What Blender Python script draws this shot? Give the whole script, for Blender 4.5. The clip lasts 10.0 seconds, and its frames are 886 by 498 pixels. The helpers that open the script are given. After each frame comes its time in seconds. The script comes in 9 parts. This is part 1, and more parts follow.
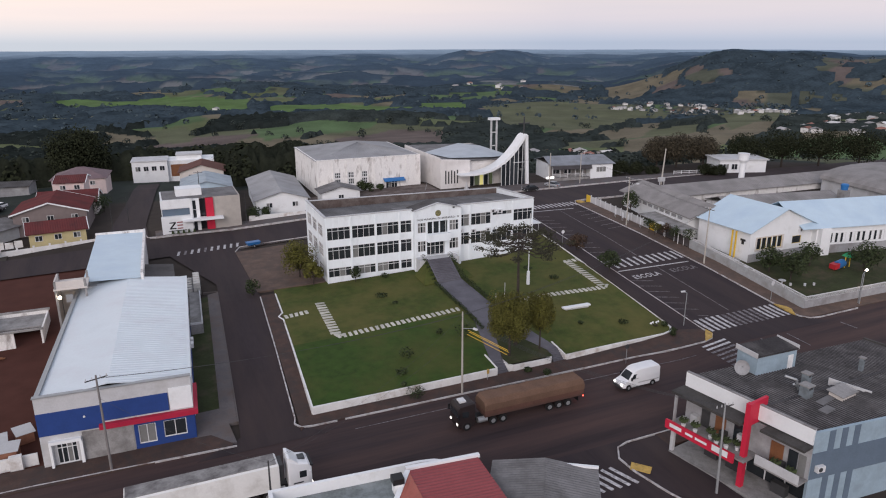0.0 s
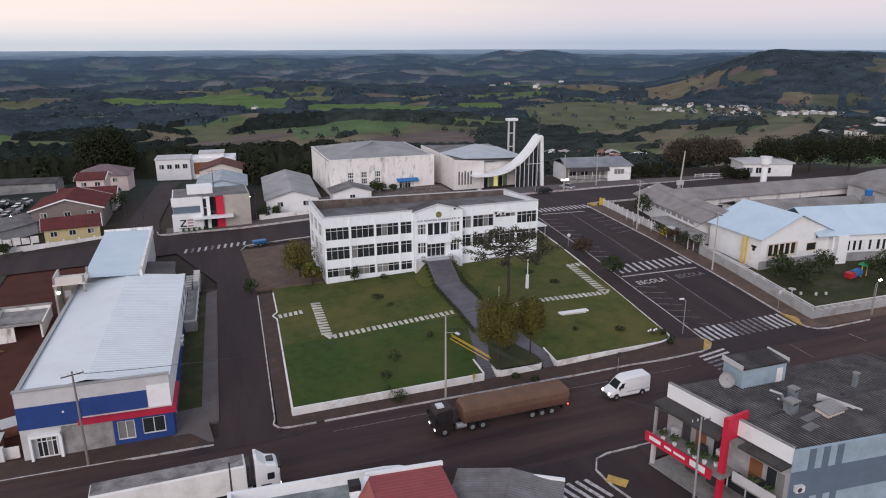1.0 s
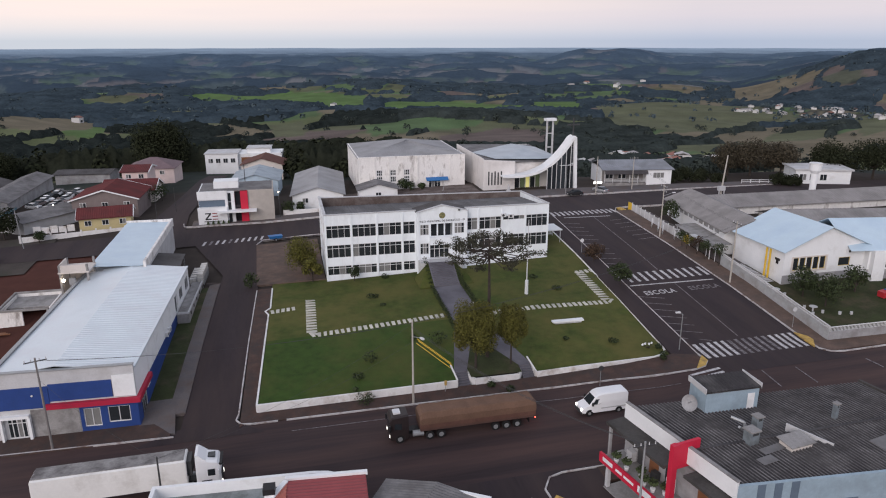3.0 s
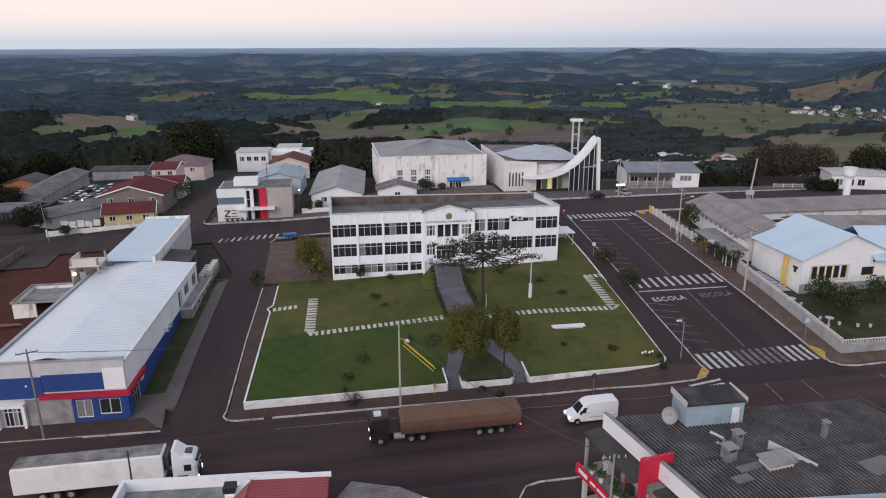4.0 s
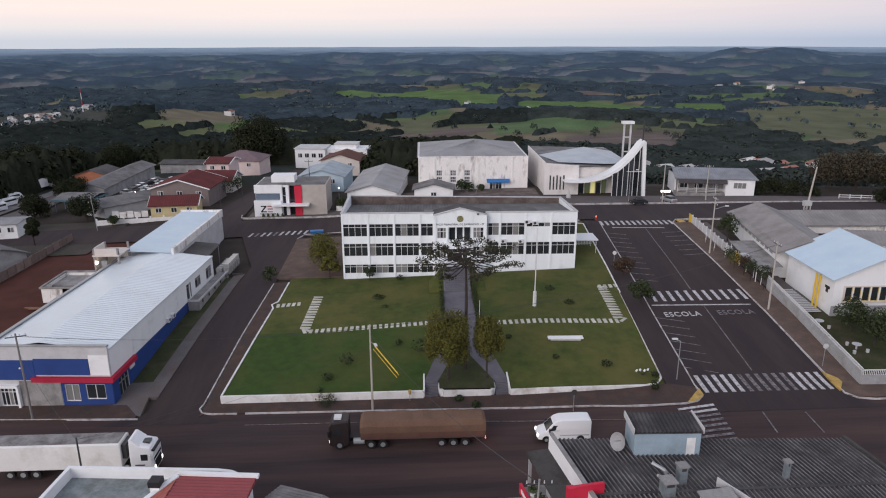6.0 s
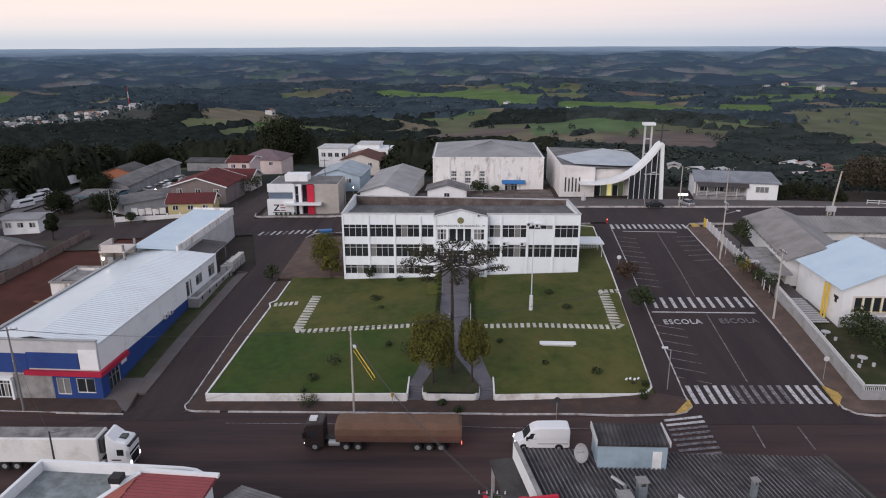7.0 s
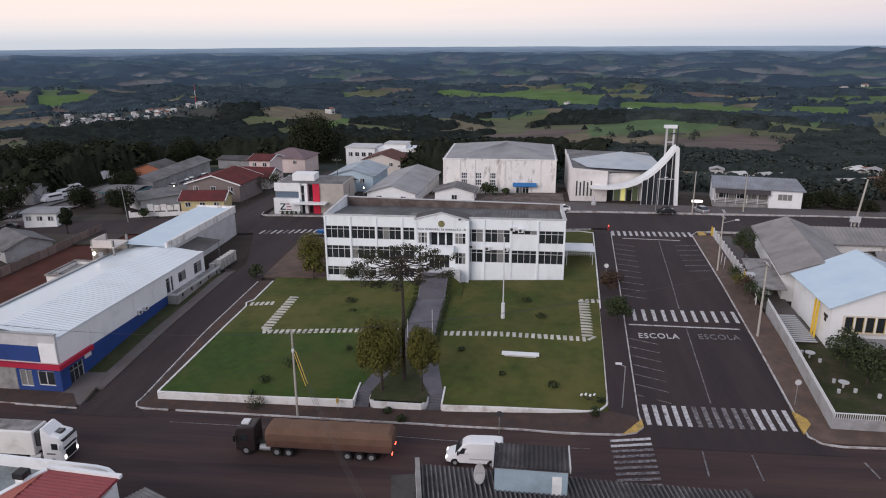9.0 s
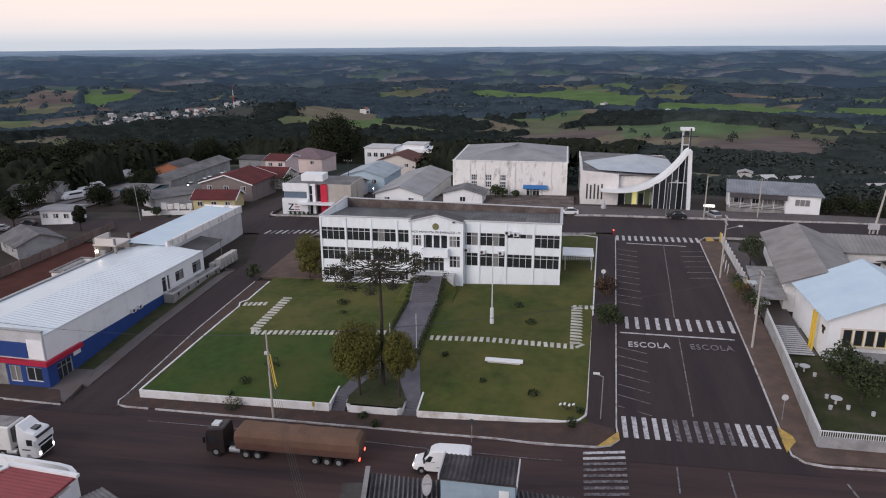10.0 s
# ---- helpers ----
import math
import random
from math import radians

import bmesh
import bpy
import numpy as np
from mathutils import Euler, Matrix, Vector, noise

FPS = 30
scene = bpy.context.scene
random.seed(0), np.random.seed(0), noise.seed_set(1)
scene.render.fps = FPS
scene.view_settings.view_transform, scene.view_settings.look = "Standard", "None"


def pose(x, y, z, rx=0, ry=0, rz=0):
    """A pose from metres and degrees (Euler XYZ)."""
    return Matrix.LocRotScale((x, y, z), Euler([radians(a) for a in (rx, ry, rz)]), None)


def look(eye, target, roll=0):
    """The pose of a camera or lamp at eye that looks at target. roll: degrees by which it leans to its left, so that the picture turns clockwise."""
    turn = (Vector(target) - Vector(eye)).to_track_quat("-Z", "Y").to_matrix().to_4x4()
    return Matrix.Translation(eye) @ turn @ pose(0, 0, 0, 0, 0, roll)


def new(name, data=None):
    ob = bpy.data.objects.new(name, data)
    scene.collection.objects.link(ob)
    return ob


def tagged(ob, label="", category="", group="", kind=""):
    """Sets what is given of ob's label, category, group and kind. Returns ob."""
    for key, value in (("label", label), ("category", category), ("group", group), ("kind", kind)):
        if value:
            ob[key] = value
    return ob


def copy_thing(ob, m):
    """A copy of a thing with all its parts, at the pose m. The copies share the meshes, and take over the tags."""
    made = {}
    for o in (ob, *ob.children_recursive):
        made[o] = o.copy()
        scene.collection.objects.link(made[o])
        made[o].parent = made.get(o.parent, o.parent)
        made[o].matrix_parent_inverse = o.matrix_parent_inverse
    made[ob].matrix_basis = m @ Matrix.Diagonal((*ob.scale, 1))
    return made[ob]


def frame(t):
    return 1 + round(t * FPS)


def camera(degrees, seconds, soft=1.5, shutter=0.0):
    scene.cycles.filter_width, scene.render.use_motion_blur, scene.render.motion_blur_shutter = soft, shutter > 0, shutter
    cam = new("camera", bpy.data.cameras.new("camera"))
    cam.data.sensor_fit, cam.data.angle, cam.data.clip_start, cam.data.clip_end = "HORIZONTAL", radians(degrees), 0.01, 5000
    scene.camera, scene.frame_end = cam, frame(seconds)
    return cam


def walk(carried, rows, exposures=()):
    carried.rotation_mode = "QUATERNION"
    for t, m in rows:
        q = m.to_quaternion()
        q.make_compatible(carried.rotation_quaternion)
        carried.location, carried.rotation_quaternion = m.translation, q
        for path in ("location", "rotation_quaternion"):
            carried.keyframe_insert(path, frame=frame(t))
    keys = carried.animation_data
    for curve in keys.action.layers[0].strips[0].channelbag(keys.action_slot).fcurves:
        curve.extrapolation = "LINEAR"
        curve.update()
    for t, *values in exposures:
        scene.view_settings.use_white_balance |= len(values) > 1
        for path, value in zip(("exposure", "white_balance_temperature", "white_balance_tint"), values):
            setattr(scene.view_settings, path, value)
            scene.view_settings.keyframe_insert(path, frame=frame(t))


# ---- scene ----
cam = camera(65.4, 10.0, soft=1.1)
PATH = [
    (0, (-2.099, -0.894, 40.284), (-1.355, 0.872, 39.711), -0.1),
    (0.5, (1.075, -1.54, 40.277), (1.77, 0.245, 39.704), -0.1),
    (1, (4.271, -2.131, 40.285), (4.917, -0.327, 39.712), -0.1),
    (1.5, (7.396, -2.668, 40.276), (7.994, -0.848, 39.702), -0.1),
    (2, (10.57, -3.068, 40.249), (11.119, -1.233, 39.674), -0.0),
    (3.5, (20.368, -3.858, 40.151), (20.742, -1.98, 39.573), -0.1),
    (4, (23.783, -3.963, 40.111), (24.092, -2.073, 39.533), -0.1),
    (4.5, (27.11, -3.917, 40.122), (27.356, -2.019, 39.543), -0.1),
    (5, (30.43, -3.775, 40.16), (30.612, -1.869, 39.58), -0.1),
    (5.5, (33.746, -3.567, 40.175), (33.865, -1.657, 39.595), -0.1),
    (7, (43.61, -2.22, 40.126), (43.554, -0.307, 39.546), -0.2),
    (7.5, (46.897, -1.616, 40.124), (46.794, 0.295, 39.544), -0.2),
    (8, (50.2, -0.802, 40.117), (50.055, 1.107, 39.537), -0.3),
    (8.5, (53.423, 0.09, 40.098), (53.239, 1.995, 39.518), -0.3),
    (9, (56.671, 1.047, 40.068), (56.44, 2.947, 39.488), -0.3),
    (9.5, (59.918, 2.127, 40.075), (59.635, 4.021, 39.496), -0.3),
    (10, (63.169, 3.277, 40.13), (62.836, 5.162, 39.551), -0.4),
]
walk(cam, [(t, look(eye, target, roll)) for t, eye, target, roll in PATH])

# ---- world, sun, exposure ----
scene.view_settings.exposure = 0.35
SUN_AZ, SUN_EL = radians(250), radians(7)
world = bpy.data.worlds.new("dusk_sky")
scene.world = world
world.use_nodes = True
wn, wl = world.node_tree.nodes, world.node_tree.links
wn.clear()
w_out = wn.new("ShaderNodeOutputWorld")
w_bg = wn.new("ShaderNodeBackground")
w_sky = wn.new("ShaderNodeTexSky")
w_sky.sky_type, w_sky.sun_disc = "NISHITA", False
w_sky.sun_elevation, w_sky.sun_rotation = SUN_EL, SUN_AZ
w_sky.altitude, w_sky.dust_density, w_sky.ozone_density = 700, 2.0, 1.5
w_co = wn.new("ShaderNodeTexCoord")
w_sep = wn.new("ShaderNodeSeparateXYZ")
w_ramp = wn.new("ShaderNodeValToRGB")
w_mix = wn.new("ShaderNodeMixRGB")
w_mul = wn.new("ShaderNodeMixRGB")
w_mul.blend_type = "MULTIPLY"
w_mul.inputs[0].default_value = 1.0
w_mul.inputs[2].default_value = (0.10, 0.10, 0.10, 1)
w_mix.inputs[0].default_value = 0.88
el = w_ramp.color_ramp.elements
el[0].position, el[0].color = 0.0, (0.50, 0.545, 0.635, 1)
el[1].position, el[1].color = 1.0, (0.49, 0.51, 0.57, 1)
for p, c in ((0.006, (0.57, 0.595, 0.675, 1)), (0.016, (0.69, 0.66, 0.70, 1)), (0.032, (0.80, 0.70, 0.71, 1)), (0.06, (0.84, 0.71, 0.69, 1)), (0.2, (0.78, 0.73, 0.76, 1)), (0.5, (0.62, 0.62, 0.68, 1))):
    e = el.new(p)
    e.color = c
wl.new(w_co.outputs["Generated"], w_sep.inputs[0])
# thin cloud streaks in the evening glow
w_map = wn.new("ShaderNodeMapping")
w_map.inputs["Scale"].default_value = (3, 3, 55)
w_noise = wn.new("ShaderNodeTexNoise")
w_noise.inputs["Scale"].default_value, w_noise.inputs["Detail"].default_value = 1.6, 5
w_str = wn.new("ShaderNodeMapRange")
w_str.inputs["From Min"].default_value, w_str.inputs["From Max"].default_value = 0.35, 0.7
w_str.inputs["To Min"].default_value, w_str.inputs["To Max"].default_value = 0.0, 0.16
w_cl = wn.new("ShaderNodeMixRGB")
w_cl.inputs[2].default_value = (0.62, 0.60, 0.68, 1)
wl.new(w_co.outputs["Generated"], w_map.inputs[0])
wl.new(w_map.outputs[0], w_noise.inputs["Vector"])
wl.new(w_noise.outputs[0], w_str.inputs[0])
# broad patches of cream and rose in the upper glow
w_no2 = wn.new("ShaderNodeTexNoise")
w_no2.inputs["Scale"].default_value, w_no2.inputs["Detail"].default_value = 1.7, 2
w_map2 = wn.new("ShaderNodeMapping")
w_map2.inputs["Scale"].default_value = (1, 1, 5)
w_up = wn.new("ShaderNodeMapRange")
w_up.inputs["From Min"].default_value, w_up.inputs["From Max"].default_value = 0.025, 0.09
w_am = wn.new("ShaderNodeMath")
w_am.operation = "MULTIPLY"
w_st2 = wn.new("ShaderNodeMapRange")
w_st2.inputs["From Min"].default_value, w_st2.inputs["From Max"].default_value = 0.42, 0.62
w_st2.inputs["To Max"].default_value = 0.4
w_dn = wn.new("ShaderNodeMapRange")
w_dn.inputs["From Min"].default_value, w_dn.inputs["From Max"].default_value = 0.10, 0.24
w_dn.inputs["To Min"].default_value, w_dn.inputs["To Max"].default_value = 1.0, 0.0
w_am2 = wn.new("ShaderNodeMath")
w_am2.operation = "MULTIPLY"
w_warm = wn.new("ShaderNodeMixRGB")
w_warm.inputs[2].default_value = (1.0, 0.83, 0.70, 1)
wl.new(w_co.outputs["Generated"], w_map2.inputs[0])
wl.new(w_map2.outputs[0], w_no2.inputs["Vector"])
wl.new(w_no2.outputs[0], w_st2.inputs[0])
wl.new(w_sep.outputs["Z"], w_up.inputs[0])
wl.new(w_up.outputs[0], w_am.inputs[0])
wl.new(w_st2.outputs[0], w_am.inputs[1])
wl.new(w_sep.outputs["Z"], w_dn.inputs[0])
wl.new(w_am.outputs[0], w_am2.inputs[0])
wl.new(w_dn.outputs[0], w_am2.inputs[1])
wl.new(w_am2.outputs[0], w_warm.inputs[0])
wl.new(w_cl.outputs[0], w_warm.inputs[1])
wl.new(w_sep.outputs["Z"], w_ramp.inputs[0])
wl.new(w_ramp.outputs[0], w_cl.inputs[1])
wl.new(w_str.outputs[0], w_cl.inputs[0])
wl.new(w_sky.outputs[0], w_mul.inputs[1])
wl.new(w_mul.outputs[0], w_mix.inputs[1])
wl.new(w_warm.outputs[0], w_mix.inputs[2])
# the glow is brightest over the place where the sun went down
w_dot = wn.new("ShaderNodeVectorMath")
w_dot.operation = "DOT_PRODUCT"
w_dot.inputs[1].default_value = (math.sin(radians(-24)), math.cos(radians(-24)), 0)
w_gl = wn.new("ShaderNodeMapRange")
w_gl.inputs["From Min"].default_value, w_gl.inputs["From Max"].default_value = 0.55, 0.97
w_gc = wn.new("ShaderNodeMixRGB")
w_gc.inputs[1].default_value, w_gc.inputs[2].default_value = (0.80, 0.84, 0.92, 1), (1.08, 1.06, 1.02, 1)
w_gm = wn.new("ShaderNodeMixRGB")
w_gm.blend_type = "MULTIPLY"
w_gm.inputs[0].default_value = 1.0
wl.new(w_co.outputs["Generated"], w_dot.inputs[0])
wl.new(w_dot.outputs["Value"], w_gl.inputs[0])
wl.new(w_gl.outputs[0], w_gc.inputs[0])
wl.new(w_mix.outputs[0], w_gm.inputs[1])
wl.new(w_gc.outputs[0], w_gm.inputs[2])
wl.new(w_gm.outputs[0], w_bg.inputs[0])
w_bg.inputs[1].default_value = 1.0
wl.new(w_bg.outputs[0], w_out.inputs[0])

sun_data = bpy.data.lights.new("sun", "SUN")
sun_data.energy, sun_data.angle, sun_data.color = 1.3, radians(40), (1.0, 0.90, 0.87)
sun = new("sun", sun_data)
sun.matrix_world = look((0, 0, 300), (0 + math.sin(radians(35)) * 100, 0 + math.cos(radians(35)) * 100, 300 - 42))

# ---- materials ----
def mat(name, color, rough=0.85, var=0.25, scale=1.2, bump=0.0, metal=0.0, spec=0.3, island=0.0, obj=0.0, stain=None, stain_at=0.55, stain_scale=0.25, stretch=(1, 1, 1), stain_soft=0.12):
    """Two scales of noise over a base colour, an optional stain colour, and random lightness per island or per object."""
    m = bpy.data.materials.new(name)
    m.use_nodes = True
    n, l = m.node_tree.nodes, m.node_tree.links
    b = n["Principled BSDF"]
    b.inputs["Roughness"].default_value, b.inputs["Metallic"].default_value = rough, metal
    b.inputs["Specular IOR Level"].default_value = spec
    co = n.new("ShaderNodeTexCoord")
    mp = n.new("ShaderNodeMapping")
    mp.inputs["Scale"].default_value = stretch
    l.new(co.outputs["Object"], mp.inputs[0])
    n1, n2 = n.new("ShaderNodeTexNoise"), n.new("ShaderNodeTexNoise")
    n1.inputs["Scale"].default_value, n1.inputs["Detail"].default_value = scale, 6
    n2.inputs["Scale"].default_value, n2.inputs["Detail"].default_value = scale * 9, 4
    l.new(mp.outputs[0], n1.inputs["Vector"])
    l.new(mp.outputs[0], n2.inputs["Vector"])
    add = n.new("ShaderNodeMath")
    add.operation = "MULTIPLY_ADD"
    add.inputs[1].default_value = 0.6
    l.new(n1.outputs[0], add.inputs[0])
    half = n.new("ShaderNodeMath")
    half.operation = "MULTIPLY"
    half.inputs[1].default_value = 0.4
    l.new(n2.outputs[0], half.inputs[0])
    l.new(half.outputs[0], add.inputs[2])
    rg = n.new("ShaderNodeMapRange")
    rg.inputs["From Min"].default_value, rg.inputs["From Max"].default_value = 0.3, 0.7
    rg.inputs["To Min"].default_value, rg.inputs["To Max"].default_value = 1 - var, 1 + var
    l.new(add.outputs[0], rg.inputs[0])
    val = rg.outputs[0]
    for amount, node, out in ((island, "ShaderNodeNewGeometry", "Random Per Island"), (obj, "ShaderNodeObjectInfo", "Random")):
        if amount:
            g = n.new(node)
            r2 = n.new("ShaderNodeMapRange")
            r2.inputs["To Min"].default_value, r2.inputs["To Max"].default_value = 1 - amount, 1 + amount
            l.new(g.outputs[out], r2.inputs[0])
            mu = n.new("ShaderNodeMath")
            mu.operation = "MULTIPLY"
            l.new(val, mu.inputs[0])
            l.new(r2.outputs[0], mu.inputs[1])
            val = mu.outputs[0]
    hs = n.new("ShaderNodeHueSaturation")
    hs.inputs["Color"].default_value = (*color, 1)
    l.new(val, hs.inputs["Value"])
    col = hs.outputs[0]
    if stain:
        n3 = n.new("ShaderNodeTexNoise")
        n3.inputs["Scale"].default_value, n3.inputs["Detail"].default_value, n3.inputs["Roughness"].default_value = stain_scale, 8, 0.65
        l.new(mp.outputs[0], n3.inputs["Vector"])
        r3 = n.new("ShaderNodeMapRange")
        r3.inputs["From Min"].default_value, r3.inputs["From Max"].default_value = stain_at - stain_soft, stain_at + stain_soft
        l.new(n3.outputs[0], r3.inputs[0])
        mx = n.new("ShaderNodeMixRGB")
        mx.inputs[2].default_value = (*stain, 1)
        l.new(r3.outputs[0], mx.inputs[0])
        l.new(col, mx.inputs[1])
        col = mx.outputs[0]
    l.new(col, b.inputs["Base Color"])
    if bump:
        bp = n.new("ShaderNodeBump")
        bp.inputs["Strength"].default_value, bp.inputs["Distance"].default_value = bump, 0.05
        l.new(n2.outputs[0], bp.inputs["Height"])
        l.new(bp.outputs[0], b.inputs["Normal"])
    return m


def glow(name, color, strength):
    m = bpy.data.materials.new(name)
    m.use_nodes = True
    b = m.node_tree.nodes["Principled BSDF"]
    b.inputs["Base Color"].default_value = (*color, 1)
    b.inputs["Emission Color"].default_value = (*color, 1)
    b.inputs["Emission Strength"].default_value = strength
    return m


ASPHALT = mat("asphalt", (0.036, 0.0245, 0.0262), 0.88, 0.35, 0.35, 0.25, stain=(0.078, 0.046, 0.041), stain_at=0.54, stain_scale=0.32, stretch=(0.07, 1, 1), stain_soft=0.16)
ASPHALT_B = mat("asphalt_street", (0.0335, 0.0243, 0.0272), 0.9, 0.25, 0.4, 0.25, stain=(0.050, 0.035, 0.034), stain_at=0.56, stain_scale=0.3, stretch=(1, 0.12, 1), stain_soft=0.16)
PAINT_W = mat("road_paint", (0.52, 0.50, 0.51), 0.8, 0.35, 3.0, stain=(0.10, 0.09, 0.09), stain_at=0.60, stain_scale=2.5)
PAINT_OLD = mat("worn_road_paint", (0.24, 0.22, 0.23), 0.85, 0.4, 3.0, stain=(0.06, 0.05, 0.055), stain_at=0.52, stain_scale=2.5)
PAINT_Y = mat("yellow_paint", (0.50, 0.33, 0.09), 0.8, 0.3, 2.0, stain=(0.2, 0.14, 0.08), stain_at=0.6, stain_scale=1.5)
KERB = mat("whitewashed_kerb", (0.50, 0.48, 0.48), 0.85, 0.25, 2.0, stain=(0.16, 0.10, 0.08), stain_at=0.6, stain_scale=0.9)
PAVE = mat("concrete_paving", (0.12, 0.108, 0.11), 0.9, 0.25, 0.8, 0.2, stain=(0.11, 0.085, 0.075), stain_scale=0.4)
PAVE_RED = mat("dusty_paving", (0.075, 0.046, 0.038), 0.92, 0.3, 0.7, 0.2, stain=(0.05, 0.04, 0.038), stain_scale=0.5)
PAVE_DUST = mat("brown_dusty_paving", (0.125, 0.085, 0.068), 0.92, 0.3, 0.7, 0.2, stain=(0.085, 0.065, 0.056), stain_scale=0.4)
EARTH = mat("trodden_earth", (0.060, 0.050, 0.044), 0.95, 0.3, 0.3, 0.3, stain=(0.036, 0.040, 0.024), stain_at=0.56, stain_scale=0.12)
GRASS = mat("lawn_grass", (0.048, 0.067, 0.012), 0.95, 0.4, 0.9, 0.6, stain=(0.108, 0.098, 0.028), stain_at=0.52, stain_scale=0.09, stain_soft=0.13)
GRASS_F = mat("lush_lawn_grass", (0.032, 0.063, 0.009), 0.95, 0.35, 0.9, 0.6, stain=(0.074, 0.078, 0.019), stain_at=0.56, stain_scale=0.09, stain_soft=0.14)
GRASS_DK = mat("rough_grass", (0.034, 0.042, 0.015), 0.95, 0.35, 0.5, 0.4, stain=(0.08, 0.06, 0.04), stain_at=0.6, stain_scale=0.3)
WHITE = mat("white_paint", (0.78, 0.79, 0.80), 0.7, 0.05, 0.5, stain=(0.62, 0.62, 0.61), stain_at=0.66, stain_scale=0.35)
WHITE_W = mat("whitewash", (0.74, 0.73, 0.72), 0.85, 0.12, 0.8, stain=(0.40, 0.33, 0.28), stain_at=0.64, stain_scale=0.5)
WHITE_OLD = mat("weathered_white_plaster", (0.80, 0.78, 0.76), 0.9, 0.15, 0.6, stain=(0.34, 0.31, 0.29), stain_at=0.60, stain_scale=0.6, stretch=(1, 1, 0.35), stain_soft=0.08)
CREAM = mat("cream_plaster", (0.62, 0.57, 0.53), 0.8, 0.08, 0.5)
GREY_W = mat("grey_plaster", (0.36, 0.36, 0.37), 0.85, 0.15, 0.6, stain=(0.25, 0.24, 0.24), stain_scale=0.4)
GREY_L = mat("light_grey_plaster", (0.52, 0.52, 0.53), 0.85, 0.12, 0.6, stain=(0.4, 0.39, 0.38), stain_at=0.6)
CONCRETE = mat("bare_concrete", (0.30, 0.29, 0.285), 0.9, 0.22, 0.8, 0.2, stain=(0.17, 0.16, 0.155), stain_at=0.56, stain_scale=0.5)
ROOF_FC = mat("fibre_cement_roof", (0.108, 0.103, 0.105), 0.9, 0.3, 0.5, stain=(0.062, 0.057, 0.056), stain_at=0.5, stain_scale=0.25)
ROOF_FCL = mat("light_fibre_cement_roof", (0.19, 0.185, 0.188), 0.9, 0.22, 0.5, stain=(0.115, 0.11, 0.11), stain_at=0.52, stain_scale=0.3)
ROOF_MK = mat("sooty_fibre_cement", (0.046, 0.043, 0.046), 0.9, 0.35, 0.5, stain=(0.105, 0.10, 0.10), stain_at=0.57, stain_scale=0.3)
ROOF_HALL = mat("hall_fibre_cement", (0.15, 0.148, 0.152), 0.9, 0.25, 0.5, stain=(0.095, 0.092, 0.094), stain_at=0.52, stain_scale=0.3, stretch=(1, 0.3, 1))
ZINC = mat("zinc_sheet_roof", (0.40, 0.44, 0.48), 0.45, 0.1, 0.4, spec=0.5, stain=(0.33, 0.37, 0.41), stain_scale=0.25)
CHURCH_W = mat("church_render", (0.72, 0.69, 0.67), 0.8, 0.07, 0.5, stain=(0.58, 0.55, 0.53), stain_at=0.64, stain_scale=0.4)
ROOF_LG = mat("pale_fibre_cement", (0.32, 0.32, 0.328), 0.88, 0.2, 0.5, stain=(0.235, 0.232, 0.235), stain_at=0.55, stain_scale=0.25)
ROOF_SC = mat("school_fibre_cement", (0.265, 0.25, 0.245), 0.9, 0.18, 0.5, stain=(0.19, 0.18, 0.175), stain_at=0.56, stain_scale=0.2)
ROOF_WM = mat("white_metal_roof", (0.64, 0.70, 0.74), 0.38, 0.06, 0.4, metal=0.0, spec=0.5, stain=(0.58, 0.61, 0.65), stain_scale=0.2)
ROOF_GB = mat("grey_blue_metal_roof", (0.33, 0.38, 0.42), 0.6, 0.1, 0.5, stain=(0.26, 0.29, 0.32), stain_scale=0.3)
ROOF_BL = mat("pale_blue_metal_roof", (0.50, 0.62, 0.71), 0.42, 0.06, 0.5, spec=0.5, stain=(0.44, 0.56, 0.67), stain_scale=0.2)
ROOF_RED = mat("red_tile_roof", (0.125, 0.028, 0.028), 0.85, 0.22, 0.8, stain=(0.075, 0.024, 0.024), stain_scale=0.4)
ROOF_PUR = mat("purple_grey_tile", (0.17, 0.12, 0.13), 0.85, 0.2, 0.8)
RUST_WALL = mat("damp_brown_plaster", (0.105, 0.08, 0.072), 0.92, 0.35, 0.7, stain=(0.18, 0.155, 0.145), stain_at=0.56, stain_scale=0.5)
BLUE_P = mat("royal_blue_paint", (0.022, 0.055, 0.21), 0.6, 0.12, 0.6)
RED_P = mat("red_paint", (0.55, 0.022, 0.055), 0.55, 0.08, 0.8)
RED_D = mat("crimson_band", (0.40, 0.018, 0.05), 0.6, 0.1, 0.8)
MAROON = mat("maroon_wall", (0.20, 0.165, 0.16), 0.85, 0.15, 0.7)
PINK = mat("pink_plaster", (0.66, 0.54, 0.52), 0.85, 0.1, 0.6)
YELLOW_W = mat("yellow_plaster", (0.52, 0.44, 0.24), 0.85, 0.12, 0.6)
YELLOW_P = mat("yellow_enamel", (0.72, 0.47, 0.05), 0.5, 0.08, 0.8)
SKY_W = mat("pale_blue_plaster", (0.46, 0.57, 0.66), 0.85, 0.08, 0.6)
BOX_W = mat("grey_blue_plaster", (0.31, 0.40, 0.47), 0.85, 0.1, 0.6, stain=(0.25, 0.32, 0.37), stain_scale=0.5)
SLATE_W = mat("slate_blue_paint", (0.12, 0.16, 0.21), 0.8, 0.12, 0.6)
BLACK = mat("black_trim", (0.015, 0.015, 0.017), 0.5, 0.1)
DARK = mat("dark_metal", (0.05, 0.05, 0.052), 0.55, 0.15, 2.0)
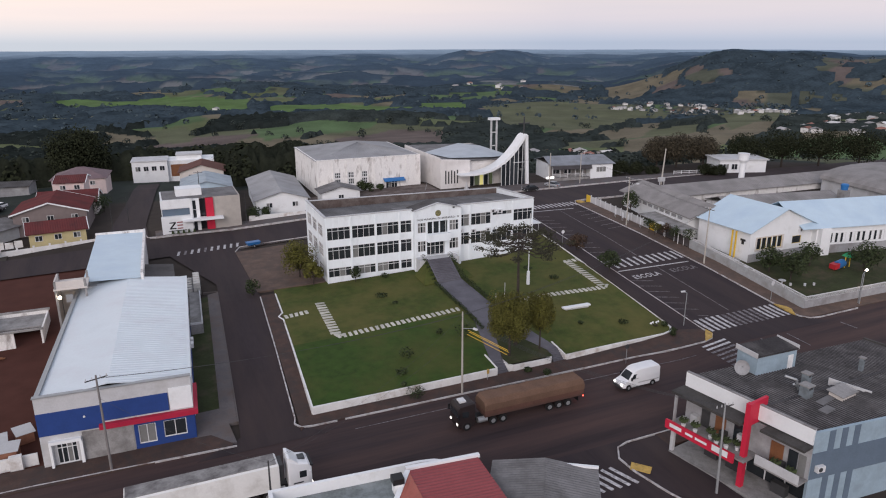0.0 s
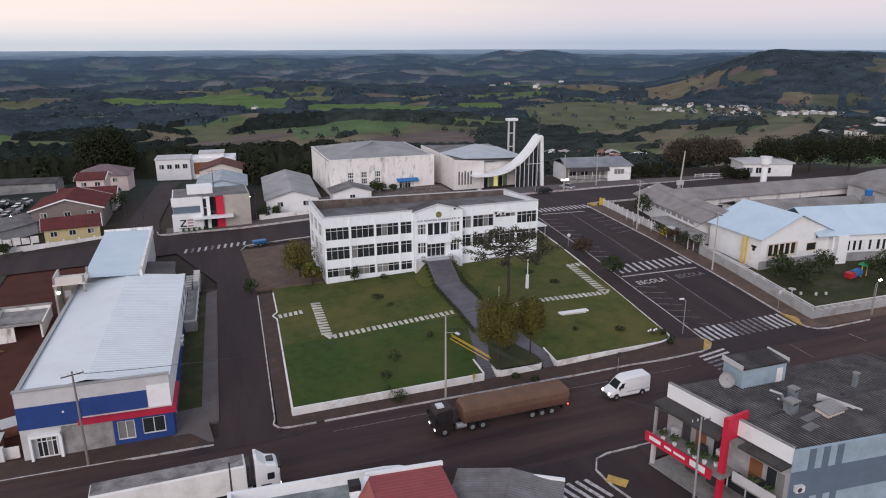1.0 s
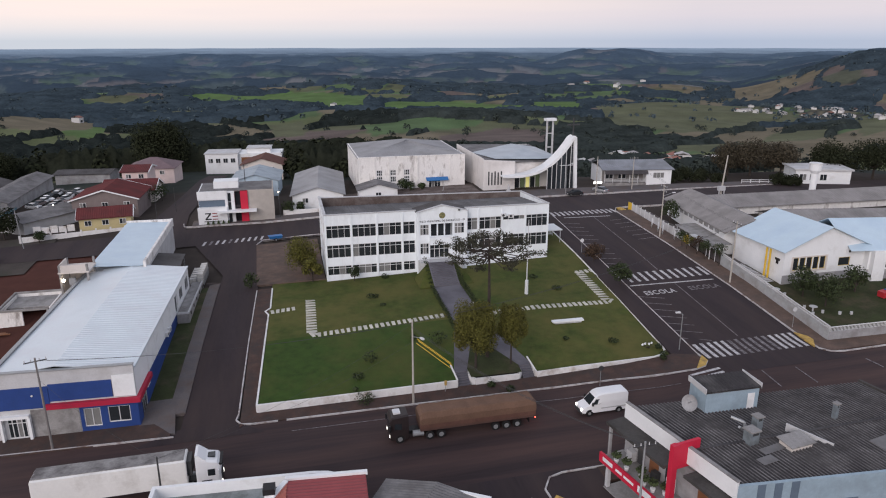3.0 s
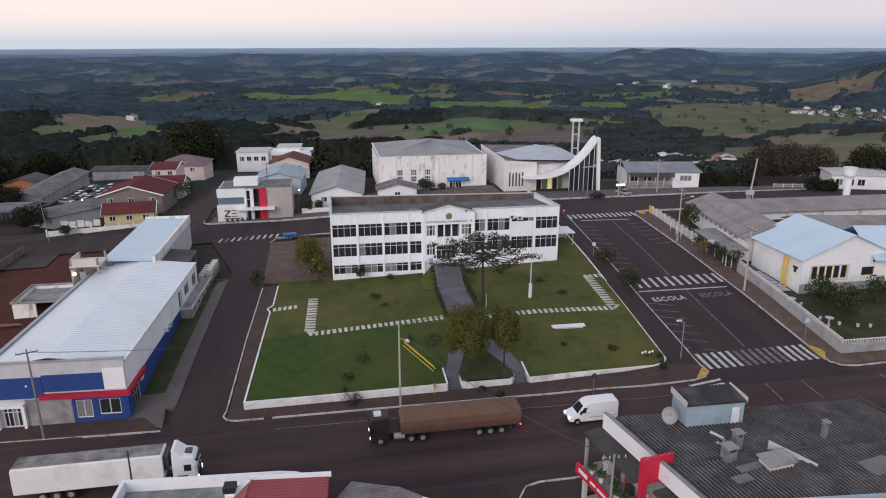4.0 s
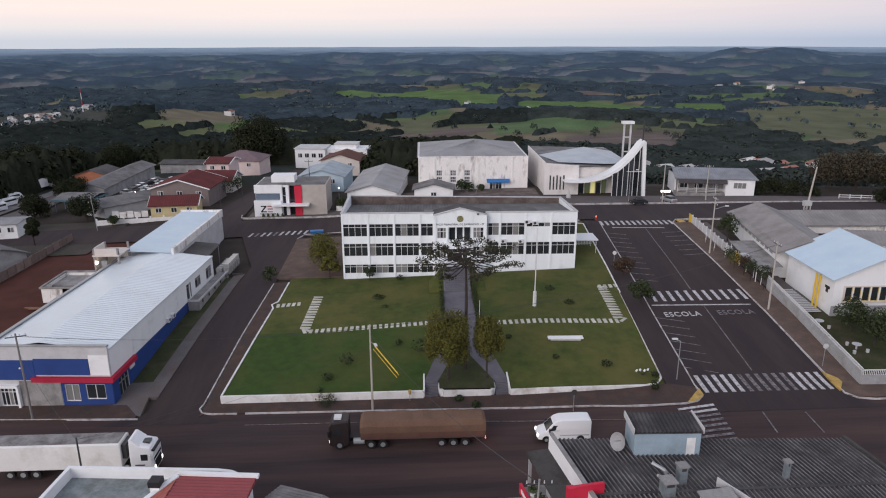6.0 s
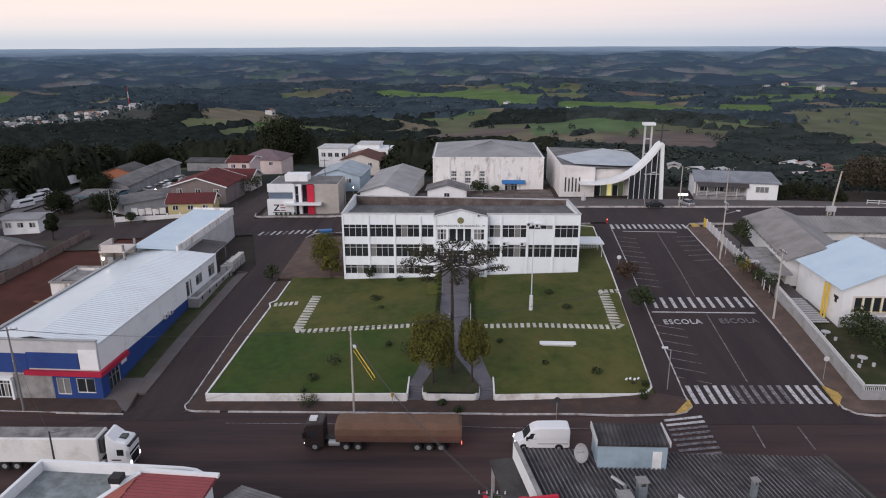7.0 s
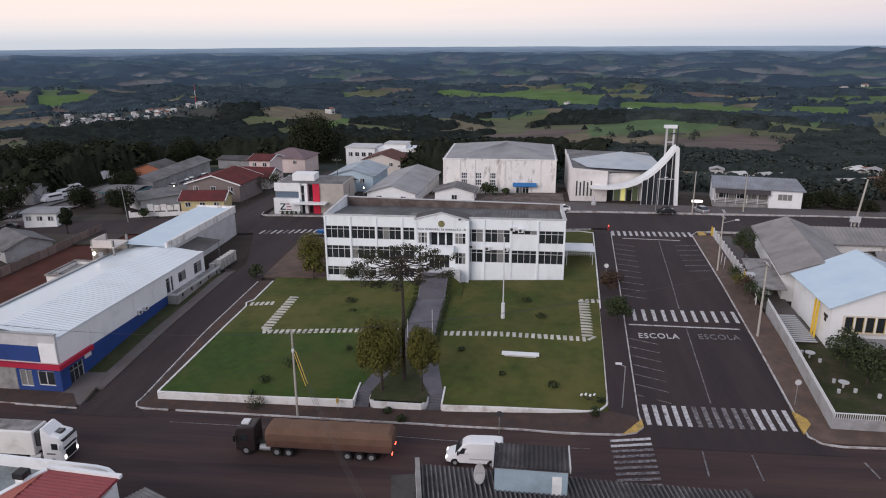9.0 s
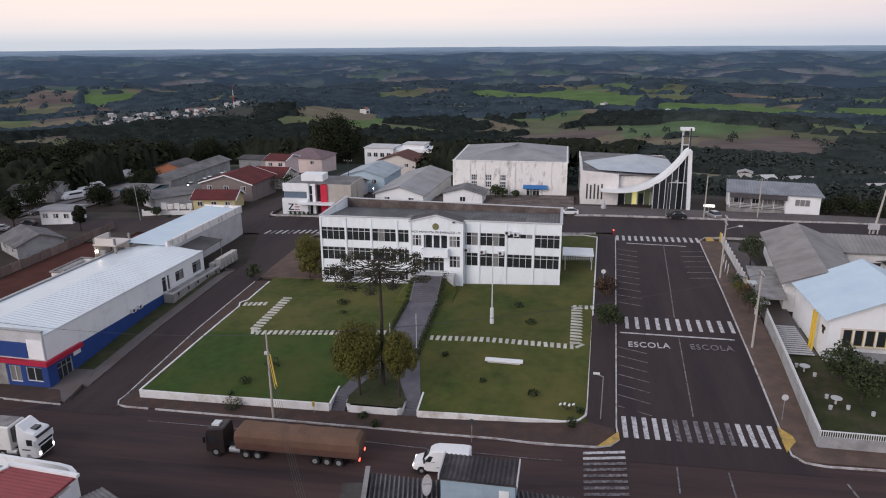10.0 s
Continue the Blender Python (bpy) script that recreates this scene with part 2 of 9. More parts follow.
STEEL = mat("galvanised_steel", (0.38, 0.39, 0.40), 0.5, 0.12, 2.0, metal=0.5)
GLASS = mat("window_glass", (0.022, 0.026, 0.03), 0.06, 0.2, 0.5, spec=0.6, island=0.7)
CURTAIN = mat("curtained_glass", (0.19, 0.19, 0.185), 0.2, 0.15, 0.8, spec=0.5, island=0.5)
FRAME = mat("window_frame", (0.66, 0.66, 0.67), 0.6, 0.05)
WOOD = mat("varnished_wood", (0.20, 0.085, 0.04), 0.6, 0.2, 1.0)
BARK = mat("bark", (0.05, 0.04, 0.034), 0.95, 0.3, 3.0, 0.4)
POLE_C = mat("concrete_pole", (0.42, 0.39, 0.35), 0.9, 0.15, 1.0)
LEAF_Y = mat("ligustrum_leaves", (0.092, 0.088, 0.018), 0.85, 0.5, 0.5, island=0.3)
LEAF_G = mat("dark_leaves", (0.034, 0.047, 0.018), 0.85, 0.25, 0.6, island=0.5)
LEAF_A = mat("araucaria_needles", (0.046, 0.045, 0.028), 0.9, 0.25, 0.8, island=0.5)
LEAF_B = mat("reddish_leaves", (0.06, 0.038, 0.025), 0.9, 0.25, 0.6, island=0.5)
LEAF_O = mat("olive_brown_leaves", (0.052, 0.043, 0.028), 0.9, 0.45, 0.25, island=0.4)
LEAF_F = mat("forest_leaves", (0.027, 0.031, 0.018), 0.95, 0.4, 0.06, spec=0.03, island=0.3)
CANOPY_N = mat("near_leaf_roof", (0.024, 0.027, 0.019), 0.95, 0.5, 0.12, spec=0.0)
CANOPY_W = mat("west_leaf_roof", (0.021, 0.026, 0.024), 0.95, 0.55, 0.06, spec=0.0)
# valley and far leaves: haze is mixed into the colour, bluer farther off
CANOPY_M = mat("hazy_valley_leaf_roof", (0.037, 0.045, 0.042), 0.95, 0.55, 0.03, spec=0.0)
CANOPY_F = mat("hazy_far_leaf_roof", (0.042, 0.058, 0.070), 0.95, 0.5, 0.016, spec=0.0)
LEAF_FW = mat("hazy_wood_crowns", (0.046, 0.056, 0.050), 0.95, 0.4, 0.02, spec=0.0, island=0.2)
LEAF_FE = mat("hazy_far_crowns", (0.066, 0.088, 0.098), 0.95, 0.35, 0.012, spec=0.0, island=0.15)
PATHM = mat("grey_path", (0.135, 0.13, 0.15), 0.9, 0.18, 0.5, 0.2, stain=(0.10, 0.095, 0.11), stain_scale=0.3)
STONE = mat("pale_stepping_stone", (0.50, 0.485, 0.43), 0.9, 0.15, 1.0, obj=0.18)
TARP = mat("brown_tarpaulin", (0.15, 0.088, 0.060), 0.85, 0.2, 0.6, 0.3)
TRUCK_B = mat("black_truck_paint", (0.03, 0.022, 0.022), 0.4, 0.15, 1.0)
VAN_W = mat("white_vehicle_paint", (0.80, 0.80, 0.81), 0.3, 0.03, 0.6, spec=0.5)
TANK_W = mat("dusty_white_tank", (0.62, 0.60, 0.56), 0.5, 0.1, 0.8, stain=(0.30, 0.28, 0.26), stain_at=0.55, stain_scale=0.5)
RUBBER = mat("tyre_rubber", (0.02, 0.019, 0.019), 0.9, 0.1)
RED_LAMP = glow("tail_lamp", (1.0, 0.08, 0.05), 5.0)
LAMP_ON = glow("lit_lamp", (1.0, 0.86, 0.66), 14.0)
HEAD_ON = glow("head_lamp", (1.0, 0.95, 0.88), 2.0)
SIGN_ON = glow("lit_sign", (1.0, 0.95, 0.9), 1.6)
LOBBY = glow("lit_lobby_glass", (0.07, 0.085, 0.045), 0.35)
EMBLEM = mat("gold_green_emblem", (0.30, 0.25, 0.11), 0.6, 0.5, 4.0, stain=(0.07, 0.10, 0.05), stain_at=0.5, stain_scale=3.0)
TEXTM = mat("dark_lettering", (0.05, 0.05, 0.055), 0.6, 0.05)
PLASTIC_B = mat("blue_plastic", (0.03, 0.15, 0.38), 0.4, 0.1)
PLASTIC_R = mat("red_plastic", (0.45, 0.03, 0.04), 0.4, 0.1)
PLASTIC_G = mat("green_plastic", (0.03, 0.28, 0.12), 0.4, 0.1)
CAR_S = mat("silver_car_paint", (0.42, 0.43, 0.45), 0.3, 0.05, metal=0.5)
BRICK = mat("brick_masonry", (0.26, 0.12, 0.08), 0.9, 0.25, 1.5)


# ---- mesh helpers ----
class Geo:
    """Collects vertices and faces of one mesh."""

    def __init__(self):
        self.v, self.f = [], []

    def face(self, *pts):
        i = len(self.v)
        self.v += [tuple(p) for p in pts]
        self.f.append(tuple(range(i, i + len(pts))))
        return self

    def box(self, x0, y0, z0, x1, y1, z1):
        i = len(self.v)
        self.v += [(x0, y0, z0), (x1, y0, z0), (x1, y1, z0), (x0, y1, z0), (x0, y0, z1), (x1, y0, z1), (x1, y1, z1), (x0, y1, z1)]
        self.f += [(i, i + 3, i + 2, i + 1), (i + 4, i + 5, i + 6, i + 7), (i, i + 1, i + 5, i + 4), (i + 1, i + 2, i + 6, i + 5), (i + 2, i + 3, i + 7, i + 6), (i + 3, i, i + 4, i + 7)]
        return self

    def hexa(self, low, high):
        """Closed solid between two rings of equal length, anticlockwise seen from above."""
        i, n = len(self.v), len(low)
        self.v += [tuple(p) for p in low] + [tuple(p) for p in high]
        self.f.append(tuple(range(i + n - 1, i - 1, -1)))
        self.f.append(tuple(range(i + n, i + 2 * n)))
        for k in range(n):
            q = (k + 1) % n
            self.f.append((i + k, i + q, i + n + q, i + n + k))
        return self

    def prism(self, ring, z0, z1):
        return self.hexa([(x, y, z0) for x, y in ring], [(x, y, z1) for x, y in ring])

    def tube(self, a, b, r0, r1=None, n=8, cap=True):
        r1 = r0 if r1 is None else r1
        a, b = Vector(a), Vector(b)
        q = (b - a).to_track_quat("Z", "Y")
        i = len(self.v)
        for p, r in ((a, r0), (b, r1)):
            for k in range(n):
                t = 2 * math.pi * k / n
                self.v.append(tuple(p + q @ Vector((r * math.cos(t), r * math.sin(t), 0))))
        for k in range(n):
            self.f.append((i + k, i + (k + 1) % n, i + n + (k + 1) % n, i + n + k))
        if cap:
            self.f.append(tuple(range(i + n - 1, i - 1, -1)))
            self.f.append(tuple(range(i + n, i + 2 * n)))
        return self

    def path(self, pts, r, n=4):
        """A thin round line through points."""
        i = len(self.v)
        for k, p in enumerate(pts):
            q = (Vector(pts[min(k + 1, len(pts) - 1)]) - Vector(pts[max(k - 1, 0)])).to_track_quat("Z", "Y")
            self.v += [tuple(Vector(p) + q @ Vector((r * math.cos(2 * math.pi * j / n), r * math.sin(2 * math.pi * j / n), 0))) for j in range(n)]
        for k in range(len(pts) - 1):
            for j in range(n):
                a, b = i + k * n + j, i + k * n + (j + 1) % n
                self.f.append((a, b, b + n, a + n))
        return self

    def slab(self, a, b, c, d, t):
        """A sheet over four corners, t thick downwards."""
        lo = [(p[0], p[1], p[2] - t) for p in (a, b, c, d)]
        return self.hexa(lo, [a, b, c, d])

    def waves(self, a, b, c, d, pitch, amp, t=0.05, steps=4):
        """Corrugated sheet: ribs run from a-b towards d-c, the waves follow a-b."""
        a, b, c, d = Vector(a), Vector(b), Vector(c), Vector(d)
        n = max(2, int((b - a).length / pitch)) * steps
        i = len(self.v)
        for k in range(n + 1):
            u = k / n
            h = amp * math.sin(2 * math.pi * k / steps) if steps > 2 else amp * (k % 2)
            for p, q in ((a, b), (d, c)):
                w = p.lerp(q, u)
                self.v.append((w.x, w.y, w.z + h))
        for k in range(n):
            self.f.append((i + 2 * k, i + 2 * k + 2, i + 2 * k + 3, i + 2 * k + 1))
        return self


def link(name, geo, material, parent=None, label=""):
    me = bpy.data.meshes.new(name)
    me.from_pydata(geo.v, [], geo.f)
    me.materials.append(material)
    me.update()
    ob = new(name, me)
    if parent is not None:
        ob.parent = parent
    if label:
        ob["label"] = label
    return ob


part = link


def thing(name, label, category, x=0, y=0, z=0, rz=0, group="", kind=""):
    ob = new(name)
    ob.matrix_world = pose(x, y, z, 0, 0, rz)
    ob.empty_display_size = 0.5
    return tagged(ob, label, category, group, kind)


def smooth(ob):
    for p in ob.data.polygons:
        p.use_smooth = True
    return ob


def flat_text(name, words, size, material, parent, m, spacing=1.0, label=""):
    cu = bpy.data.curves.new(name, "FONT")
    cu.body, cu.size, cu.extrude, cu.align_x, cu.align_y, cu.space_character = words, size, 0.02, "CENTER", "CENTER", spacing
    cu.materials.append(material)
    ob = new(name, cu)
    ob.parent = parent
    ob.matrix_local = m
    if label:
        ob["label"] = label
    return ob


# ---- the lie of the land ----
GX = np.array([-300, -80, -17, 0, 12, 36, 48, 62, 71, 88, 120, 200, 400.0])
GY = np.array([-200, 20, 52, 72, 90, 110, 134, 157, 175, 220, 300.0])
GZ_SOUTH = np.array([
    [-9, -7, -6, -5, -5, -4, -4, -4, -3, -3, -2, 0, 2],
    [-8, -5.5, -4, -3.6, -3.3, -3, -2.8, -2.4, -1.8, -1.2, -.5, 1, 2],
    [-8, -5, -3.7, -3.2, -2.9, -2.6, -2.4, -1.9, -1.3, -.7, 0, 1.2, 2],
    [-7, -4.6, -3.4, -3.0, -2.75, -2.5, -2.3, -1.6, -.4, -.3, .5, 1.5, 2],
    [-6, -4, -2.2, -1.2, -.7, .2, .6, .7, .8, 1.4, 2, 2.5, 2],
    [-6, -3.4, -1.2, .2, .4, 1.0, 1.4, 1.9, 2.4, 2.7, 3, 3.4, 2]])
GZ_NORTH = np.array([
    [-5, -2.6, -.6, .2, .4, 1.6, 2.4, 3.2, 3.8, 3.7, 3.8, 4, 2],
    [-5, -2., .3, .9, .9, 2, 2.6, 3.0, 3.1, 3.2, 3.4, 3.0, 1],
    [-6, -2.5, -.3, .6, 1.2, 2.4, 3, 3.4, 3.2, 3.2, 3, 2, -2],
    [-9, -3.6, -1.5, -1.5, -1.5, -1, -1, -2, -3, -4, -6, -8, -14],
    [-20, -10, -9, -10, -12, -13, -14, -15, -16, -18, -22, -26, -32]])
GZ = np.vstack([GZ_SOUTH, GZ_NORTH])


def G(x, y):
    """Height of the town's ground."""
    x = min(max(x, GX[0]), GX[-1])
    y = min(max(y, GY[0]), GY[-1])
    i = min(int(np.searchsorted(GX, x, "right")) - 1, len(GX) - 2)
    j = min(int(np.searchsorted(GY, y, "right")) - 1, len(GY) - 2)
    u, v = (x - GX[i]) / (GX[i + 1] - GX[i]), (y - GY[j]) / (GY[j + 1] - GY[j])
    return float((GZ[j, i] * (1 - u) + GZ[j, i + 1] * u) * (1 - v) + (GZ[j + 1, i] * (1 - u) + GZ[j + 1, i + 1] * u) * v)


VR = np.array([0, 230, 300, 400, 600, 900, 1300, 1700, 2100, 2600, 3000, 3400, 4000, 4990.0])
VZ = np.array([-2, -3, -14, -34, -66, -88, -100, -118, -138, -132, -108, -80, -42, -6.0])


def sines(x, y):
    """Rolling relief, about -1 to 1."""
    return (math.sin(x * 0.0071 + 1.3 * math.sin(y * 0.0043)) + math.sin(y * 0.0083 + 1.7 * math.sin(x * 0.0037) + 2.0) + 0.6 * math.sin((x + y) * 0.0167 + 0.7) + 0.5 * math.sin((x - 1.4 * y) * 0.0127)) / 3.1


def land(x, y):
    """Height of the whole country round the town."""
    dx, dy = x - 30, y - 20
    r = math.hypot(dx, dy)
    az = math.degrees(math.atan2(dx, dy))
    z = float(np.interp(r, VR, VZ))
    k = min(max((r - 260) / 500, 0), 1)
    z += k * sines(x, y) * (9 + 9 * min(r / 2500, 1)) * min(max((4500 - r) / 1200, 0.1), 1)
    # eastern hills, a flat-topped hill far off
    e = min(max((az - 35.5) / 10, 0), 1)
    z += 120 * e * e * (3 - 2 * e) * math.exp(-((r - 2650) / (500 if r < 2650 else 900)) ** 2)
    z += 50 * math.exp(-(((az - 25.9) / 3.9) ** 4) - ((r - 3700) / 330) ** 2)
    z += 34 * math.exp(-((az - 58) / 20) ** 2 - ((r - 900) / 380) ** 2)
    z += 26 * math.exp(-((az + 22) / 7) ** 2 - ((r - 1400) / 260) ** 2)
    t = min(max((r - 215) / 110, 0), 1)
    return G(x, y) * (1 - t) + z * t

# ---- land cover ----
def inside(x, y, ring):
    c, n = False, len(ring)
    for i in range(n):
        (x0, y0), (x1, y1) = ring[i], ring[i - 1]
        if (y0 > y) != (y1 > y) and x < (x1 - x0) * (y - y0) / (y1 - y0) + x0:
            c = not c
    return c


# field outlines: far ploughland, the near valley, the eastern slopes
FAR_FIELDS = [
    ([(-305, 2428), (-175, 2553), (66, 2655), (306, 2347), (223, 1709), (137, 1780), (55, 1980), (-11, 2189), (-157, 2309)], "bright"),
    ([(306, 1945), (440, 2141), (584, 2010), (690, 1891), (606, 1671), (498, 1697), (382, 1837), (213, 1373)], "bright"),
    ([(779, 2047), (905, 1987), (820, 1754), (665, 1712)], "bright"),
    ([(-2, 1256), (55, 1303), (72, 1220), (49, 1068), (6, 1094)], "pasture")]
VALLEY_FIELDS = [
    ([(150, 1205), (278, 1192), (357, 1132), (331, 1090), (221, 1047), (146, 1003)], "crop"),
    ([(79, 983), (124, 1030), (169, 1046), (211, 989), (225, 937), (102, 678), (72, 733)], "dry"),
    ([(-434, 1221), (-427, 1346), (-388, 1449), (-307, 1378), (-290, 1180), (-293, 1081), (-380, 1128)], "dry"),
    ([(-300, 1340), (-266, 1307), (-238, 1049), (-293, 1081)], "bright"),
    ([(845, 1760), (1117, 1920), (1120, 1523), (1168, 1383), (992, 1150), (780, 1038), (604, 927), (532, 1009)], "pasture")]
EAST_FIELDS = [
    ([(1255, 2772), (1402, 2609), (1295, 2359), (1067, 2365)], "crop"),
    ([(992, 2307), (1206, 2229), (1176, 2132), (920, 2108)], "crop"),
    ([(-1533, 2106), (-1357, 2191), (-1278, 1989), (-1333, 1857)], "bright"),
    ([(-1711, 2073), (-1552, 2131), (-1396, 1892), (-1508, 1825)], "soil")]
SLOPE_FIELDS = [
    ([(1217, 1259), (1391, 1202), (1026, 860), (696, 692)], "pasture"),
    ([(492, 647), (715, 742), (999, 883), (605, 545), (506, 530), (362, 460)], "dry"),
    ([(1843, 2612), (2468, 3047), (1661, 1955), (1419, 1942)], "dry"),
    ([(243, 982), (360, 1062), (421, 1003), (322, 763), (204, 774)], "soil")]
FIELDS = FAR_FIELDS + VALLEY_FIELDS + EAST_FIELDS + SLOPE_FIELDS
# field colours are lifted and greyed to take in the valley haze
WOOD_C, PASTURE_C, CROP_C, DRY_C, SOIL_C = (0.030, 0.037, 0.032), (0.100, 0.107, 0.062), (0.082, 0.128, 0.058), (0.145, 0.125, 0.086), (0.118, 0.093, 0.084)


def cover(x, y, r, az):
    """Kind of land at a place: wood, pasture, crop, dry, soil or town."""
    if r < 215 and y < 200:
        return "town"
    for ring, kind in FIELDS:
        if inside(x, y, ring):
            return kind
    if -36 < az < -23.8 and 1150 < r < 1680 or 36 < az < 50 and 1560 < r < 1920 and (x * 7 + y * 3) % 5 < 3:
        return "village"
    w = noise.fractal(Vector((x * 0.0034, y * 0.0034, 3.1)), 1.0, 2.0, 4)
    east = min(max((az - 12) / 24, -1), 1)
    if w > 0.03 + 0.09 * east - (0.35 if r < 650 and az < 8 else 0.2 if az > 35 and r > 2000 else 0):
        return "wood"
    wx, wy = x + 55 * math.sin(y * 0.011), y + 45 * math.sin(x * 0.013 + 1.0)
    p, q = (wx * 0.8 + wy * 0.6) / 190, (wy * 0.8 - wx * 0.6) / 115
    c = noise.cell(Vector((p, q, 0.5)))
    # tree rows along some field edges
    if r > 600 and (q - math.floor(q) < 0.13 and noise.cell(Vector((math.floor(q) + 0.5, math.floor(p * 0.5) + 0.5, 4.5))) > -0.1 or p - math.floor(p) < 0.07 and c > 0.1):
        return "wood"
    if c < -0.5:
        return "dry"
    if az > 33 and r > 1900:
        return "soil" if c > 0.5 else "dull"
    if c > 0.55:
        return "crop"
    if -0.08 < c < 0.08 and r > 800:
        return "soil"
    return "meadow" if c > 0.2 else "pasture"


COLOURS = {"wood": WOOD_C, "village": (0.050, 0.054, 0.048), "pasture": PASTURE_C, "crop": CROP_C, "dry": DRY_C, "soil": SOIL_C, "dull": (0.080, 0.086, 0.062), "meadow": (0.105, 0.122, 0.058), "bright": (0.082, 0.138, 0.044), "town": (0.08, 0.033, 0.026)}

# ---- ground: one sheet to the horizon ----
angles = [a for a in np.arange(-180, -76, 4)] + [a for a in np.arange(-76, 84, 0.32)] + [a for a in np.arange(84, 180, 4)]
radii = [4.0 * k for k in range(1, 60)]
while radii[-1] < 4990:
    radii.append(radii[-1] * 1.0165 if radii[-1] * 1.0165 < 4990 else 4990)
verts, cols, faces = [(30, 20, G(30, 20) - 0.25)], [COLOURS["town"]], []
for r in radii:
    for a in angles:
        ra = math.radians(a)
        x, y = 30 + r * math.sin(ra), 20 + r * math.cos(ra)
        verts.append((x, y, land(x, y) - 0.25 - 16 * min(max((r - 2760) / 160, 0), 1)))
        k = cover(x, y, r, a)
        c = COLOURS[k]
        if k == "town" and not (-40.5 < x < -15 and 60 < y < 146):
            c = (0.050, 0.041, 0.036)
        j = 1 + 0.22 * noise.noise(Vector((x * 0.02, y * 0.02, 7.7)))
        cols.append((c[0] * j, c[1] * j, c[2] * j))
n = len(angles)
for k in range(n):
    faces.append((0, 1 + k, 1 + (k + 1) % n))
for i in range(len(radii) - 1):
    for k in range(n):
        q = (k + 1) % n
        faces.append((1 + i * n + k, 1 + (i + 1) * n + k, 1 + (i + 1) * n + q, 1 + i * n + q))
me = bpy.data.meshes.new("ground")
me.from_pydata(verts, [], faces)
att = me.color_attributes.new("cover", "FLOAT_COLOR", "POINT")
att.data.foreach_set("color", np.array([(*c, 1) for c in cols], dtype=np.float32).ravel())
GROUND = mat("country_ground", (0.5, 0.5, 0.5), 0.95, 0.3, 0.02, 0.0, spec=0.1)
gn, gl = GROUND.node_tree.nodes, GROUND.node_tree.links
ca = gn.new("ShaderNodeVertexColor")
ca.layer_name = "cover"
hs = [nd for nd in gn if nd.type == "HUE_SAT"][0]
gl.new(ca.outputs[0], hs.inputs["Color"])
[nd for nd in gn if nd.type == "TEX_NOISE"][1].inputs["Scale"].default_value = 0.35
me.materials.append(GROUND)
smooth(tagged(new("ground", me), "rolling green country of woods and fields round the town", "ground", kind="structure"))


# ---- far hills on the horizon: a plain backdrop, haze painted into its colours ----
HILLS = mat("hazed_far_hills", (0.5, 0.5, 0.5), 0.95, 0.2, 0.008, spec=0.0)
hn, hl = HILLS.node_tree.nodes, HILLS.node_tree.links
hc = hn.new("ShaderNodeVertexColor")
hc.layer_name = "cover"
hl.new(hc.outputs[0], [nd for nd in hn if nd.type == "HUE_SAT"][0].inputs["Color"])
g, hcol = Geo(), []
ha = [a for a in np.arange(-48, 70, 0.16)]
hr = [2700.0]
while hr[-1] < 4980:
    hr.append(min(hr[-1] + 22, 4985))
NEAR_HAZE, FAR_HAZE, RIM_HAZE = Vector((0.042, 0.060, 0.081)), Vector((0.080, 0.119, 0.168)), Vector((0.27, 0.35, 0.43))
FIELD_HAZE = (Vector((0.082, 0.116, 0.096)), Vector((0.120, 0.116, 0.122)), Vector((0.074, 0.097, 0.104)), Vector((0.150, 0.155, 0.160)))
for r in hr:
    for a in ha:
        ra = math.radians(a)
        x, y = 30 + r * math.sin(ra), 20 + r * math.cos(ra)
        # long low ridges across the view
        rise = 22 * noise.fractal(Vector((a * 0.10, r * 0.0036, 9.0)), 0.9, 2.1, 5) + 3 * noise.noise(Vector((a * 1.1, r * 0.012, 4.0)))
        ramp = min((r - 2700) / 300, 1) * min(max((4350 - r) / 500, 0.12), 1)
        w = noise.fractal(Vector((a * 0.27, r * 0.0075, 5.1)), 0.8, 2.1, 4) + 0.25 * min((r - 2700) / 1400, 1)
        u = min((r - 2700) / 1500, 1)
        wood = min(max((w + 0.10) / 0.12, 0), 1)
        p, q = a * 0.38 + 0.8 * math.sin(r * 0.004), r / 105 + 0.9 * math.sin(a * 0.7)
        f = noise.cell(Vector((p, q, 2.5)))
        # painted haze: woods and fields turn bluer, then pale towards the rim
        c = NEAR_HAZE.lerp(FAR_HAZE, u)
        lit = FIELD_HAZE[0 if f > 0.45 else 1 if f > 0.1 else 2 if f > -0.55 else 3].lerp(FAR_HAZE * 1.25, 0.6 * u)
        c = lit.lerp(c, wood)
        c = c.lerp(RIM_HAZE, min(max((r - 3900) / 900, 0), 1) ** 0.8)
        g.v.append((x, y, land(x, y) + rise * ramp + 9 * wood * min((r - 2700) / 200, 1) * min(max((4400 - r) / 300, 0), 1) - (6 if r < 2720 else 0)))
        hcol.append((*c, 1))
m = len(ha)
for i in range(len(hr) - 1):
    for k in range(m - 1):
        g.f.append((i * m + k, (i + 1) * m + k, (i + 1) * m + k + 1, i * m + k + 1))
ob = smooth(tagged(link("backdrop", g, HILLS), "wooded hills along the horizon, painted blue-grey with haze", "hills", kind="structure"))
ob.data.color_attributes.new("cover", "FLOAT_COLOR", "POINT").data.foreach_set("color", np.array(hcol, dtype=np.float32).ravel())


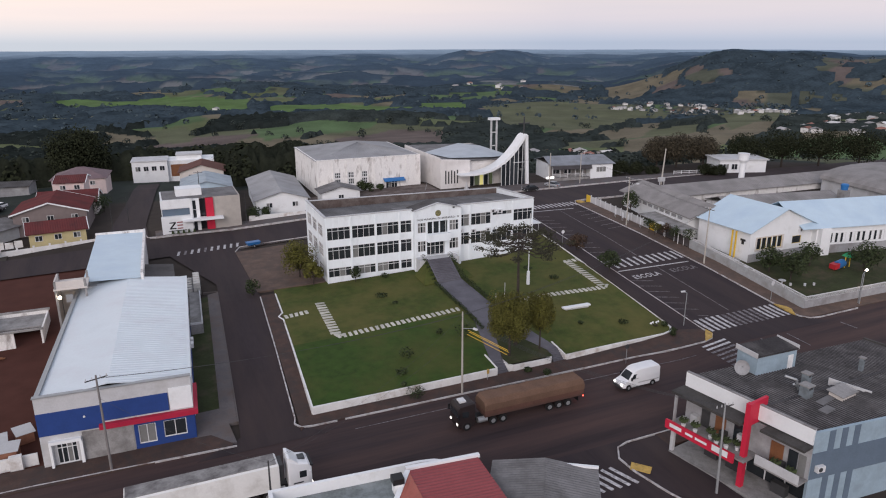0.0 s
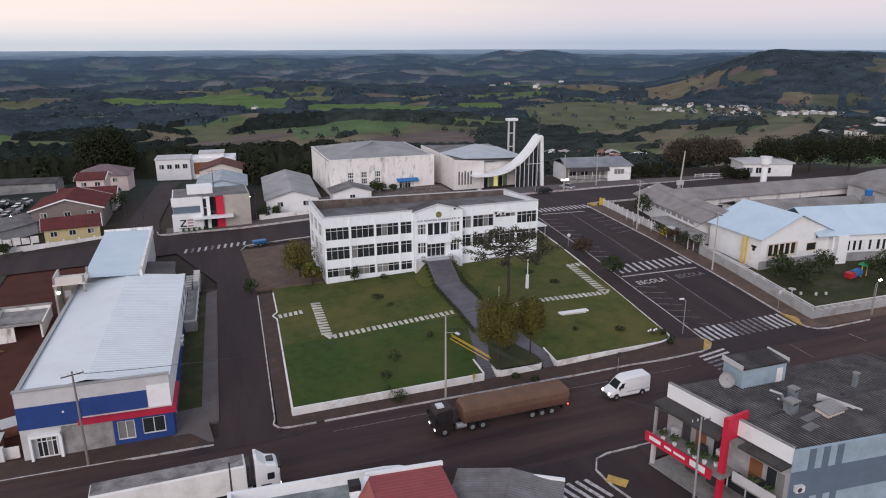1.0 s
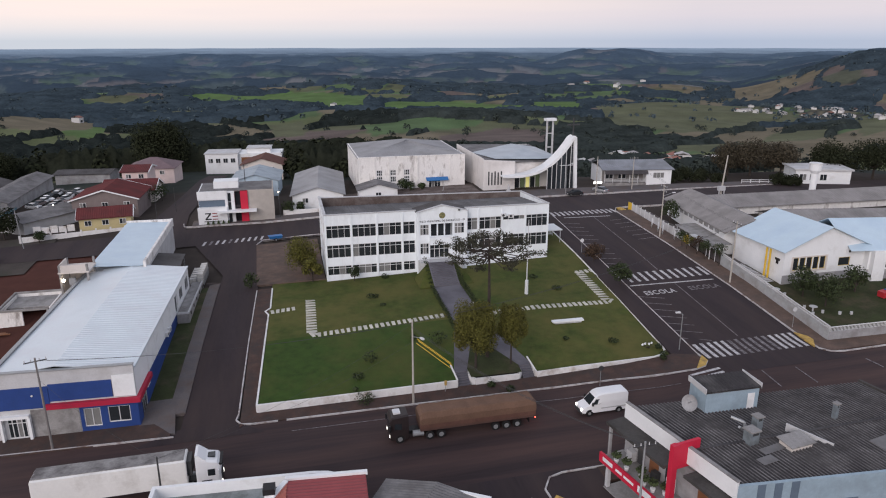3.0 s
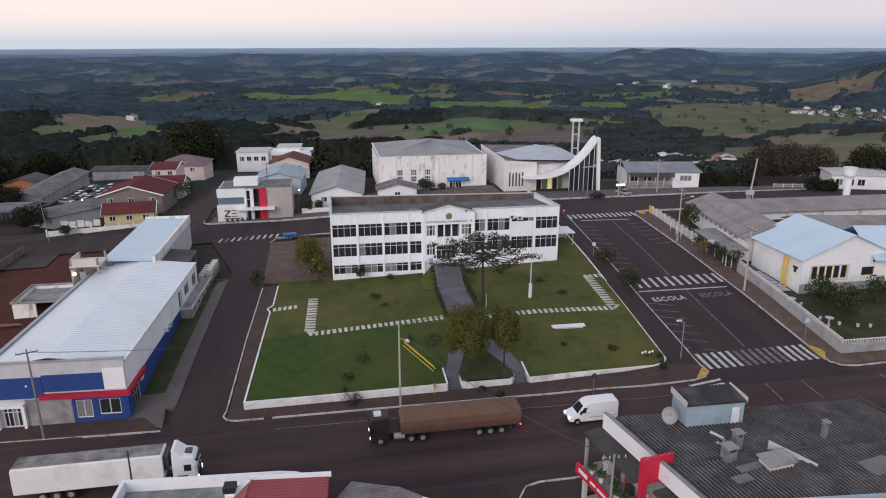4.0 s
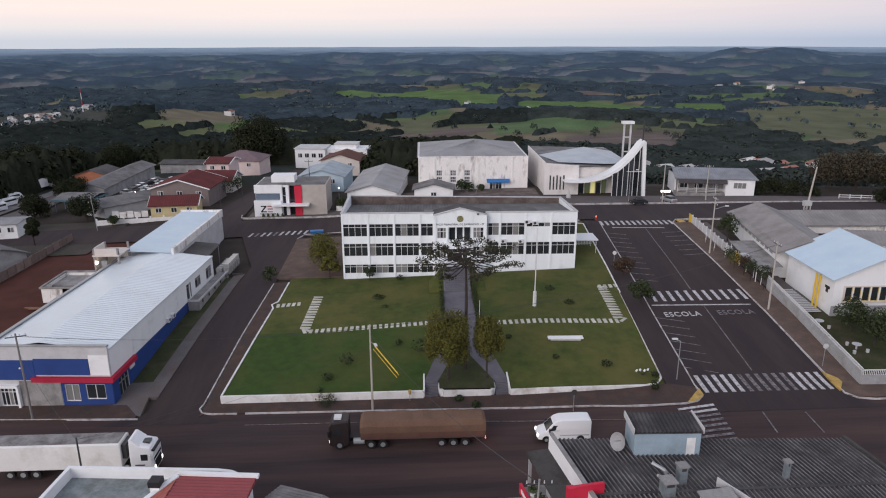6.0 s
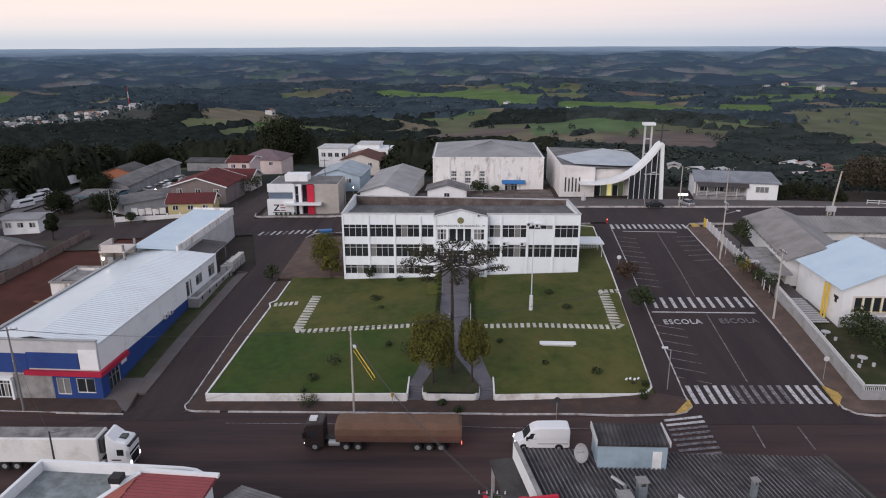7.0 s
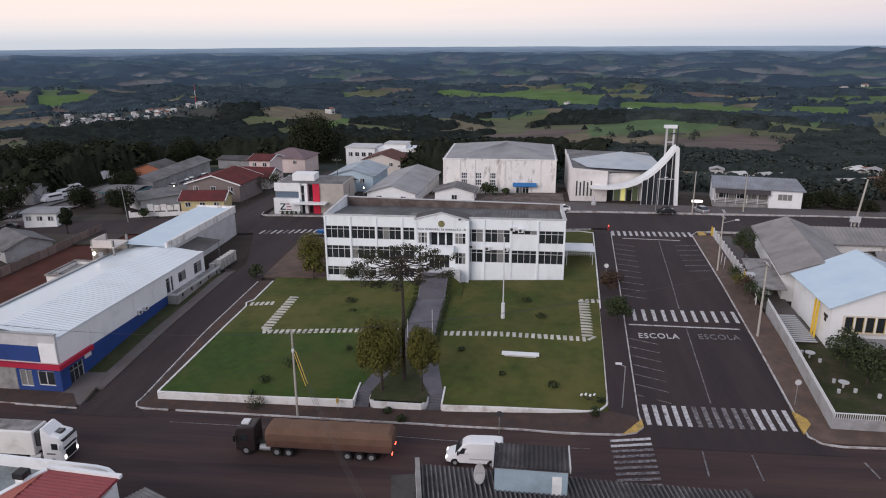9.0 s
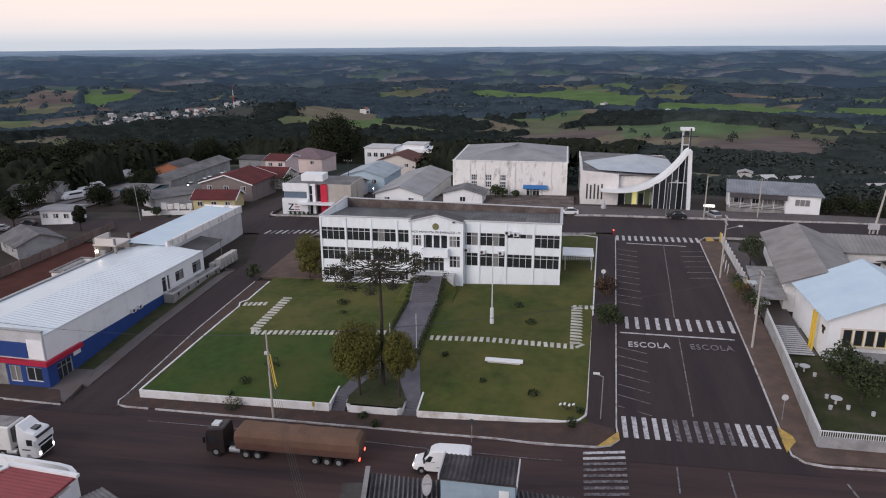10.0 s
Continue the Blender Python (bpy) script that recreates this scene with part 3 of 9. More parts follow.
def strip(name, left, right, dz, material, label, category, step=3.0, thick=0.0, kind="structure"):
    """A surface draped on the ground between two lines of equal point count; thick gives it sides."""
    g = Geo()
    L, Rr = [], []
    for i in range(len(left) - 1):
        d = max(math.dist(left[i], left[i + 1]), math.dist(right[i], right[i + 1]))
        m = max(1, int(d / step))
        for k in range(m + (i == len(left) - 2)):
            u = k / m
            L.append((left[i][0] + (left[i + 1][0] - left[i][0]) * u, left[i][1] + (left[i + 1][1] - left[i][1]) * u))
            Rr.append((right[i][0] + (right[i + 1][0] - right[i][0]) * u, right[i][1] + (right[i + 1][1] - right[i][1]) * u))
    w = max(1, int(max(math.dist(a, b) for a, b in zip(L, Rr)) / step))
    for a, b in zip(L, Rr):
        for k in range(w + 1):
            u = k / w
            x, y = a[0] + (b[0] - a[0]) * u, a[1] + (b[1] - a[1]) * u
            g.v.append((x, y, G(x, y) + dz))
    m = w + 1
    for i in range(len(L) - 1):
        for k in range(w):
            g.f.append((i * m + k, i * m + k + 1, (i + 1) * m + k + 1, (i + 1) * m + k))
    if thick:
        edge = [k for k in range(m)] + [i * m + w for i in range(1, len(L))] + [(len(L) - 1) * m + k for k in range(w - 1, -1, -1)] + [i * m for i in range(len(L) - 2, 0, -1)]
        base = len(g.v)
        g.v += [(g.v[e][0], g.v[e][1], g.v[e][2] - thick) for e in edge]
        for k in range(len(edge)):
            q = (k + 1) % len(edge)
            g.f.append((edge[k], base + k, base + q, edge[q]))
    ob = link(name, g, material)
    return tagged(ob, label, category, kind=kind)


# street lines
def west_kerb(y):
    return 3.5 + 0.043 * (y - 72)


def park_west(y):
    return 9.9 + 0.045 * (y - 72)


def east_left(y):
    return 70.0 + 0.056 * (y - 70)


def east_right(y):
    return 87.0 + 0.03 * (y - 69) if y < 94 else 87.75 + 0.028 * (y - 94)


strip("road", [(-260, 52.5), (40, 52.5), (70, 52.4), (330, 51)], [(-260, 73), (40, 71.3), (70, 69.4), (330, 66)], -0.02, ASPHALT, "dark dusty asphalt main street", "road", step=2.0)
strip("road", [(-1.5, 69), (west_kerb(72), 72), (west_kerb(118), 118), (-2, 141)], [(13, 69), (park_west(72), 72), (park_west(118), 118), (12, 141)], 0.01, ASPHALT_B, "worn asphalt side street beside the park", "road")
strip("road", [(68.5, 66), (east_left(70), 70), (east_left(134), 134), (73, 140)], [(90, 66), (east_right(70), 70), (east_right(134), 134), (93, 140)], 0.01, ASPHALT_B, "dark asphalt school street with parking bays", "road", step=1.5)
strip("yard", [(-72, 132), (-31, 132)], [(-72, 156), (-31, 156)], -0.05, EARTH, "trodden grey-brown yard ground by the depot", "yard")
strip("road", [(-76, 141.0), (-34, 139.3), (150, 136.5), (330, 132)], [(-76, 149.0), (-34, 151), (150, 153), (330, 150)], -0.01, ASPHALT_B, "asphalt street in front of the church", "road")
strip("road", [(-13.0, 151), (-12.8, 166), (-10.5, 192), (-7.5, 238)], [(-4.6, 151), (-5.4, 166), (-3.9, 190), (-1.0, 238)], 0.0, ASPHALT_B, "asphalt lane going down the hill", "road")
strip("road", [(30, 10), (30, 54)], [(46, 10), (46, 54)], 0.0, ASPHALT_B, "asphalt side street south of the main street", "road")
strip("road", [(-70, 150), (-68, 174), (-70, 198), (-72, 226)], [(-60, 150), (-61, 174), (-64, 198), (-66, 210)], 0.03, PAVE, "pale concrete lane through the depot yard", "road")
strip("pavement", [(-60, 72.4), (west_kerb(72) - 1, 70.6)], [(-60, 76), (west_kerb(72) - 1, 74.5)], 0.12, PAVE_RED, "dusty red pavement in front of the shop", "pavement", thick=0.4)
strip("pavement", [(-1.35, 72.6), (-1.1, 78.4)], [(west_kerb(72) - 0.5, 71.0), (2.2, 78.4)], 0.15, PAVE, "pale concrete paving at the shop corner", "pavement", thick=0.4)
strip("pavement", [(1.7, 75.0), (3.6, 113)], [(west_kerb(75) - 0.1, 75.0), (west_kerb(113) - 0.1, 113.6)], 0.13, PAVE, "grey concrete pavement beside the shop", "pavement", thick=0.4)
strip("grass_strip", [(-1.2, 78.4), (0.3, 112)], [(1.85, 78.4), (3.6, 112)], 0.1, GRASS_DK, "worn grass strip along the shop wall", "grass")
strip("pavement", [(park_west(70.5) + 0.3, 70.5), (park_west(109), 109)], [(12.1, 72.9), (13.9, 109)], 0.10, PAVE_RED, "dusty pavement along the park wall", "pavement", thick=0.4)
strip("pavement", [(10.4, 71.1), (31, 70.75), (46, 70.5), (57, 69.9), (67.8, 68.5), (70.0, 69.6)], [(11.0, 73.1), (31, 73.3), (46, 73.3), (57, 73.3), (67.3, 73.0), (69.9, 72.0)], 0.11, PAVE_RED, "dusty red-brown pavement below the park wall", "pavement", thick=0.4)
strip("pavement", [(67.0, 73), (68.3, 100), (70.6, 136)], [(east_left(72) - .05, 71.6), (east_left(100), 100), (east_left(136), 136)], 0.11, ASPHALT_B, "dark pavement between lawn and parking bays", "pavement", thick=0.4)
strip("pavement", [(east_right(69) + 0.4, 68.4), (east_right(94), 94), (east_right(134), 134)], [(90.6, 68.8), (91.4, 94), (92.4, 134)], 0.12, PAVE_DUST, "dusty brown pavement along the school wall", "pavement", thick=0.4)
strip("pavement", [(88, 68.2), (330, 64)], [(88, 71.2), (330, 67)], 0.12, PAVE_DUST, "dusty brown pavement along the school front", "pavement", thick=0.4)
strip("pavement", [(66, 154.0), (150, 153)], [(66, 163), (150, 158)], 0.12, PAVE, "grey church forecourt paving", "pavement", thick=0.4)
strip("courtyard", [(30, 152.0), (66, 154)], [(30, 172), (66, 172)], 0.10, RUST_WALL, "brown paved yard before the old warehouse", "yard", thick=0.4)
strip("courtyard", [(11.4, 111), (10.8, 136)], [(23, 111), (23, 136)], 0.08, PAVE_DUST, "paved parking yard beside the town hall", "yard", thick=0.4)
strip("pavement", [(-3.5, 153.2), (30, 153.2)], [(-3.5, 158), (30, 158)], 0.12, PAVE, "grey pavement in front of the shops", "pavement", thick=0.4)

# ---- the park ----
LX = np.array([12.0, 20, 37, 47, 54, 66, 72])
LY = np.array([73.0, 90, 110, 136])
LZ = np.array([[-1.65, -1.6, -1.35, -1.4, -1.2, -1.05, -1.0], [-.6, -.35, .2, .6, .85, .6, .85], [.4, .45, 1.0, 1.45, 1.75, 2.2, 2.5], [.6, .8, 1.7, 2.4, 2.8, 3.5, 3.9]])


def P(x, y):
    x, y = min(max(x, 12), 72), min(max(y, 73), 136)
    i = min(int(np.searchsorted(LX, x, "right")) - 1, len(LX) - 2)
    j = min(int(np.searchsorted(LY, y, "right")) - 1, len(LY) - 2)
    u, v = (x - LX[i]) / (LX[i + 1] - LX[i]), (y - LY[j]) / (LY[j + 1] - LY[j])
    return float((LZ[j, i] * (1 - u) + LZ[j, i + 1] * u) * (1 - v) + (LZ[j + 1, i] * (1 - u) + LZ[j + 1, i + 1] * u) * v)


def lawn_left(y):
    return 12.15 + 0.05 * (y - 73)


def lawn_right(y):
    return 67.0 + 0.052 * (y - 73)


def park_sheet(name, x0, x1, y0, y1, dz, material, label, category, step=1.5, kind="structure"):
    g = Geo()
    ny = max(1, int((y1 - y0) / step))
    nx = max(1, int((x1(y0) - x0(y0)) / step))
    for j in range(ny + 1):
        y = y0 + (y1 - y0) * j / ny
        for i in range(nx + 1):
            x = x0(y) + (x1(y) - x0(y)) * i / nx
            g.v.append((x, y, P(x, y) + dz))
    for j in range(ny):
        for i in range(nx):
            a = j * (nx + 1) + i
            g.f.append((a, a + 1, a + nx + 2, a + nx + 1))
    ob = link(name, g, material)
    return tagged(ob, label, category, kind=kind)


def path_left(y):
    return 40.2 if y > 88 else 40.2 + (88 - y) * 0.44


def path_right(y):
    return 44.8 if y > 88 else 44.8 + (88 - y) * 0.222


def branch_left(y):
    return 37.0 + (y - 75.4) * 0.254


def branch_right(y):
    return 38.75 + (y - 75.4) * 0.35


park_sheet("lawn", lawn_left, lambda y: 36.9 if y < 75.6 else 39.0 if y < 82 else 42, 73.35, 89.6, 0.0, GRASS_F, "lush mown green lawn of the town hall park", "lawn")
park_sheet("lawn", lawn_left, lambda y: 42, 89.6, 110.0, 0.0, GRASS, "mown yellowing lawn of the town hall park", "lawn")
park_sheet("lawn", lambda y: 47.6 if y < 75.6 else 46.0 if y < 82 else 42, lawn_right, 73.35, 110.0, 0.0, GRASS, "mown green lawn of the town hall park", "lawn")
park_sheet("lawn", lambda y: 63.4, lawn_right, 110.0, 136.0, 0.0, GRASS, "grass beside the town hall", "lawn")
park_sheet("lawn", lawn_left, lambda y: 23.2, 110.0, 111.4, 0.0, GRASS, "grass beside the town hall", "lawn")
park_sheet("lawn", lambda y: 38.85 if y < 75.4 else branch_right(y), lambda y: 45.75 if y < 75.4 else path_left(y), 73.6, 83.8, 0.10, GRASS_DK, "planted bed between the two park stairs", "lawn", step=0.8)
park_sheet("path", path_left, path_right, 75.4, 102.2, 0.05, PATHM, "wide grey paved path to the entrance", "path", step=0.7)
park_sheet("path", branch_left, branch_right, 75.4, 87.0, 0.042, PATHM, "grey paved branch of the park path", "path", step=0.7)


def low_wall(name, pts, top, base, t, material, label):
    """A low wall along a line; top and base give heights by place."""
    g = Geo()
    for (x0, y0), (x1, y1) in zip(pts, pts[1:]):
        d = Vector((x1 - x0, y1 - y0))
        nrm = Vector((-d.y, d.x)).normalized() * t / 2
        n = max(1, int(d.length / 2.5))
        for k in range(n):
            ax, ay = x0 + d.x * k / n, y0 + d.y * k / n
            bx, by = x0 + d.x * (k + 1) / n, y0 + d.y * (k + 1) / n
            lo = [(ax + nrm.x, ay + nrm.y, base(ax, ay)), (ax - nrm.x, ay - nrm.y, base(ax, ay)), (bx - nrm.x, by - nrm.y, base(bx, by)), (bx + nrm.x, by + nrm.y, base(bx, by))]
            zt = (top(ax, ay), top(ax, ay), top(bx, by), top(bx, by))
            g.hexa(lo, [(p[0], p[1], z) for p, z in zip(lo, zt)])
    return tagged(link(name, g, material), label, "wall", kind="structure")


park_top = lambda x, y: P(x, y) + 0.12
low = lambda x, y: G(x, y) - 0.3
low_wall("park_wall", [(12.1, 73.2), (36.9, 73.2)], park_top, low, 0.25, WHITE_W, "whitewashed low retaining wall of the park")
low_wall("park_wall", [(38.85, 76.2), (38.85, 74.1), (39.4, 73.3), (45.2, 73.3), (45.75, 74.1), (45.75, 76.2)], lambda x, y: -1.3, low, 0.25, WHITE_W, "whitewashed rounded planter wall between the stairs")
low_wall("park_wall", [(47.65, 73.2), (64.6, 73.2), (66.1, 73.6), (66.9, 74.6), (67.1, 76)], park_top, low, 0.25, WHITE_W, "whitewashed low retaining wall of the park")
low_wall("park_wall", [(12.1, 73.2), (12.15 + 1.25, 98.5), (12.9, 99.8), (13.7, 101.0), (14.0, 109)], park_top, low, 0.22, WHITE_W, "whitewashed kerb wall along the lawn")
low_wall("park_wall", [(67.1, 76), (lawn_right(100), 100), (lawn_right(134), 134), (67.5, 135.4), (63.6, 135.6)], park_top, low, 0.2, WHITE_W, "whitewashed kerb wall along the lawn")
for pts, side in (([(36.95, 73.3), (36.95, 77)], 0), ([(47.6, 73.3), (47.6, 77)], 1)):
    low_wall("park_wall", pts, park_top, low, 0.2, WHITE_W, "whitewashed cheek wall of the stairs")
for x0, x1 in ((37.05, 38.72), (45.88, 47.5)):
    st = thing("park_stairs", "grey concrete steps up into the park", "stairs", (x0 + x1) / 2, 74.3, G(42, 73))
    for k in range(6):
        w = (x1 - x0) / 2
        part("step", Geo().box(-w, -0.95 + 0.36 * k, -0.4, w, 1.3, 0.02 + 0.19 * (k + 1)), PATHM, st)


# ---- kerbs ----
def kerb(pts, label="white-painted concrete kerb", dz=0.16, w=0.16, material=KERB):
    g = Geo()
    for (x0, y0), (x1, y1) in zip(pts, pts[1:]):
        d = Vector((x1 - x0, y1 - y0))
        nrm = Vector((-d.y, d.x)).normalized() * w / 2
        n = max(1, int(d.length / 3))
        for k in range(n):
            ax, ay, bx, by = x0 + d.x * k / n, y0 + d.y * k / n, x0 + d.x * (k + 1) / n, y0 + d.y * (k + 1) / n
            za, zb = G(ax, ay), G(bx, by)
            lo = [(ax + nrm.x, ay + nrm.y, za - .3), (ax - nrm.x, ay - nrm.y, za - .3), (bx - nrm.x, by - nrm.y, zb - .3), (bx + nrm.x, by + nrm.y, zb - .3)]
            g.hexa(lo, [(p[0], p[1], z + dz) for p, z in zip(lo, (za, za, zb, zb))])
    return tagged(link("kerb", g, material), label, "kerb", kind="structure")


kerb([(-60, 72.3), (-17, 71.6), (2.9, 70.4)])
kerb([(11.5, 108.5), (9.95, 73.2), (9.7, 72.2), (10.3, 71.2), (11.6, 70.95), (14.5, 70.9)])
kerb([(15.5, 70.9), (31, 70.75), (46, 70.45), (57, 69.8), (67.8, 68.4)])
kerb([(67.8, 68.4), (69.4, 68.7), (70.25, 69.6), (east_left(72), 72), (east_left(100), 100), (east_left(134), 134)])
kerb([(98, 67.6), (90, 67.6), (88.1, 68.0), (87.2, 69.2), (east_right(94), 94), (east_right(134), 134), (90.5, 136.8), (93, 137.2), (115, 136.8)])
kerb([(10.8, 136), (12, 139.0), (20, 139.2), (60, 137.6), (70, 136.8)])
kerb([(-5.5, 156), (-5.1, 153.6), (-3, 153.2), (30, 153.2)])
kerb([(66, 153.8), (80, 153.9), (150, 152.9)])
kerb([(west_kerb(75), 75), (west_kerb(113), 113.8), (3, 114.4)], "grey concrete kerb", material=PAVE)


# ---- building helpers ----
def wall_y(g, x0, x1, y0, y1, z0, z1, holes):
    """A solid wall along x between y0 and y1, in one piece, with openings (x0, x1, z0, z1) cut through it."""
    xs = sorted({x0, x1} | {v for h in holes for v in h[:2] if x0 < v < x1})
    zs = sorted({z0, z1} | {v for h in holes for v in h[2:] if z0 < v < z1})
    i, nz = len(g.v), len(zs)
    for y in (y0, y1):
        g.v += [(x, y, z) for x in xs for z in zs]
    half = len(xs) * nz
    full = {(p, q) for p in range(len(xs) - 1) for q in range(nz - 1)
            if not any(h[0] - 1e-6 <= xs[p] and xs[p + 1] <= h[1] + 1e-6 and h[2] - 1e-6 <= zs[q] and zs[q + 1] <= h[3] + 1e-6 for h in holes)}
    for p, q in full:
        a, b, c, d = i + p * nz + q, i + (p + 1) * nz + q, i + (p + 1) * nz + q + 1, i + p * nz + q + 1
        g.f += [(a, b, c, d), (d + half, c + half, b + half, a + half)]
        for nb, e, f in (((p, q - 1), a, b), ((p + 1, q), b, c), ((p, q + 1), c, d), ((p - 1, q), d, a)):
            if nb not in full:
                g.f.append((f, e, e + half, f + half))
    return g


def wall_x(g, y0, y1, x0, x1, z0, z1, holes):
    """The same along y; openings (ya, yb, za, zb)."""
    h = Geo()
    wall_y(h, y0, y1, x0, x1, z0, z1, holes)
    i = len(g.v)
    g.v += [(b, a, c) for a, b, c in h.v]
    g.f += [tuple(k + i for k in reversed(f)) for f in h.f]
    return g


def window_y(parent, x0, x1, z0, z1, y, cols=4, rows=(0.36,), curtain=0.0, frame_mat=None, name="window", seed=0, t=0.09):
    """A window in a wall along x whose outer face looks to -y: frame with mullions, and glass set behind it."""
    rnd = random.Random(seed + int(x0 * 37) + int(z0 * 91))
    fy0, fy1 = y + 0.06, y + 0.16
    cuts = [0] + [k / cols for k in range(1, cols)] + [1]
    xc = [x0 + (x1 - x0) * u for u in cuts]
    zc = [z0] + [z0 + (z1 - z0) * (1 - r) for r in reversed(rows)] + [z1]
    inset = lambda c, k: (c[k] + (t if k == 0 else t / 2), c[k + 1] - (t if k == len(c) - 2 else t / 2))
    g = wall_y(Geo(), x0, x1, fy0, fy1, z0, z1, [(*inset(xc, p), *inset(zc, q)) for p in range(len(xc) - 1) for q in range(len(zc) - 1)])
    w = part(name, g, frame_mat or FRAME, parent)
    for i in range(cols):
        xa, xb = x0 + (x1 - x0) * cuts[i], x0 + (x1 - x0) * cuts[i + 1]
        pale = rnd.random() < curtain
        tl = rnd.uniform(-0.015, 0.015)
        g = Geo().face((xa, y + 0.12 + tl, z0), (xb, y + 0.12 - tl, z0), (xb, y + 0.12 - tl, z1), (xa, y + 0.12 + tl, z1))
        part("pane", g, CURTAIN if pale else GLASS, w, "pane with a pale curtain behind" if pale else "")
    return w


def turned(parent, name, rz, x, y, z=0.0):
    """An empty sub-frame for walls that face another way."""
    e = new(name)
    e.parent = parent
    e.matrix_local = pose(x, y, z, 0, 0, rz)
    return e


def gable(parent, x0, x1, y0, y1, ze, zr, over, material, along="y", pitch=0.0, amp=0.0, t=0.10, name="roof", gables=None):
    """Two roof slopes over a rectangle; the ridge runs along y or x, or four slopes meet ("hip"). Gable walls if a material is given."""
    if along == "hip":
        a, b, c, d = (x0 - over, y0 - over, ze), (x1 + over, y0 - over, ze), (x1 + over, y1 + over, ze), (x0 - over, y1 + over, ze)
        m = min(x1 - x0, y1 - y0) / 2
        xa, xb = (x0 + m, x1 - m) if x1 - x0 > y1 - y0 else ((x0 + x1) / 2,) * 2
        ya, yb = ((y0 + y1) / 2,) * 2 if x1 - x0 > y1 - y0 else (y0 + m, y1 - m)
        p, q = (xa, ya, zr), (xb + 0.02, yb, zr)
        for ring in ((a, b, q, p), (b, c, q), (c, d, p, q), (d, a, p)):
            low = [(v[0], v[1], v[2] - t) for v in ring]
            part(name, Geo().hexa(low, list(ring)), material, parent)
        return
    for s in (0, 1):
        g = Geo()
        if along == "y":
            xm = (x0 + x1) / 2
            e = x0 - over if s == 0 else x1 + over
            dz = (zr - ze) / ((x1 - x0) / 2) * over
            a, b, c, d = (e, y0 - over, ze - dz), (e, y1 + over, ze - dz), (xm, y1 + over, zr), (xm, y0 - over, zr)
        else:
            ym = (y0 + y1) / 2
            e = y0 - over if s == 0 else y1 + over
            dz = (zr - ze) / ((y1 - y0) / 2) * over
            a, b, c, d = (x0 - over, e, ze - dz), (x1 + over, e, ze - dz), (x1 + over, ym, zr), (x0 - over, ym, zr)
        ring = [a, b, c, d]
        if (Vector(b) - Vector(a)).cross(Vector(d) - Vector(a)).z < 0:
            ring = [b, a, d, c]
        g.slab(*[(p[0], p[1], p[2] + t) for p in ring], t)
        if pitch:
            g.waves(*[(p[0], p[1], p[2] + t + amp + 0.012) for p in ring], pitch, amp)
        part(name, g, material, parent)
    if gables:
        if along == "y":
            xm = (x0 + x1) / 2
            for ya, yb in ((y0, y0 + 0.2), (y1 - 0.2, y1)):
                part("gable_wall", Geo().hexa([(x0, ya, ze), (x1, ya, ze), (x1, yb, ze), (x0, yb, ze)], [(xm - .01, ya, zr), (xm + .01, ya, zr), (xm + .01, yb, zr), (xm - .01, yb, zr)]), gables, parent)
        else:
            ym = (y0 + y1) / 2
            for xa, xb in ((x0, x0 + 0.2), (x1 - 0.2, x1)):
                part("gable_wall", Geo().hexa([(xa, y0, ze), (xb, y0, ze), (xb, y1, ze), (xa, y1, ze)], [(xa, ym - .01, zr), (xb, ym - .01, zr), (xb, ym + .01, zr), (xa, ym + .01, zr)]), gables, parent)


def aircon(parent, x, y, z, name="air_conditioner"):
    g = Geo().box(x - 0.45, y - 0.42, z, x + 0.45, y - 0.03, z + 0.62)
    a = part(name, g, FRAME, parent, "white air-conditioner unit")
    f = Geo().tube((x - 0.1, y - 0.44, z + 0.31), (x - 0.1, y - 0.415, z + 0.31), 0.24, n=12)
    part("fan_grille", f, DARK, a)


# ---- town hall ----
HALL_W = mat("bluish_white_paint", (0.82, 0.86, 0.89), 0.7, 0.05, 0.5, stain=(0.66, 0.69, 0.71), stain_at=0.66, stain_scale=0.6, stretch=(1, 1, 0.4))
HX, HY, HZ = 23.2, 110.4, 0.4
hall = thing("town_hall", "white three-storey town hall with rows of dark windows and a pediment", "town hall", HX, HY, HZ)
W, D, TOP = 40.2, 15.1, 11.7
COLS = [0, 4.5, 8.9, 13.3, 15.7, 24.5, 27.0, 31.4, 35.8, 40.2]
ROWSZ = [(1.05, 2.68), (4.15, 6.42), (7.65, 9.85)]
bays_l, bays_r = [(0, 4.5), (4.5, 8.9), (8.9, 13.3), (13.3, 15.7)], [(24.5, 27.0), (27.0, 31.4), (31.4, 35.8), (35.8, 40.2)]
holes, wins = [], []
for a, b in bays_l:
    for za, zb in ROWSZ:
        holes.append((a + 0.16, b - 0.16, za, zb))
for i, (a, b) in enumerate(bays_r):
    for k, (za, zb) in enumerate(ROWSZ[1:]):
        if i == 2 and k == 1:
            za = zb - 0.75
        holes.append((a + 0.16, b - 0.16, za, zb))
g = Geo()
wall_y(g, 0, 15.7, 0, 0.3, -1.2, TOP, [h for h in holes if h[0] < 15])
part("wall", g, HALL_W, hall)
g = Geo()
wall_y(g, 24.5, W, 0, 0.3, -1.2, TOP, [h for h in holes if h[0] > 24])
part("wall", g, HALL_W, hall)
for h in holes:
    n = 2 if h[1] - h[0] < 3 else 4
    low_sash = h[3] - h[2] < 1
    window_y(hall, *h, 0.0, n, () if low_sash else (0.27,), 0.35 if h[2] < 3 else 0.14 if h[0] < 10 else 0.34, seed=3, t=0.07)
g = Geo()
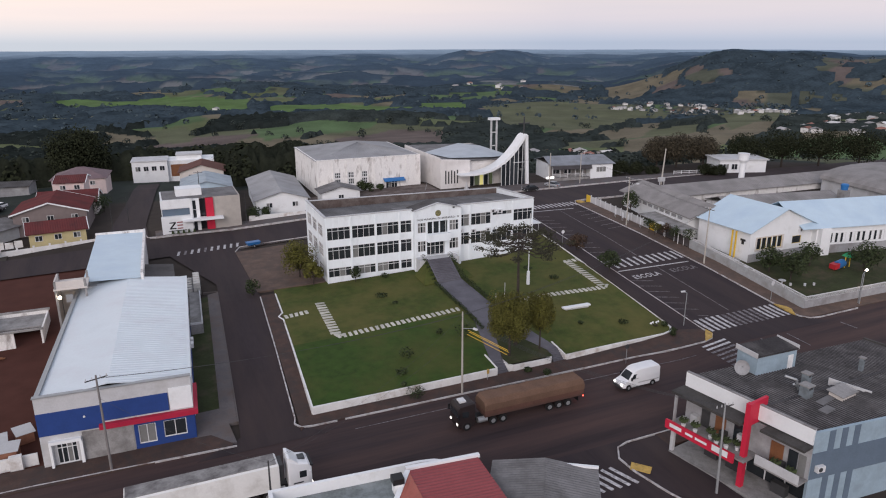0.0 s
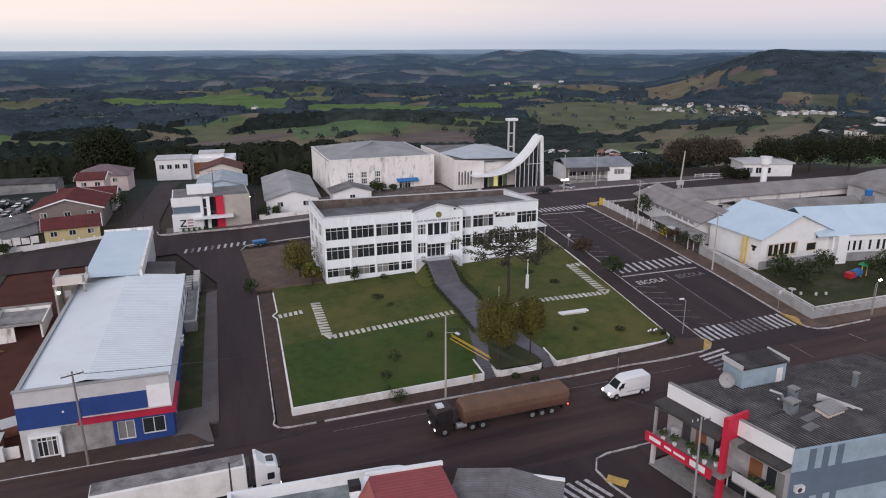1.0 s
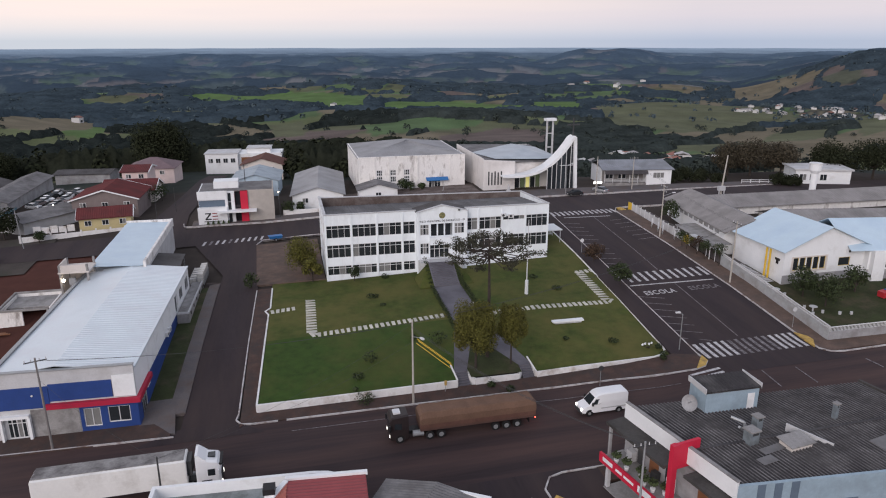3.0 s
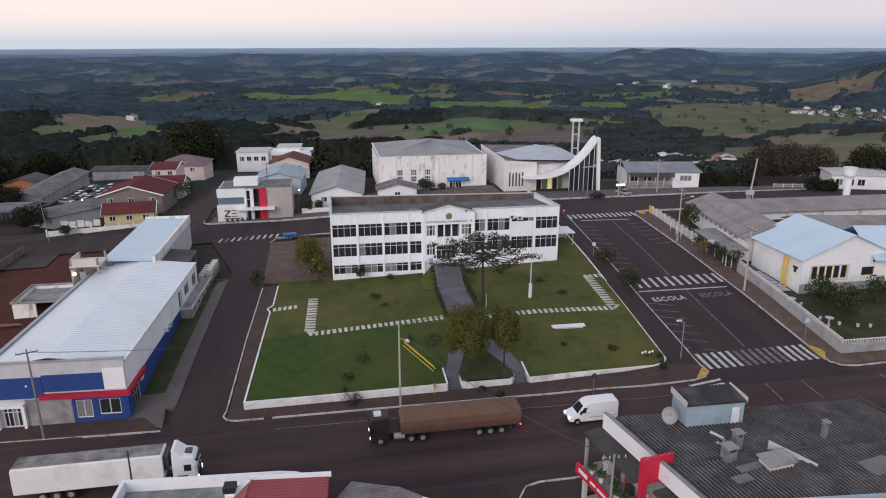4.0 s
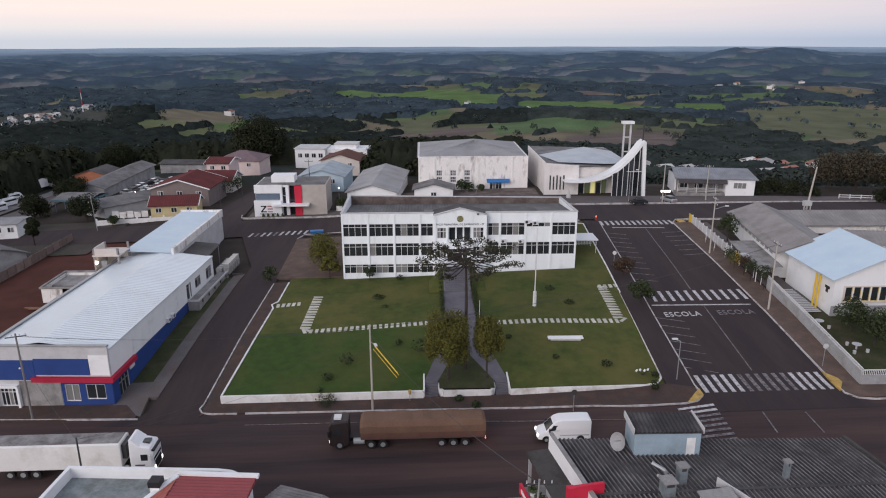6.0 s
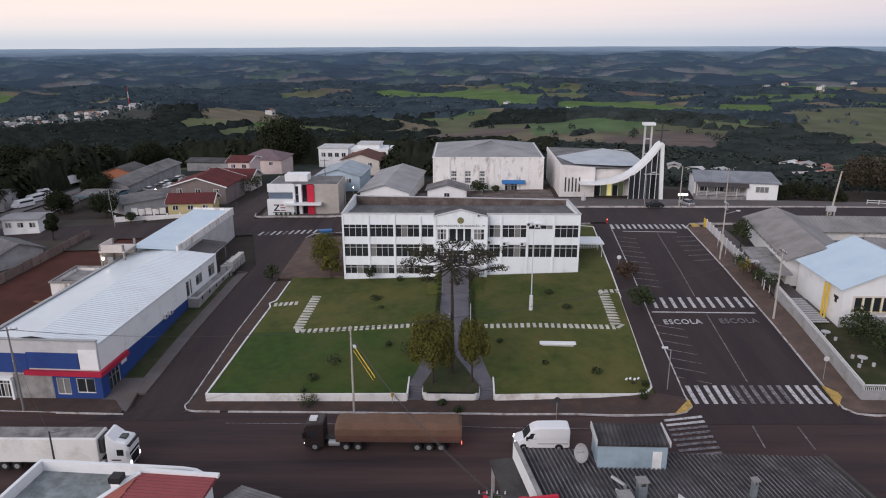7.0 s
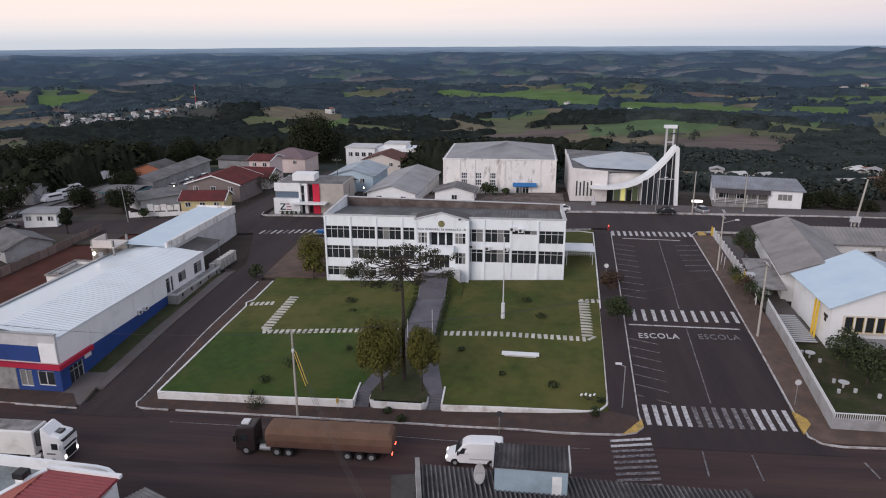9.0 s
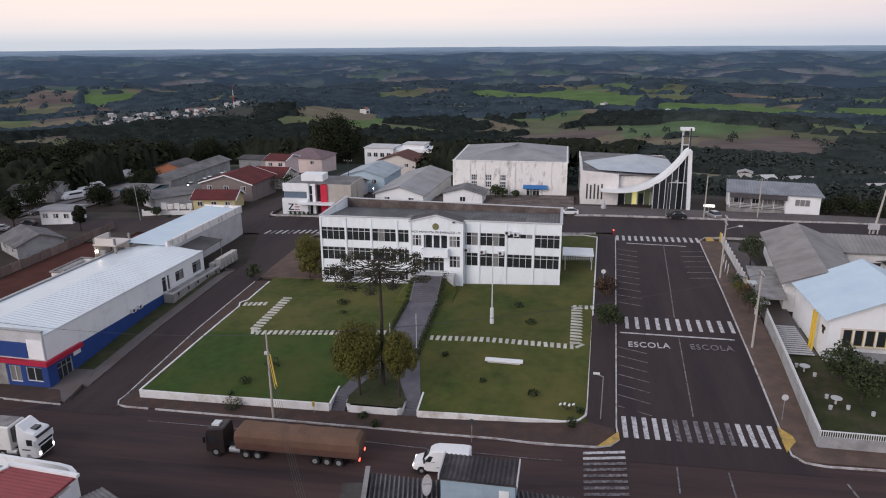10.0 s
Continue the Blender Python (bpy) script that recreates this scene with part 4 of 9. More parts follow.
for x in COLS:
    a = min(max(x - 0.2, -0.05), W - 0.35)
    g2 = Geo().box(a + 0.05, -0.16, -1.2, a + 0.35, 0.003, TOP - 0.25)
    part("pilaster", g2, HALL_W, hall)
# sides and back with windows of their own
side_holes = [(2.2 + 4.3 * k, 5.6 + 4.3 * k, za, zb) for k in range(3) for za, zb in ROWSZ]
g = Geo()
wall_x(g, 0.3, D, 0, 0.3, -1.2, TOP, side_holes)
part("wall", g, HALL_W, hall)
side = turned(hall, "wall_frame", -90, 0, D)
for k in range(3):
    for za, zb in ROWSZ:
        window_y(side, D - (5.6 + 4.3 * k), D - (2.2 + 4.3 * k), za, zb, 0.0, 4, (0.36,), 0.4, seed=5)
part("wall", Geo().hexa([(W - 0.3, 0.3, -1.2), (W, 0.3, -1.2), (W, D, -1.2), (W - 0.3, D, -1.2)], [(W - 0.3, 0.3, TOP), (W, 0.3, TOP), (W, D, 10.85), (W - 0.3, D, 10.85)]), HALL_W, hall)
part("wall", Geo().hexa([(0.3, D - 0.3, -1.2), (W - 0.3, D - 0.3, -1.2), (W - 0.3, D, -1.2), (0.3, D, -1.2)], [(0.3, D - 0.3, 11.5), (W - 0.3, D - 0.3, 10.85), (W - 0.3, D, 10.85), (0.3, D, 11.5)]), HALL_W, hall)
part("parapet_lining", Geo().hexa([(0.32, D - 0.42, 9.3), (W - 0.32, D - 0.42, 9.3), (W - 0.32, D - 0.303, 9.3), (0.32, D - 0.303, 9.3)], [(0.32, D - 0.42, 11.48), (W - 0.32, D - 0.42, 10.83), (W - 0.32, D - 0.303, 10.83), (0.32, D - 0.303, 11.48)]), RUST_WALL, hall, "brown stained inner face of the rear parapet")
g = Geo().box(-0.12, -0.14, TOP, 15.7, 0.36, TOP + 0.12).box(24.5, -0.14, TOP, W + 0.12, 0.36, TOP + 0.12)
g.box(-0.12, 0.36, TOP, 0.36, D + 0.1, TOP + 0.1)
g.slab((W - 0.36, 0.36, TOP + 0.12), (W + 0.12, 0.36, TOP + 0.12), (W + 0.12, D + 0.1, 10.97), (W - 0.36, D + 0.1, 10.97), 0.12)
g.slab((0.36, D - 0.46, 11.6), (W - 0.36, D - 0.46, 10.95), (W - 0.36, D + 0.06, 10.95), (0.36, D + 0.06, 11.6), 0.1)
part("parapet_cap", g, GREY_L, hall, "pale grey parapet capping")
g = Geo()
g.slab((0.3, 0.3, 11.15), (W - 0.3, 0.3, 11.15), (W - 0.3, D - 0.3, 9.75), (0.3, D - 0.3, 9.75), 0.1)
g.waves((0.35, 0.35, 11.23), (W - 0.35, 0.35, 11.23), (W - 0.35, D - 0.35, 9.83), (0.35, D - 0.35, 9.83), 0.55, 0.04)
part("roof", g, ROOF_HALL, hall, "grey corrugated fibre-cement roof")
for x0, y0, x1, y1 in ((14.0, 2.2, 16.6, 6.8), (17.2, 6.9, 19.6, 9.8), (34.2, 1.4, 36.0, 9.0), (26.4, 10.2, 28.4, 10.7), (29.6, 10.4, 32.2, 10.9)):
    part("roof_sheet", Geo().slab((x0, y0, 11.31 - 0.097 * y0), (x1, y0, 11.31 - 0.097 * y0), (x1, y1, 11.31 - 0.097 * y1), (x0, y1, 11.31 - 0.097 * y1), 0.03), ROOF_FCL, hall, "newer pale roof sheet")
# pediment bay
PX0, PX1, PY = 15.7, 24.5, -1.3
g = Geo()
ped_holes = [(16.2, 17.75, 7.55, 9.45), (22.3, 24.1, 7.55, 9.45), (18.1, 21.95, 7.3, 9.5), (16.2, 17.75, 4.1, 6.1), (22.3, 24.1, 4.1, 6.1), (17.95, 21.4, 3.25, 5.95)]
wall_y(g, PX0, PX1, PY, PY + 0.3, -1.0, 11.6, ped_holes)
part("pediment_wall", g, HALL_W, hall)
g = Geo()
g.hexa([(PX0, PY, 11.6), (PX1, PY, 11.6), (PX1, PY + 0.3, 11.6), (PX0, PY + 0.3, 11.6)], [(20.05, PY, 12.75), (20.15, PY, 12.75), (20.15, PY + 0.3, 12.75), (20.05, PY + 0.3, 12.75)])
part("pediment", g, HALL_W, hall)
for x in (PX0, PX1 - 0.3):
    part("bay_side", Geo().box(x, PY + 0.3, -1, x + 0.3, 0, 11.6), HALL_W, hall)
g = Geo()
for s in (0, 1):
    x, xe = (PX0 - 0.15, 20.1) if s == 0 else (PX1 + 0.15, 20.1)
    ring = [(x, PY - 0.2, 11.68), (x, PY + 0.4, 11.68), (xe, PY + 0.4, 12.86), (xe, PY - 0.2, 12.86)]
    g.slab(*(ring if s else ring[::-1]), 0.1)
    ring = [(x, PY + 0.4, 11.6), (x, 2.6, 11.6), (xe, 2.6, 12.74), (xe, PY + 0.4, 12.74)]
    part("bay_roof", Geo().slab(*(ring if s else ring[::-1]), 0.1), ROOF_FC, hall, "dark grey bay roof slope")
part("pediment_roof", g, GREY_L, hall)
for h in ped_holes:
    if h[2] in (7.55, 4.1):
        window_y(hall, *h, PY, 3, (0.36,), 0.7, seed=9)
part("column", Geo().box(PX0 - 0.1, PY - 0.12, -1, PX0 + 0.35, PY, 11.6), HALL_W, hall)
part("column", Geo().box(PX1 - 0.35, PY - 0.12, -1, PX1 + 0.1, PY, 11.6), HALL_W, hall)
# upper balcony and its doors, the entrance beneath at the head of the stairs
part("balcony", Geo().box(17.8, PY - 1.0, 5.98, 22.2, PY - 0.86, 7.35).box(17.8, PY - 0.86, 5.98, 17.94, PY, 7.35).box(22.06, PY - 0.86, 5.98, 22.2, PY, 7.35).box(17.94, PY - 0.86, 5.98, 22.06, PY + 0.3, 6.15), HALL_W, hall)
for k in range(3):
    x = 18.2 + 1.27 * k
    d = part("balcony_door", Geo().box(x + 0.1, PY + 0.9, 6.15, x + 1.1, PY + 0.98, 9.3), GLASS, hall, "dark glazed balcony door")
    part("frame", Geo().box(x - 0.08, PY + 0.85, 6.15, x + 0.1, PY + 1.0, 9.5).box(x + 1.1, PY + 0.85, 6.15, x + 1.19, PY + 1.0, 9.5), HALL_W, d)
part("frieze", Geo().box(18.0, PY + 0.85, 9.3, 22.1, PY + 1.0, 9.7).box(17.9, PY + 0.3, 9.5, 22.1, PY + 0.85, 9.65), HALL_W, hall)
window_y(hall, 17.95, 21.4, 3.25, 5.95, PY + 0.35, 4, (0.4,), 0.25, name="entrance_door")
part("landing", Geo().box(15.8, PY - 2.1, -1.4, 23.3, PY + 0.4, 3.2), GREY_L, hall, "pale grey entrance landing")
for xa, xb in ((15.85, 17.3), (21.3, 23.25)):
    rail = Geo()
    for z in (3.55, 3.85, 4.15):
        rail.tube((xa, PY - 2.0, z), (xb, PY - 2.0, z), 0.035, n=6)
    for xx in (xa, (xa + xb) / 2, xb):
        rail.tube((xx, PY - 2.0, 3.15), (xx, PY - 2.0, 4.2), 0.04, n=6)
    part("railing", rail, FRAME, hall, "white tubular railing")
g = Geo().tube((20.1, PY - 0.05, 10.95), (20.1, PY, 10.95), 0.55, n=20)
part("emblem", g, EMBLEM, hall, "round green and gold coat of arms")
flat_text("lettering", "PAÇO MUNICIPAL DE BARRACÃO - PR", 0.46, TEXTM, hall, pose(20.1, PY - 0.03, 10.0, 90, 0, 0), 1.06, "dark capital letters")
for x, z in ((31.6, 9.75), (33.0, 9.55), (25.0, 6.6), (27.6, 6.35), (30.6, 6.3)):
    aircon(hall, x, 0.0, z)
part("floodlight", Geo().box(22.9, PY - 0.3, 11.7, 23.2, PY - 0.05, 11.9), DARK, hall)
part("aerial", Geo().tube((23.9, 14.5, 11.8), (24.3, 14.5, 13.2), 0.03, n=6), STEEL, hall)
part("downpipe", Geo().tube((24.9, -0.1, 1.2), (24.9, -0.1, 11.2), 0.07, n=8), FRAME, hall)

# broad grey stairs from the path up to the entrance
es = thing("entrance_stairs", "broad dark grey steps between low side walls", "stairs", 42.5, 102.0, 0.6)
for k in range(14):
    part("step", Geo().box(-1.95, 0.36 * k, -0.6, 1.95, 5.0, 0.42 + 0.188 * (k + 1)), PATHM, es)
for x in (-2.2, 1.95):
    part("side_wall", Geo().hexa([(x, 0.0, -0.6), (x + 0.25, 0.0, -0.6), (x + 0.25, 5.0, -0.6), (x, 5.0, -0.6)], [(x, 0.0, 0.55), (x + 0.25, 0.0, 0.55), (x + 0.25, 5.0, 3.12), (x, 5.0, 3.12)]), PATHM, es)
for s_ in (-1, 1):
    e, f = s_ * 2.2, s_ * 4.6
    ring = [(e, 0, -0.4), (f, 0, -0.4), (f, 5.0, -0.4), (e, 5.0, -0.4)]
    top = [(e, 0, 0.42), (f, 0, 0.28 if s_ < 0 else 0.6), (f, 5.0, 0.5 if s_ < 0 else 1.0), (e, 5.0, 3.0)]
    tagged(link("grass_bank", Geo().hexa(ring if s_ > 0 else ring[::-1], top if s_ > 0 else top[::-1]), GRASS), "grass bank beside the entrance stairs", "lawn", kind="structure").matrix_world = pose(42.5, 102.0, 0.6)

# covered way on the east side of the hall
cw = thing("covered_walkway", "white flat-roofed walkway on thin posts beside the town hall", "walkway", 63.7, 116.5, P(66, 117))
part("roof", Geo().box(0, 0, 2.55, 5.2, 4.6, 2.75), WHITE, cw)
for x in (0.5, 4.9):
    for y in (0.3, 4.3):
        part("post", Geo().tube((x, y, -0.3), (x, y, 2.55), 0.06, n=8), FRAME, cw)
fence = thing("picket_fence", "low white picket fence beside the town hall", "fence", 63.7, 121.6, P(66, 121.6))
for k in range(18):
    part("picket", Geo().box(0.3 * k, 0, -0.2, 0.3 * k + 0.14, 0.05, 1.15), FRAME, fence)
part("rail", Geo().box(0, 0.05, 0.3, 5.3, 0.1, 0.4).box(0, 0.05, 0.85, 5.3, 0.1, 0.95), FRAME, fence)


# ---- corner shop with the white metal roof ----
shop = thing("corner_shop", "blue and white corner shop with a white ribbed metal roof", "shop", -1.1, 73.8, -3.0, -2.55)
# local axes: x to the west is negative, y runs back along the side street
SW, SD = 15.4, 37.8
front_holes = [(-3.3, -0.9, 1.0, 3.0), (-5.9, -4.1, 0.7, 3.0), (-14.0, -12.0, 0.0, 2.5)]
g = Geo()
wall_y(g, -SW, 0, 0, 0.3, -0.6, 8.0, front_holes)
part("wall", g, GREY_L, shop)
window_y(shop, -3.3, -0.9, 1.0, 3.0, 0.0, 2, (), 0.0, name="display_window")
window_y(shop, -5.9, -4.1, 0.7, 3.0, 0.0, 2, (), 1.0, name="shutter")
window_y(shop, -14.0, -12.0, 0.0, 2.5, 0.0, 4, (0.25,), 0.3, name="entrance_door")
for x0, x1, z0, z1 in ((-6.3, -5.9, -0.5, 3.3), (-4.1, -3.3, -0.5, 3.3), (-0.9, 0.0, -0.5, 3.3), (-5.9, -4.1, -0.5, 0.7), (-3.3, -0.9, -0.5, 1.0), (-5.9, -4.1, 3.0, 3.3), (-3.3, -0.9, 3.0, 3.3)):
    part("blue_panel", Geo().box(x0, -0.03, z0, x1, 0, z1), BLUE_P, shop, "royal blue painted wall")
part("blue_fascia", Geo().box(-SW, -0.12, 3.6, -9.2, 0, 6.2), BLUE_P, shop, "royal blue fascia panel")
part("blue_fascia", Geo().box(-9.15, -0.14, 4.3, -2.5, 0, 6.4), BLUE_P, shop, "royal blue fascia panel")
part("white_fascia", Geo().box(-2.4, -0.10, 4.25, -0.02, 0, 6.9), WHITE, shop, "white fascia panel")
part("red_band", Geo().box(-9.6, -0.5, 3.45, 0.45, 0.0, 4.05).box(0.0, 0.0, 3.45, 0.45, 6.2, 4.05), RED_D, shop, "red canopy band round the corner")
part("grey_panel", Geo().box(-11.4, -0.05, -0.5, -6.35, 0, 3.4), CONCRETE, shop, "bare grey plaster panel")
part("porch", Geo().box(-14.6, -0.5, 2.6, -11.5, 0, 2.95).box(-11.7, -0.5, -0.5, -11.4, 0, 2.6).box(-14.6, -0.5, -0.5, -14.35, 0, 2.6), WHITE, shop, "white doorway surround")
part("lamp", Geo().tube((-10.9, -0.2, 5.2), (-10.9, -0.02, 5.2), 0.12, n=10), FRAME, shop)
g = Geo()
side_h = [(1.6, 4.2, 0.0, 2.9), (25.4, 27.4, 4.1, 6.6), (29.1, 31.6, 4.7, 6.4), (34.2, 36.8, 4.4, 6.4)]
wall_x(g, 0.3, SD, -0.3, 0, -0.6, 7.55, side_h)
part("wall", g, WHITE, shop)
sd = turned(shop, "wall_frame", 90, 0, 0)
window_y(sd, 1.6, 4.2, 0.0, 2.9, 0.0, 3, (0.25,), 0.1, name="shop_door", frame_mat=STEEL)
for a, b, c, d in side_h[1:]:
    window_y(sd, a, b, c, d, 0.0, 2, (0.2,), 0.2, name="loading_door", frame_mat=STEEL)
for y0, y1, z0, z1 in ((6.2, 25.3, -0.4, 3.9), (0.0, 1.6, -0.4, 3.45), (4.2, 6.2, -0.4, 3.45), (1.6, 4.2, 2.9, 3.45)):
    part("blue_panel", Geo().box(0, y0, z0, 0.045, y1, z1), BLUE_P, shop, "royal blue painted wall base")
for k in range(6):
    part("pilaster", Geo().box(0, 6.4 + 5.0 * k, 3.95, 0.05, 6.75 + 5.0 * k, 7.3), WHITE, shop)
part("wall", Geo().box(-SW, 0.3, -0.6, -SW + 0.3, SD, 7.7), GREY_W, shop)
part("wall", Geo().box(-SW + 0.3, SD - 0.3, -0.6, -0.3, SD, 7.6), WHITE, shop)
ridge = -SW / 2 - 0.6
for s, m in ((0, ROOF_WM), (1, ROOF_WM)):
    g = Geo()
    e = -SW + 0.35 if s == 0 else -0.25
    ze = 7.55
    ring = [(e, 0.35, ze), (ridge, 0.35, 8.45), (ridge, SD - 0.1, 8.45), (e, SD - 0.1, ze)]
    if s:
        ring = [(ridge, 0.35, 8.45), (e, 0.35, ze), (e, SD - 0.1, ze), (ridge, SD - 0.1, 8.45)]
    g.slab(*ring, 0.08)
    rib = Geo()
    n = int((SD - 0.6) / 0.62)
    for k in range(n):
        y = 0.6 + (SD - 1.0) * k / n
        a, b = (ring[0], ring[1])
        rib.hexa([(a[0], y, a[2]), (b[0], y, b[2]), (b[0], y + 0.16, b[2]), (a[0], y + 0.16, a[2])], [(a[0], y + 0.04, a[2] + (0.05)), (b[0], y + 0.04, b[2] + (0.05)), (b[0], y + 0.12, b[2] + (0.05)), (a[0], y + 0.12, a[2] + (0.05))])
    r = part("roof", g, m, shop, "white metal roof slope")
    if s:
        part("roof_rib", rib, m, r)
part("parapet_cap", Geo().box(-SW - 0.08, -0.12, 8.0, 0.05, 0.42, 8.14).box(-SW - 0.08, 0.42, 7.7, -SW + 0.4, SD - 2, 7.82), STEEL, shop, "grey metal parapet capping")
part("gutter", Geo().box(-0.25, 0.5, 7.4, 0.12, SD, 7.62), ROOF_WM, shop)
part("gutter", Geo().box(-SW + 0.4, 0.45, 7.38, -SW + 0.62, SD - 2, 7.44), DARK, shop, "dark box gutter")
aircon(sd, 17.4, 0.0, 3.95)
aircon(sd, 19.0, 0.0, 3.95)
part("sign", Geo().box(0.05, 4.6, 2.7, 0.16, 5.9, 3.35), FRAME, shop, "small white wall sign")
dock = thing("loading_dock", "grey concrete loading dock along the shop wall", "loading dock", 0.14, 98.9, 0.0, -2.55)
part("platform", Geo().box(0, 0, -1.2, 1.75, 14.6, 1.0), CONCRETE, dock)
part("kerb", Geo().box(1.55, 0, 1.0, 1.75, 14.6, 1.28).box(0, 0, 1.0, 1.55, 0.2, 1.28), GREY_L, dock, "pale grey raised edge")
for k in range(5):
    part("buffer", Geo().box(1.75, 1.4 + 2.9 * k, 0.45, 1.83, 1.7 + 2.9 * k, 0.95), RUBBER, dock)

# ---- store behind the shop ----
store = thing("rear_store", "long low store with a pale blue metal roof", "store", -13.9, 110.9, G(-10, 122) - 0.3, -1.0)
part("wall", Geo().box(0, 0, -1, 8.2, 28.2, 5.6), GREY_L, store)
g = Geo().slab((-0.1, -0.1, 6.6), (8.0, -0.1, 6.35), (8.0, 28.3, 6.35), (-0.1, 28.3, 6.6), 0.12)
part("roof", g, ROOF_BL, store, "pale blue metal roof")
part("parapet", Geo().box(7.95, -0.1, 5.6, 8.35, 28.5, 6.95).box(-0.3, 28.2, 5.4, 8.35, 28.5, 6.9), WHITE_OLD, store, "stained white parapet wall")
tw = thing("service_tower", "unfinished beige water tower frame on the shop roof", "tower", -17.4, 107.0, G(-16, 108))
for x in (0, 3.9):
    for y in (0, 4.2):
        part("post", Geo().box(x, y, -0.5, x + 0.3, y + 0.3, 8.6), CONCRETE, tw)
part("slab", Geo().box(-0.1, -0.1, 7.3, 4.3, 4.6, 7.5), CREAM, tw)
part("parapet", Geo().box(0, 0.02, 7.5, 4.2, 0.2, 8.6).box(0, 0.2, 7.5, 0.2, 4.5, 8.6), CREAM, tw)
part("wall", Geo().box(0.02, 0.3, -0.5, 0.2, 4.2, 7.3).box(0.3, 4.3, -0.5, 3.9, 4.48, 7.3), CREAM, tw)
part("lamp", Geo().tube((0.6, -0.35, 6.3), (0.6, -0.1, 6.3), 0.22, n=12), LAMP_ON, tw, "bright lit flood lamp")
part("condenser", Geo().box(1.4, -0.4, 5.5, 2.3, 0.0, 6.6), STEEL, tw)
can = thing("lean_to_canopy", "grey metal canopy over white storage tanks", "canopy", -5.6, 113.5, G(-3, 118))
part("roof", Geo().slab((0, 0.5, 4.2), (4.6, 0.5, 3.7), (4.6, 8.5, 3.7), (0, 8.5, 4.2), 0.12), ROOF_FC, can)
for y in (0.8, 8.2):
    part("post", Geo().tube((4.3, y, -0.3), (4.3, y, 3.7), 0.08, n=8), STEEL, can)
for k in range(10):
    t = thing("storage_tank", "white plastic tank in a wire cage", "tank", 0.9 + 1.25 * (k % 2) + 0.05 * (k // 2), 114.2 + 1.3 * (k // 2), G(2, 114) + 0.1, group="tanks by the shop")
    part("tank", Geo().box(-0.5, -0.5, 0.15, 0.5, 0.5, 1.15 + 0.9 * (k % 2)), TANK_W, t)
    for a, b in ((-0.55, -0.55), (0, -0.55), (0.55, -0.55), (-0.55, 0.55), (0, 0.55), (0.55, 0.55), (0.55, 0)):
        part("cage_bar", Geo().tube((a, b, 0), (a, b, 1.2), 0.03, n=5), STEEL, t)
    part("cage_ring", Geo().path([(-0.55, -0.55, 1.2), (0.55, -0.55, 1.2), (0.55, 0.55, 1.2), (-0.55, 0.55, 1.2), (-0.55, -0.55, 1.2)], 0.03, 5), STEEL, t)

# ---- modern office with the red band ----
zb = thing("modern_office", "white modern office with a red vertical band and grey lettering", "office", -1.7, 154.4, 0.7, 0.5)
part("wall", Geo().box(0, 0.4, -0.5, 7.7, 11, 7.3).box(7.7, 1.6, -0.5, 9.9, 11, 7.3), WHITE, zb)
part("sign_panel", Geo().box(-0.3, -0.5, -0.4, 6.0, 0.4, 3.9), WHITE, zb)
part("dark_band", Geo().box(0.05, 0.34, 3.95, 5.6, 0.4, 5.4), SLATE_W, zb, "dark glazed band")
part("frame_edge", Geo().box(5.7, 0.0, -0.5, 6.2, 0.4, 7.5).box(-0.2, 0.1, 5.6, 6.2, 0.4, 7.5), WHITE, zb)
window_y(zb, 6.2, 7.7, 0.0, 7.0, 0.28, 1, (0.3, 0.6), 0.0, name="stair_window")
part("red_band", Geo().box(9.0, 0.3, -0.5, 10.6, 1.6, 7.2), RED_P, zb, "bright red vertical wall band")
part("glass_wall", Geo().box(7.7, 1.5, 0, 9.0, 1.6, 7.0), GLASS, zb)
part("wing", Geo().box(10.6, 0.6, -0.5, 16.3, 11, 7.35), mat("beige_cladding", (0.42, 0.385, 0.35), 0.85, 0.12, 0.8), zb, "pale concrete-clad wing")
part("canopy", Geo().box(3.9, -1.6, 2.75, 12.4, 1.0, 3.1), WHITE, zb, "white flat canopy")
part("roof", Geo().box(0.3, 0.8, 7.3, 16.0, 10.8, 7.42), ROOF_FCL, zb)
part("tank_box", Geo().box(3.2, 3.5, 7.42, 8.6, 7.5, 9.0), WHITE, zb, "white rooftop tank enclosure")
zs = Geo().box(1.2, -0.54, 2.5, 2.5, -0.5, 2.75).box(1.2, -0.54, 1.2, 2.5, -0.5, 1.45)
zs.hexa([(1.2, -0.54, 1.45), (1.6, -0.54, 1.45), (1.6, -0.5, 1.45), (1.2, -0.5, 1.45)], [(2.1, -0.54, 2.5), (2.5, -0.54, 2.5), (2.5, -0.5, 2.5), (2.1, -0.5, 2.5)])
part("logo", zs, BLACK, zb, "black angular logo shape")
part("logo", Geo().box(2.75, -0.54, 1.2, 3.9, -0.5, 1.42).box(2.75, -0.54, 1.86, 3.9, -0.5, 2.1).box(2.75, -0.54, 2.5, 3.9, -0.5, 2.75), mat("grey_red_logo", (0.3, 0.1, 0.1), 0.6), zb, "reddish grey bar logo shape")
part("lettering", Geo().box(0.9, -0.54, 0.75, 4.6, -0.5, 0.9), TEXTM, zb)
for k in range(5):
    b = thing("shrub", "small dark clipped shrub by the office wall", "shrub", 0.0 + 1.1 * k, 153.6, G(1, 153.6) + 0.1, group="office shrubs")
    part("leaves", Geo().hexa([(-.3, -.3, 0), (.3, -.3, 0), (.3, .3, 0), (-.3, .3, 0)], [(-.12, -.12, .8), (.12, -.12, .8), (.12, .12, .8), (-.12, .12, .8)]), LEAF_G, b)

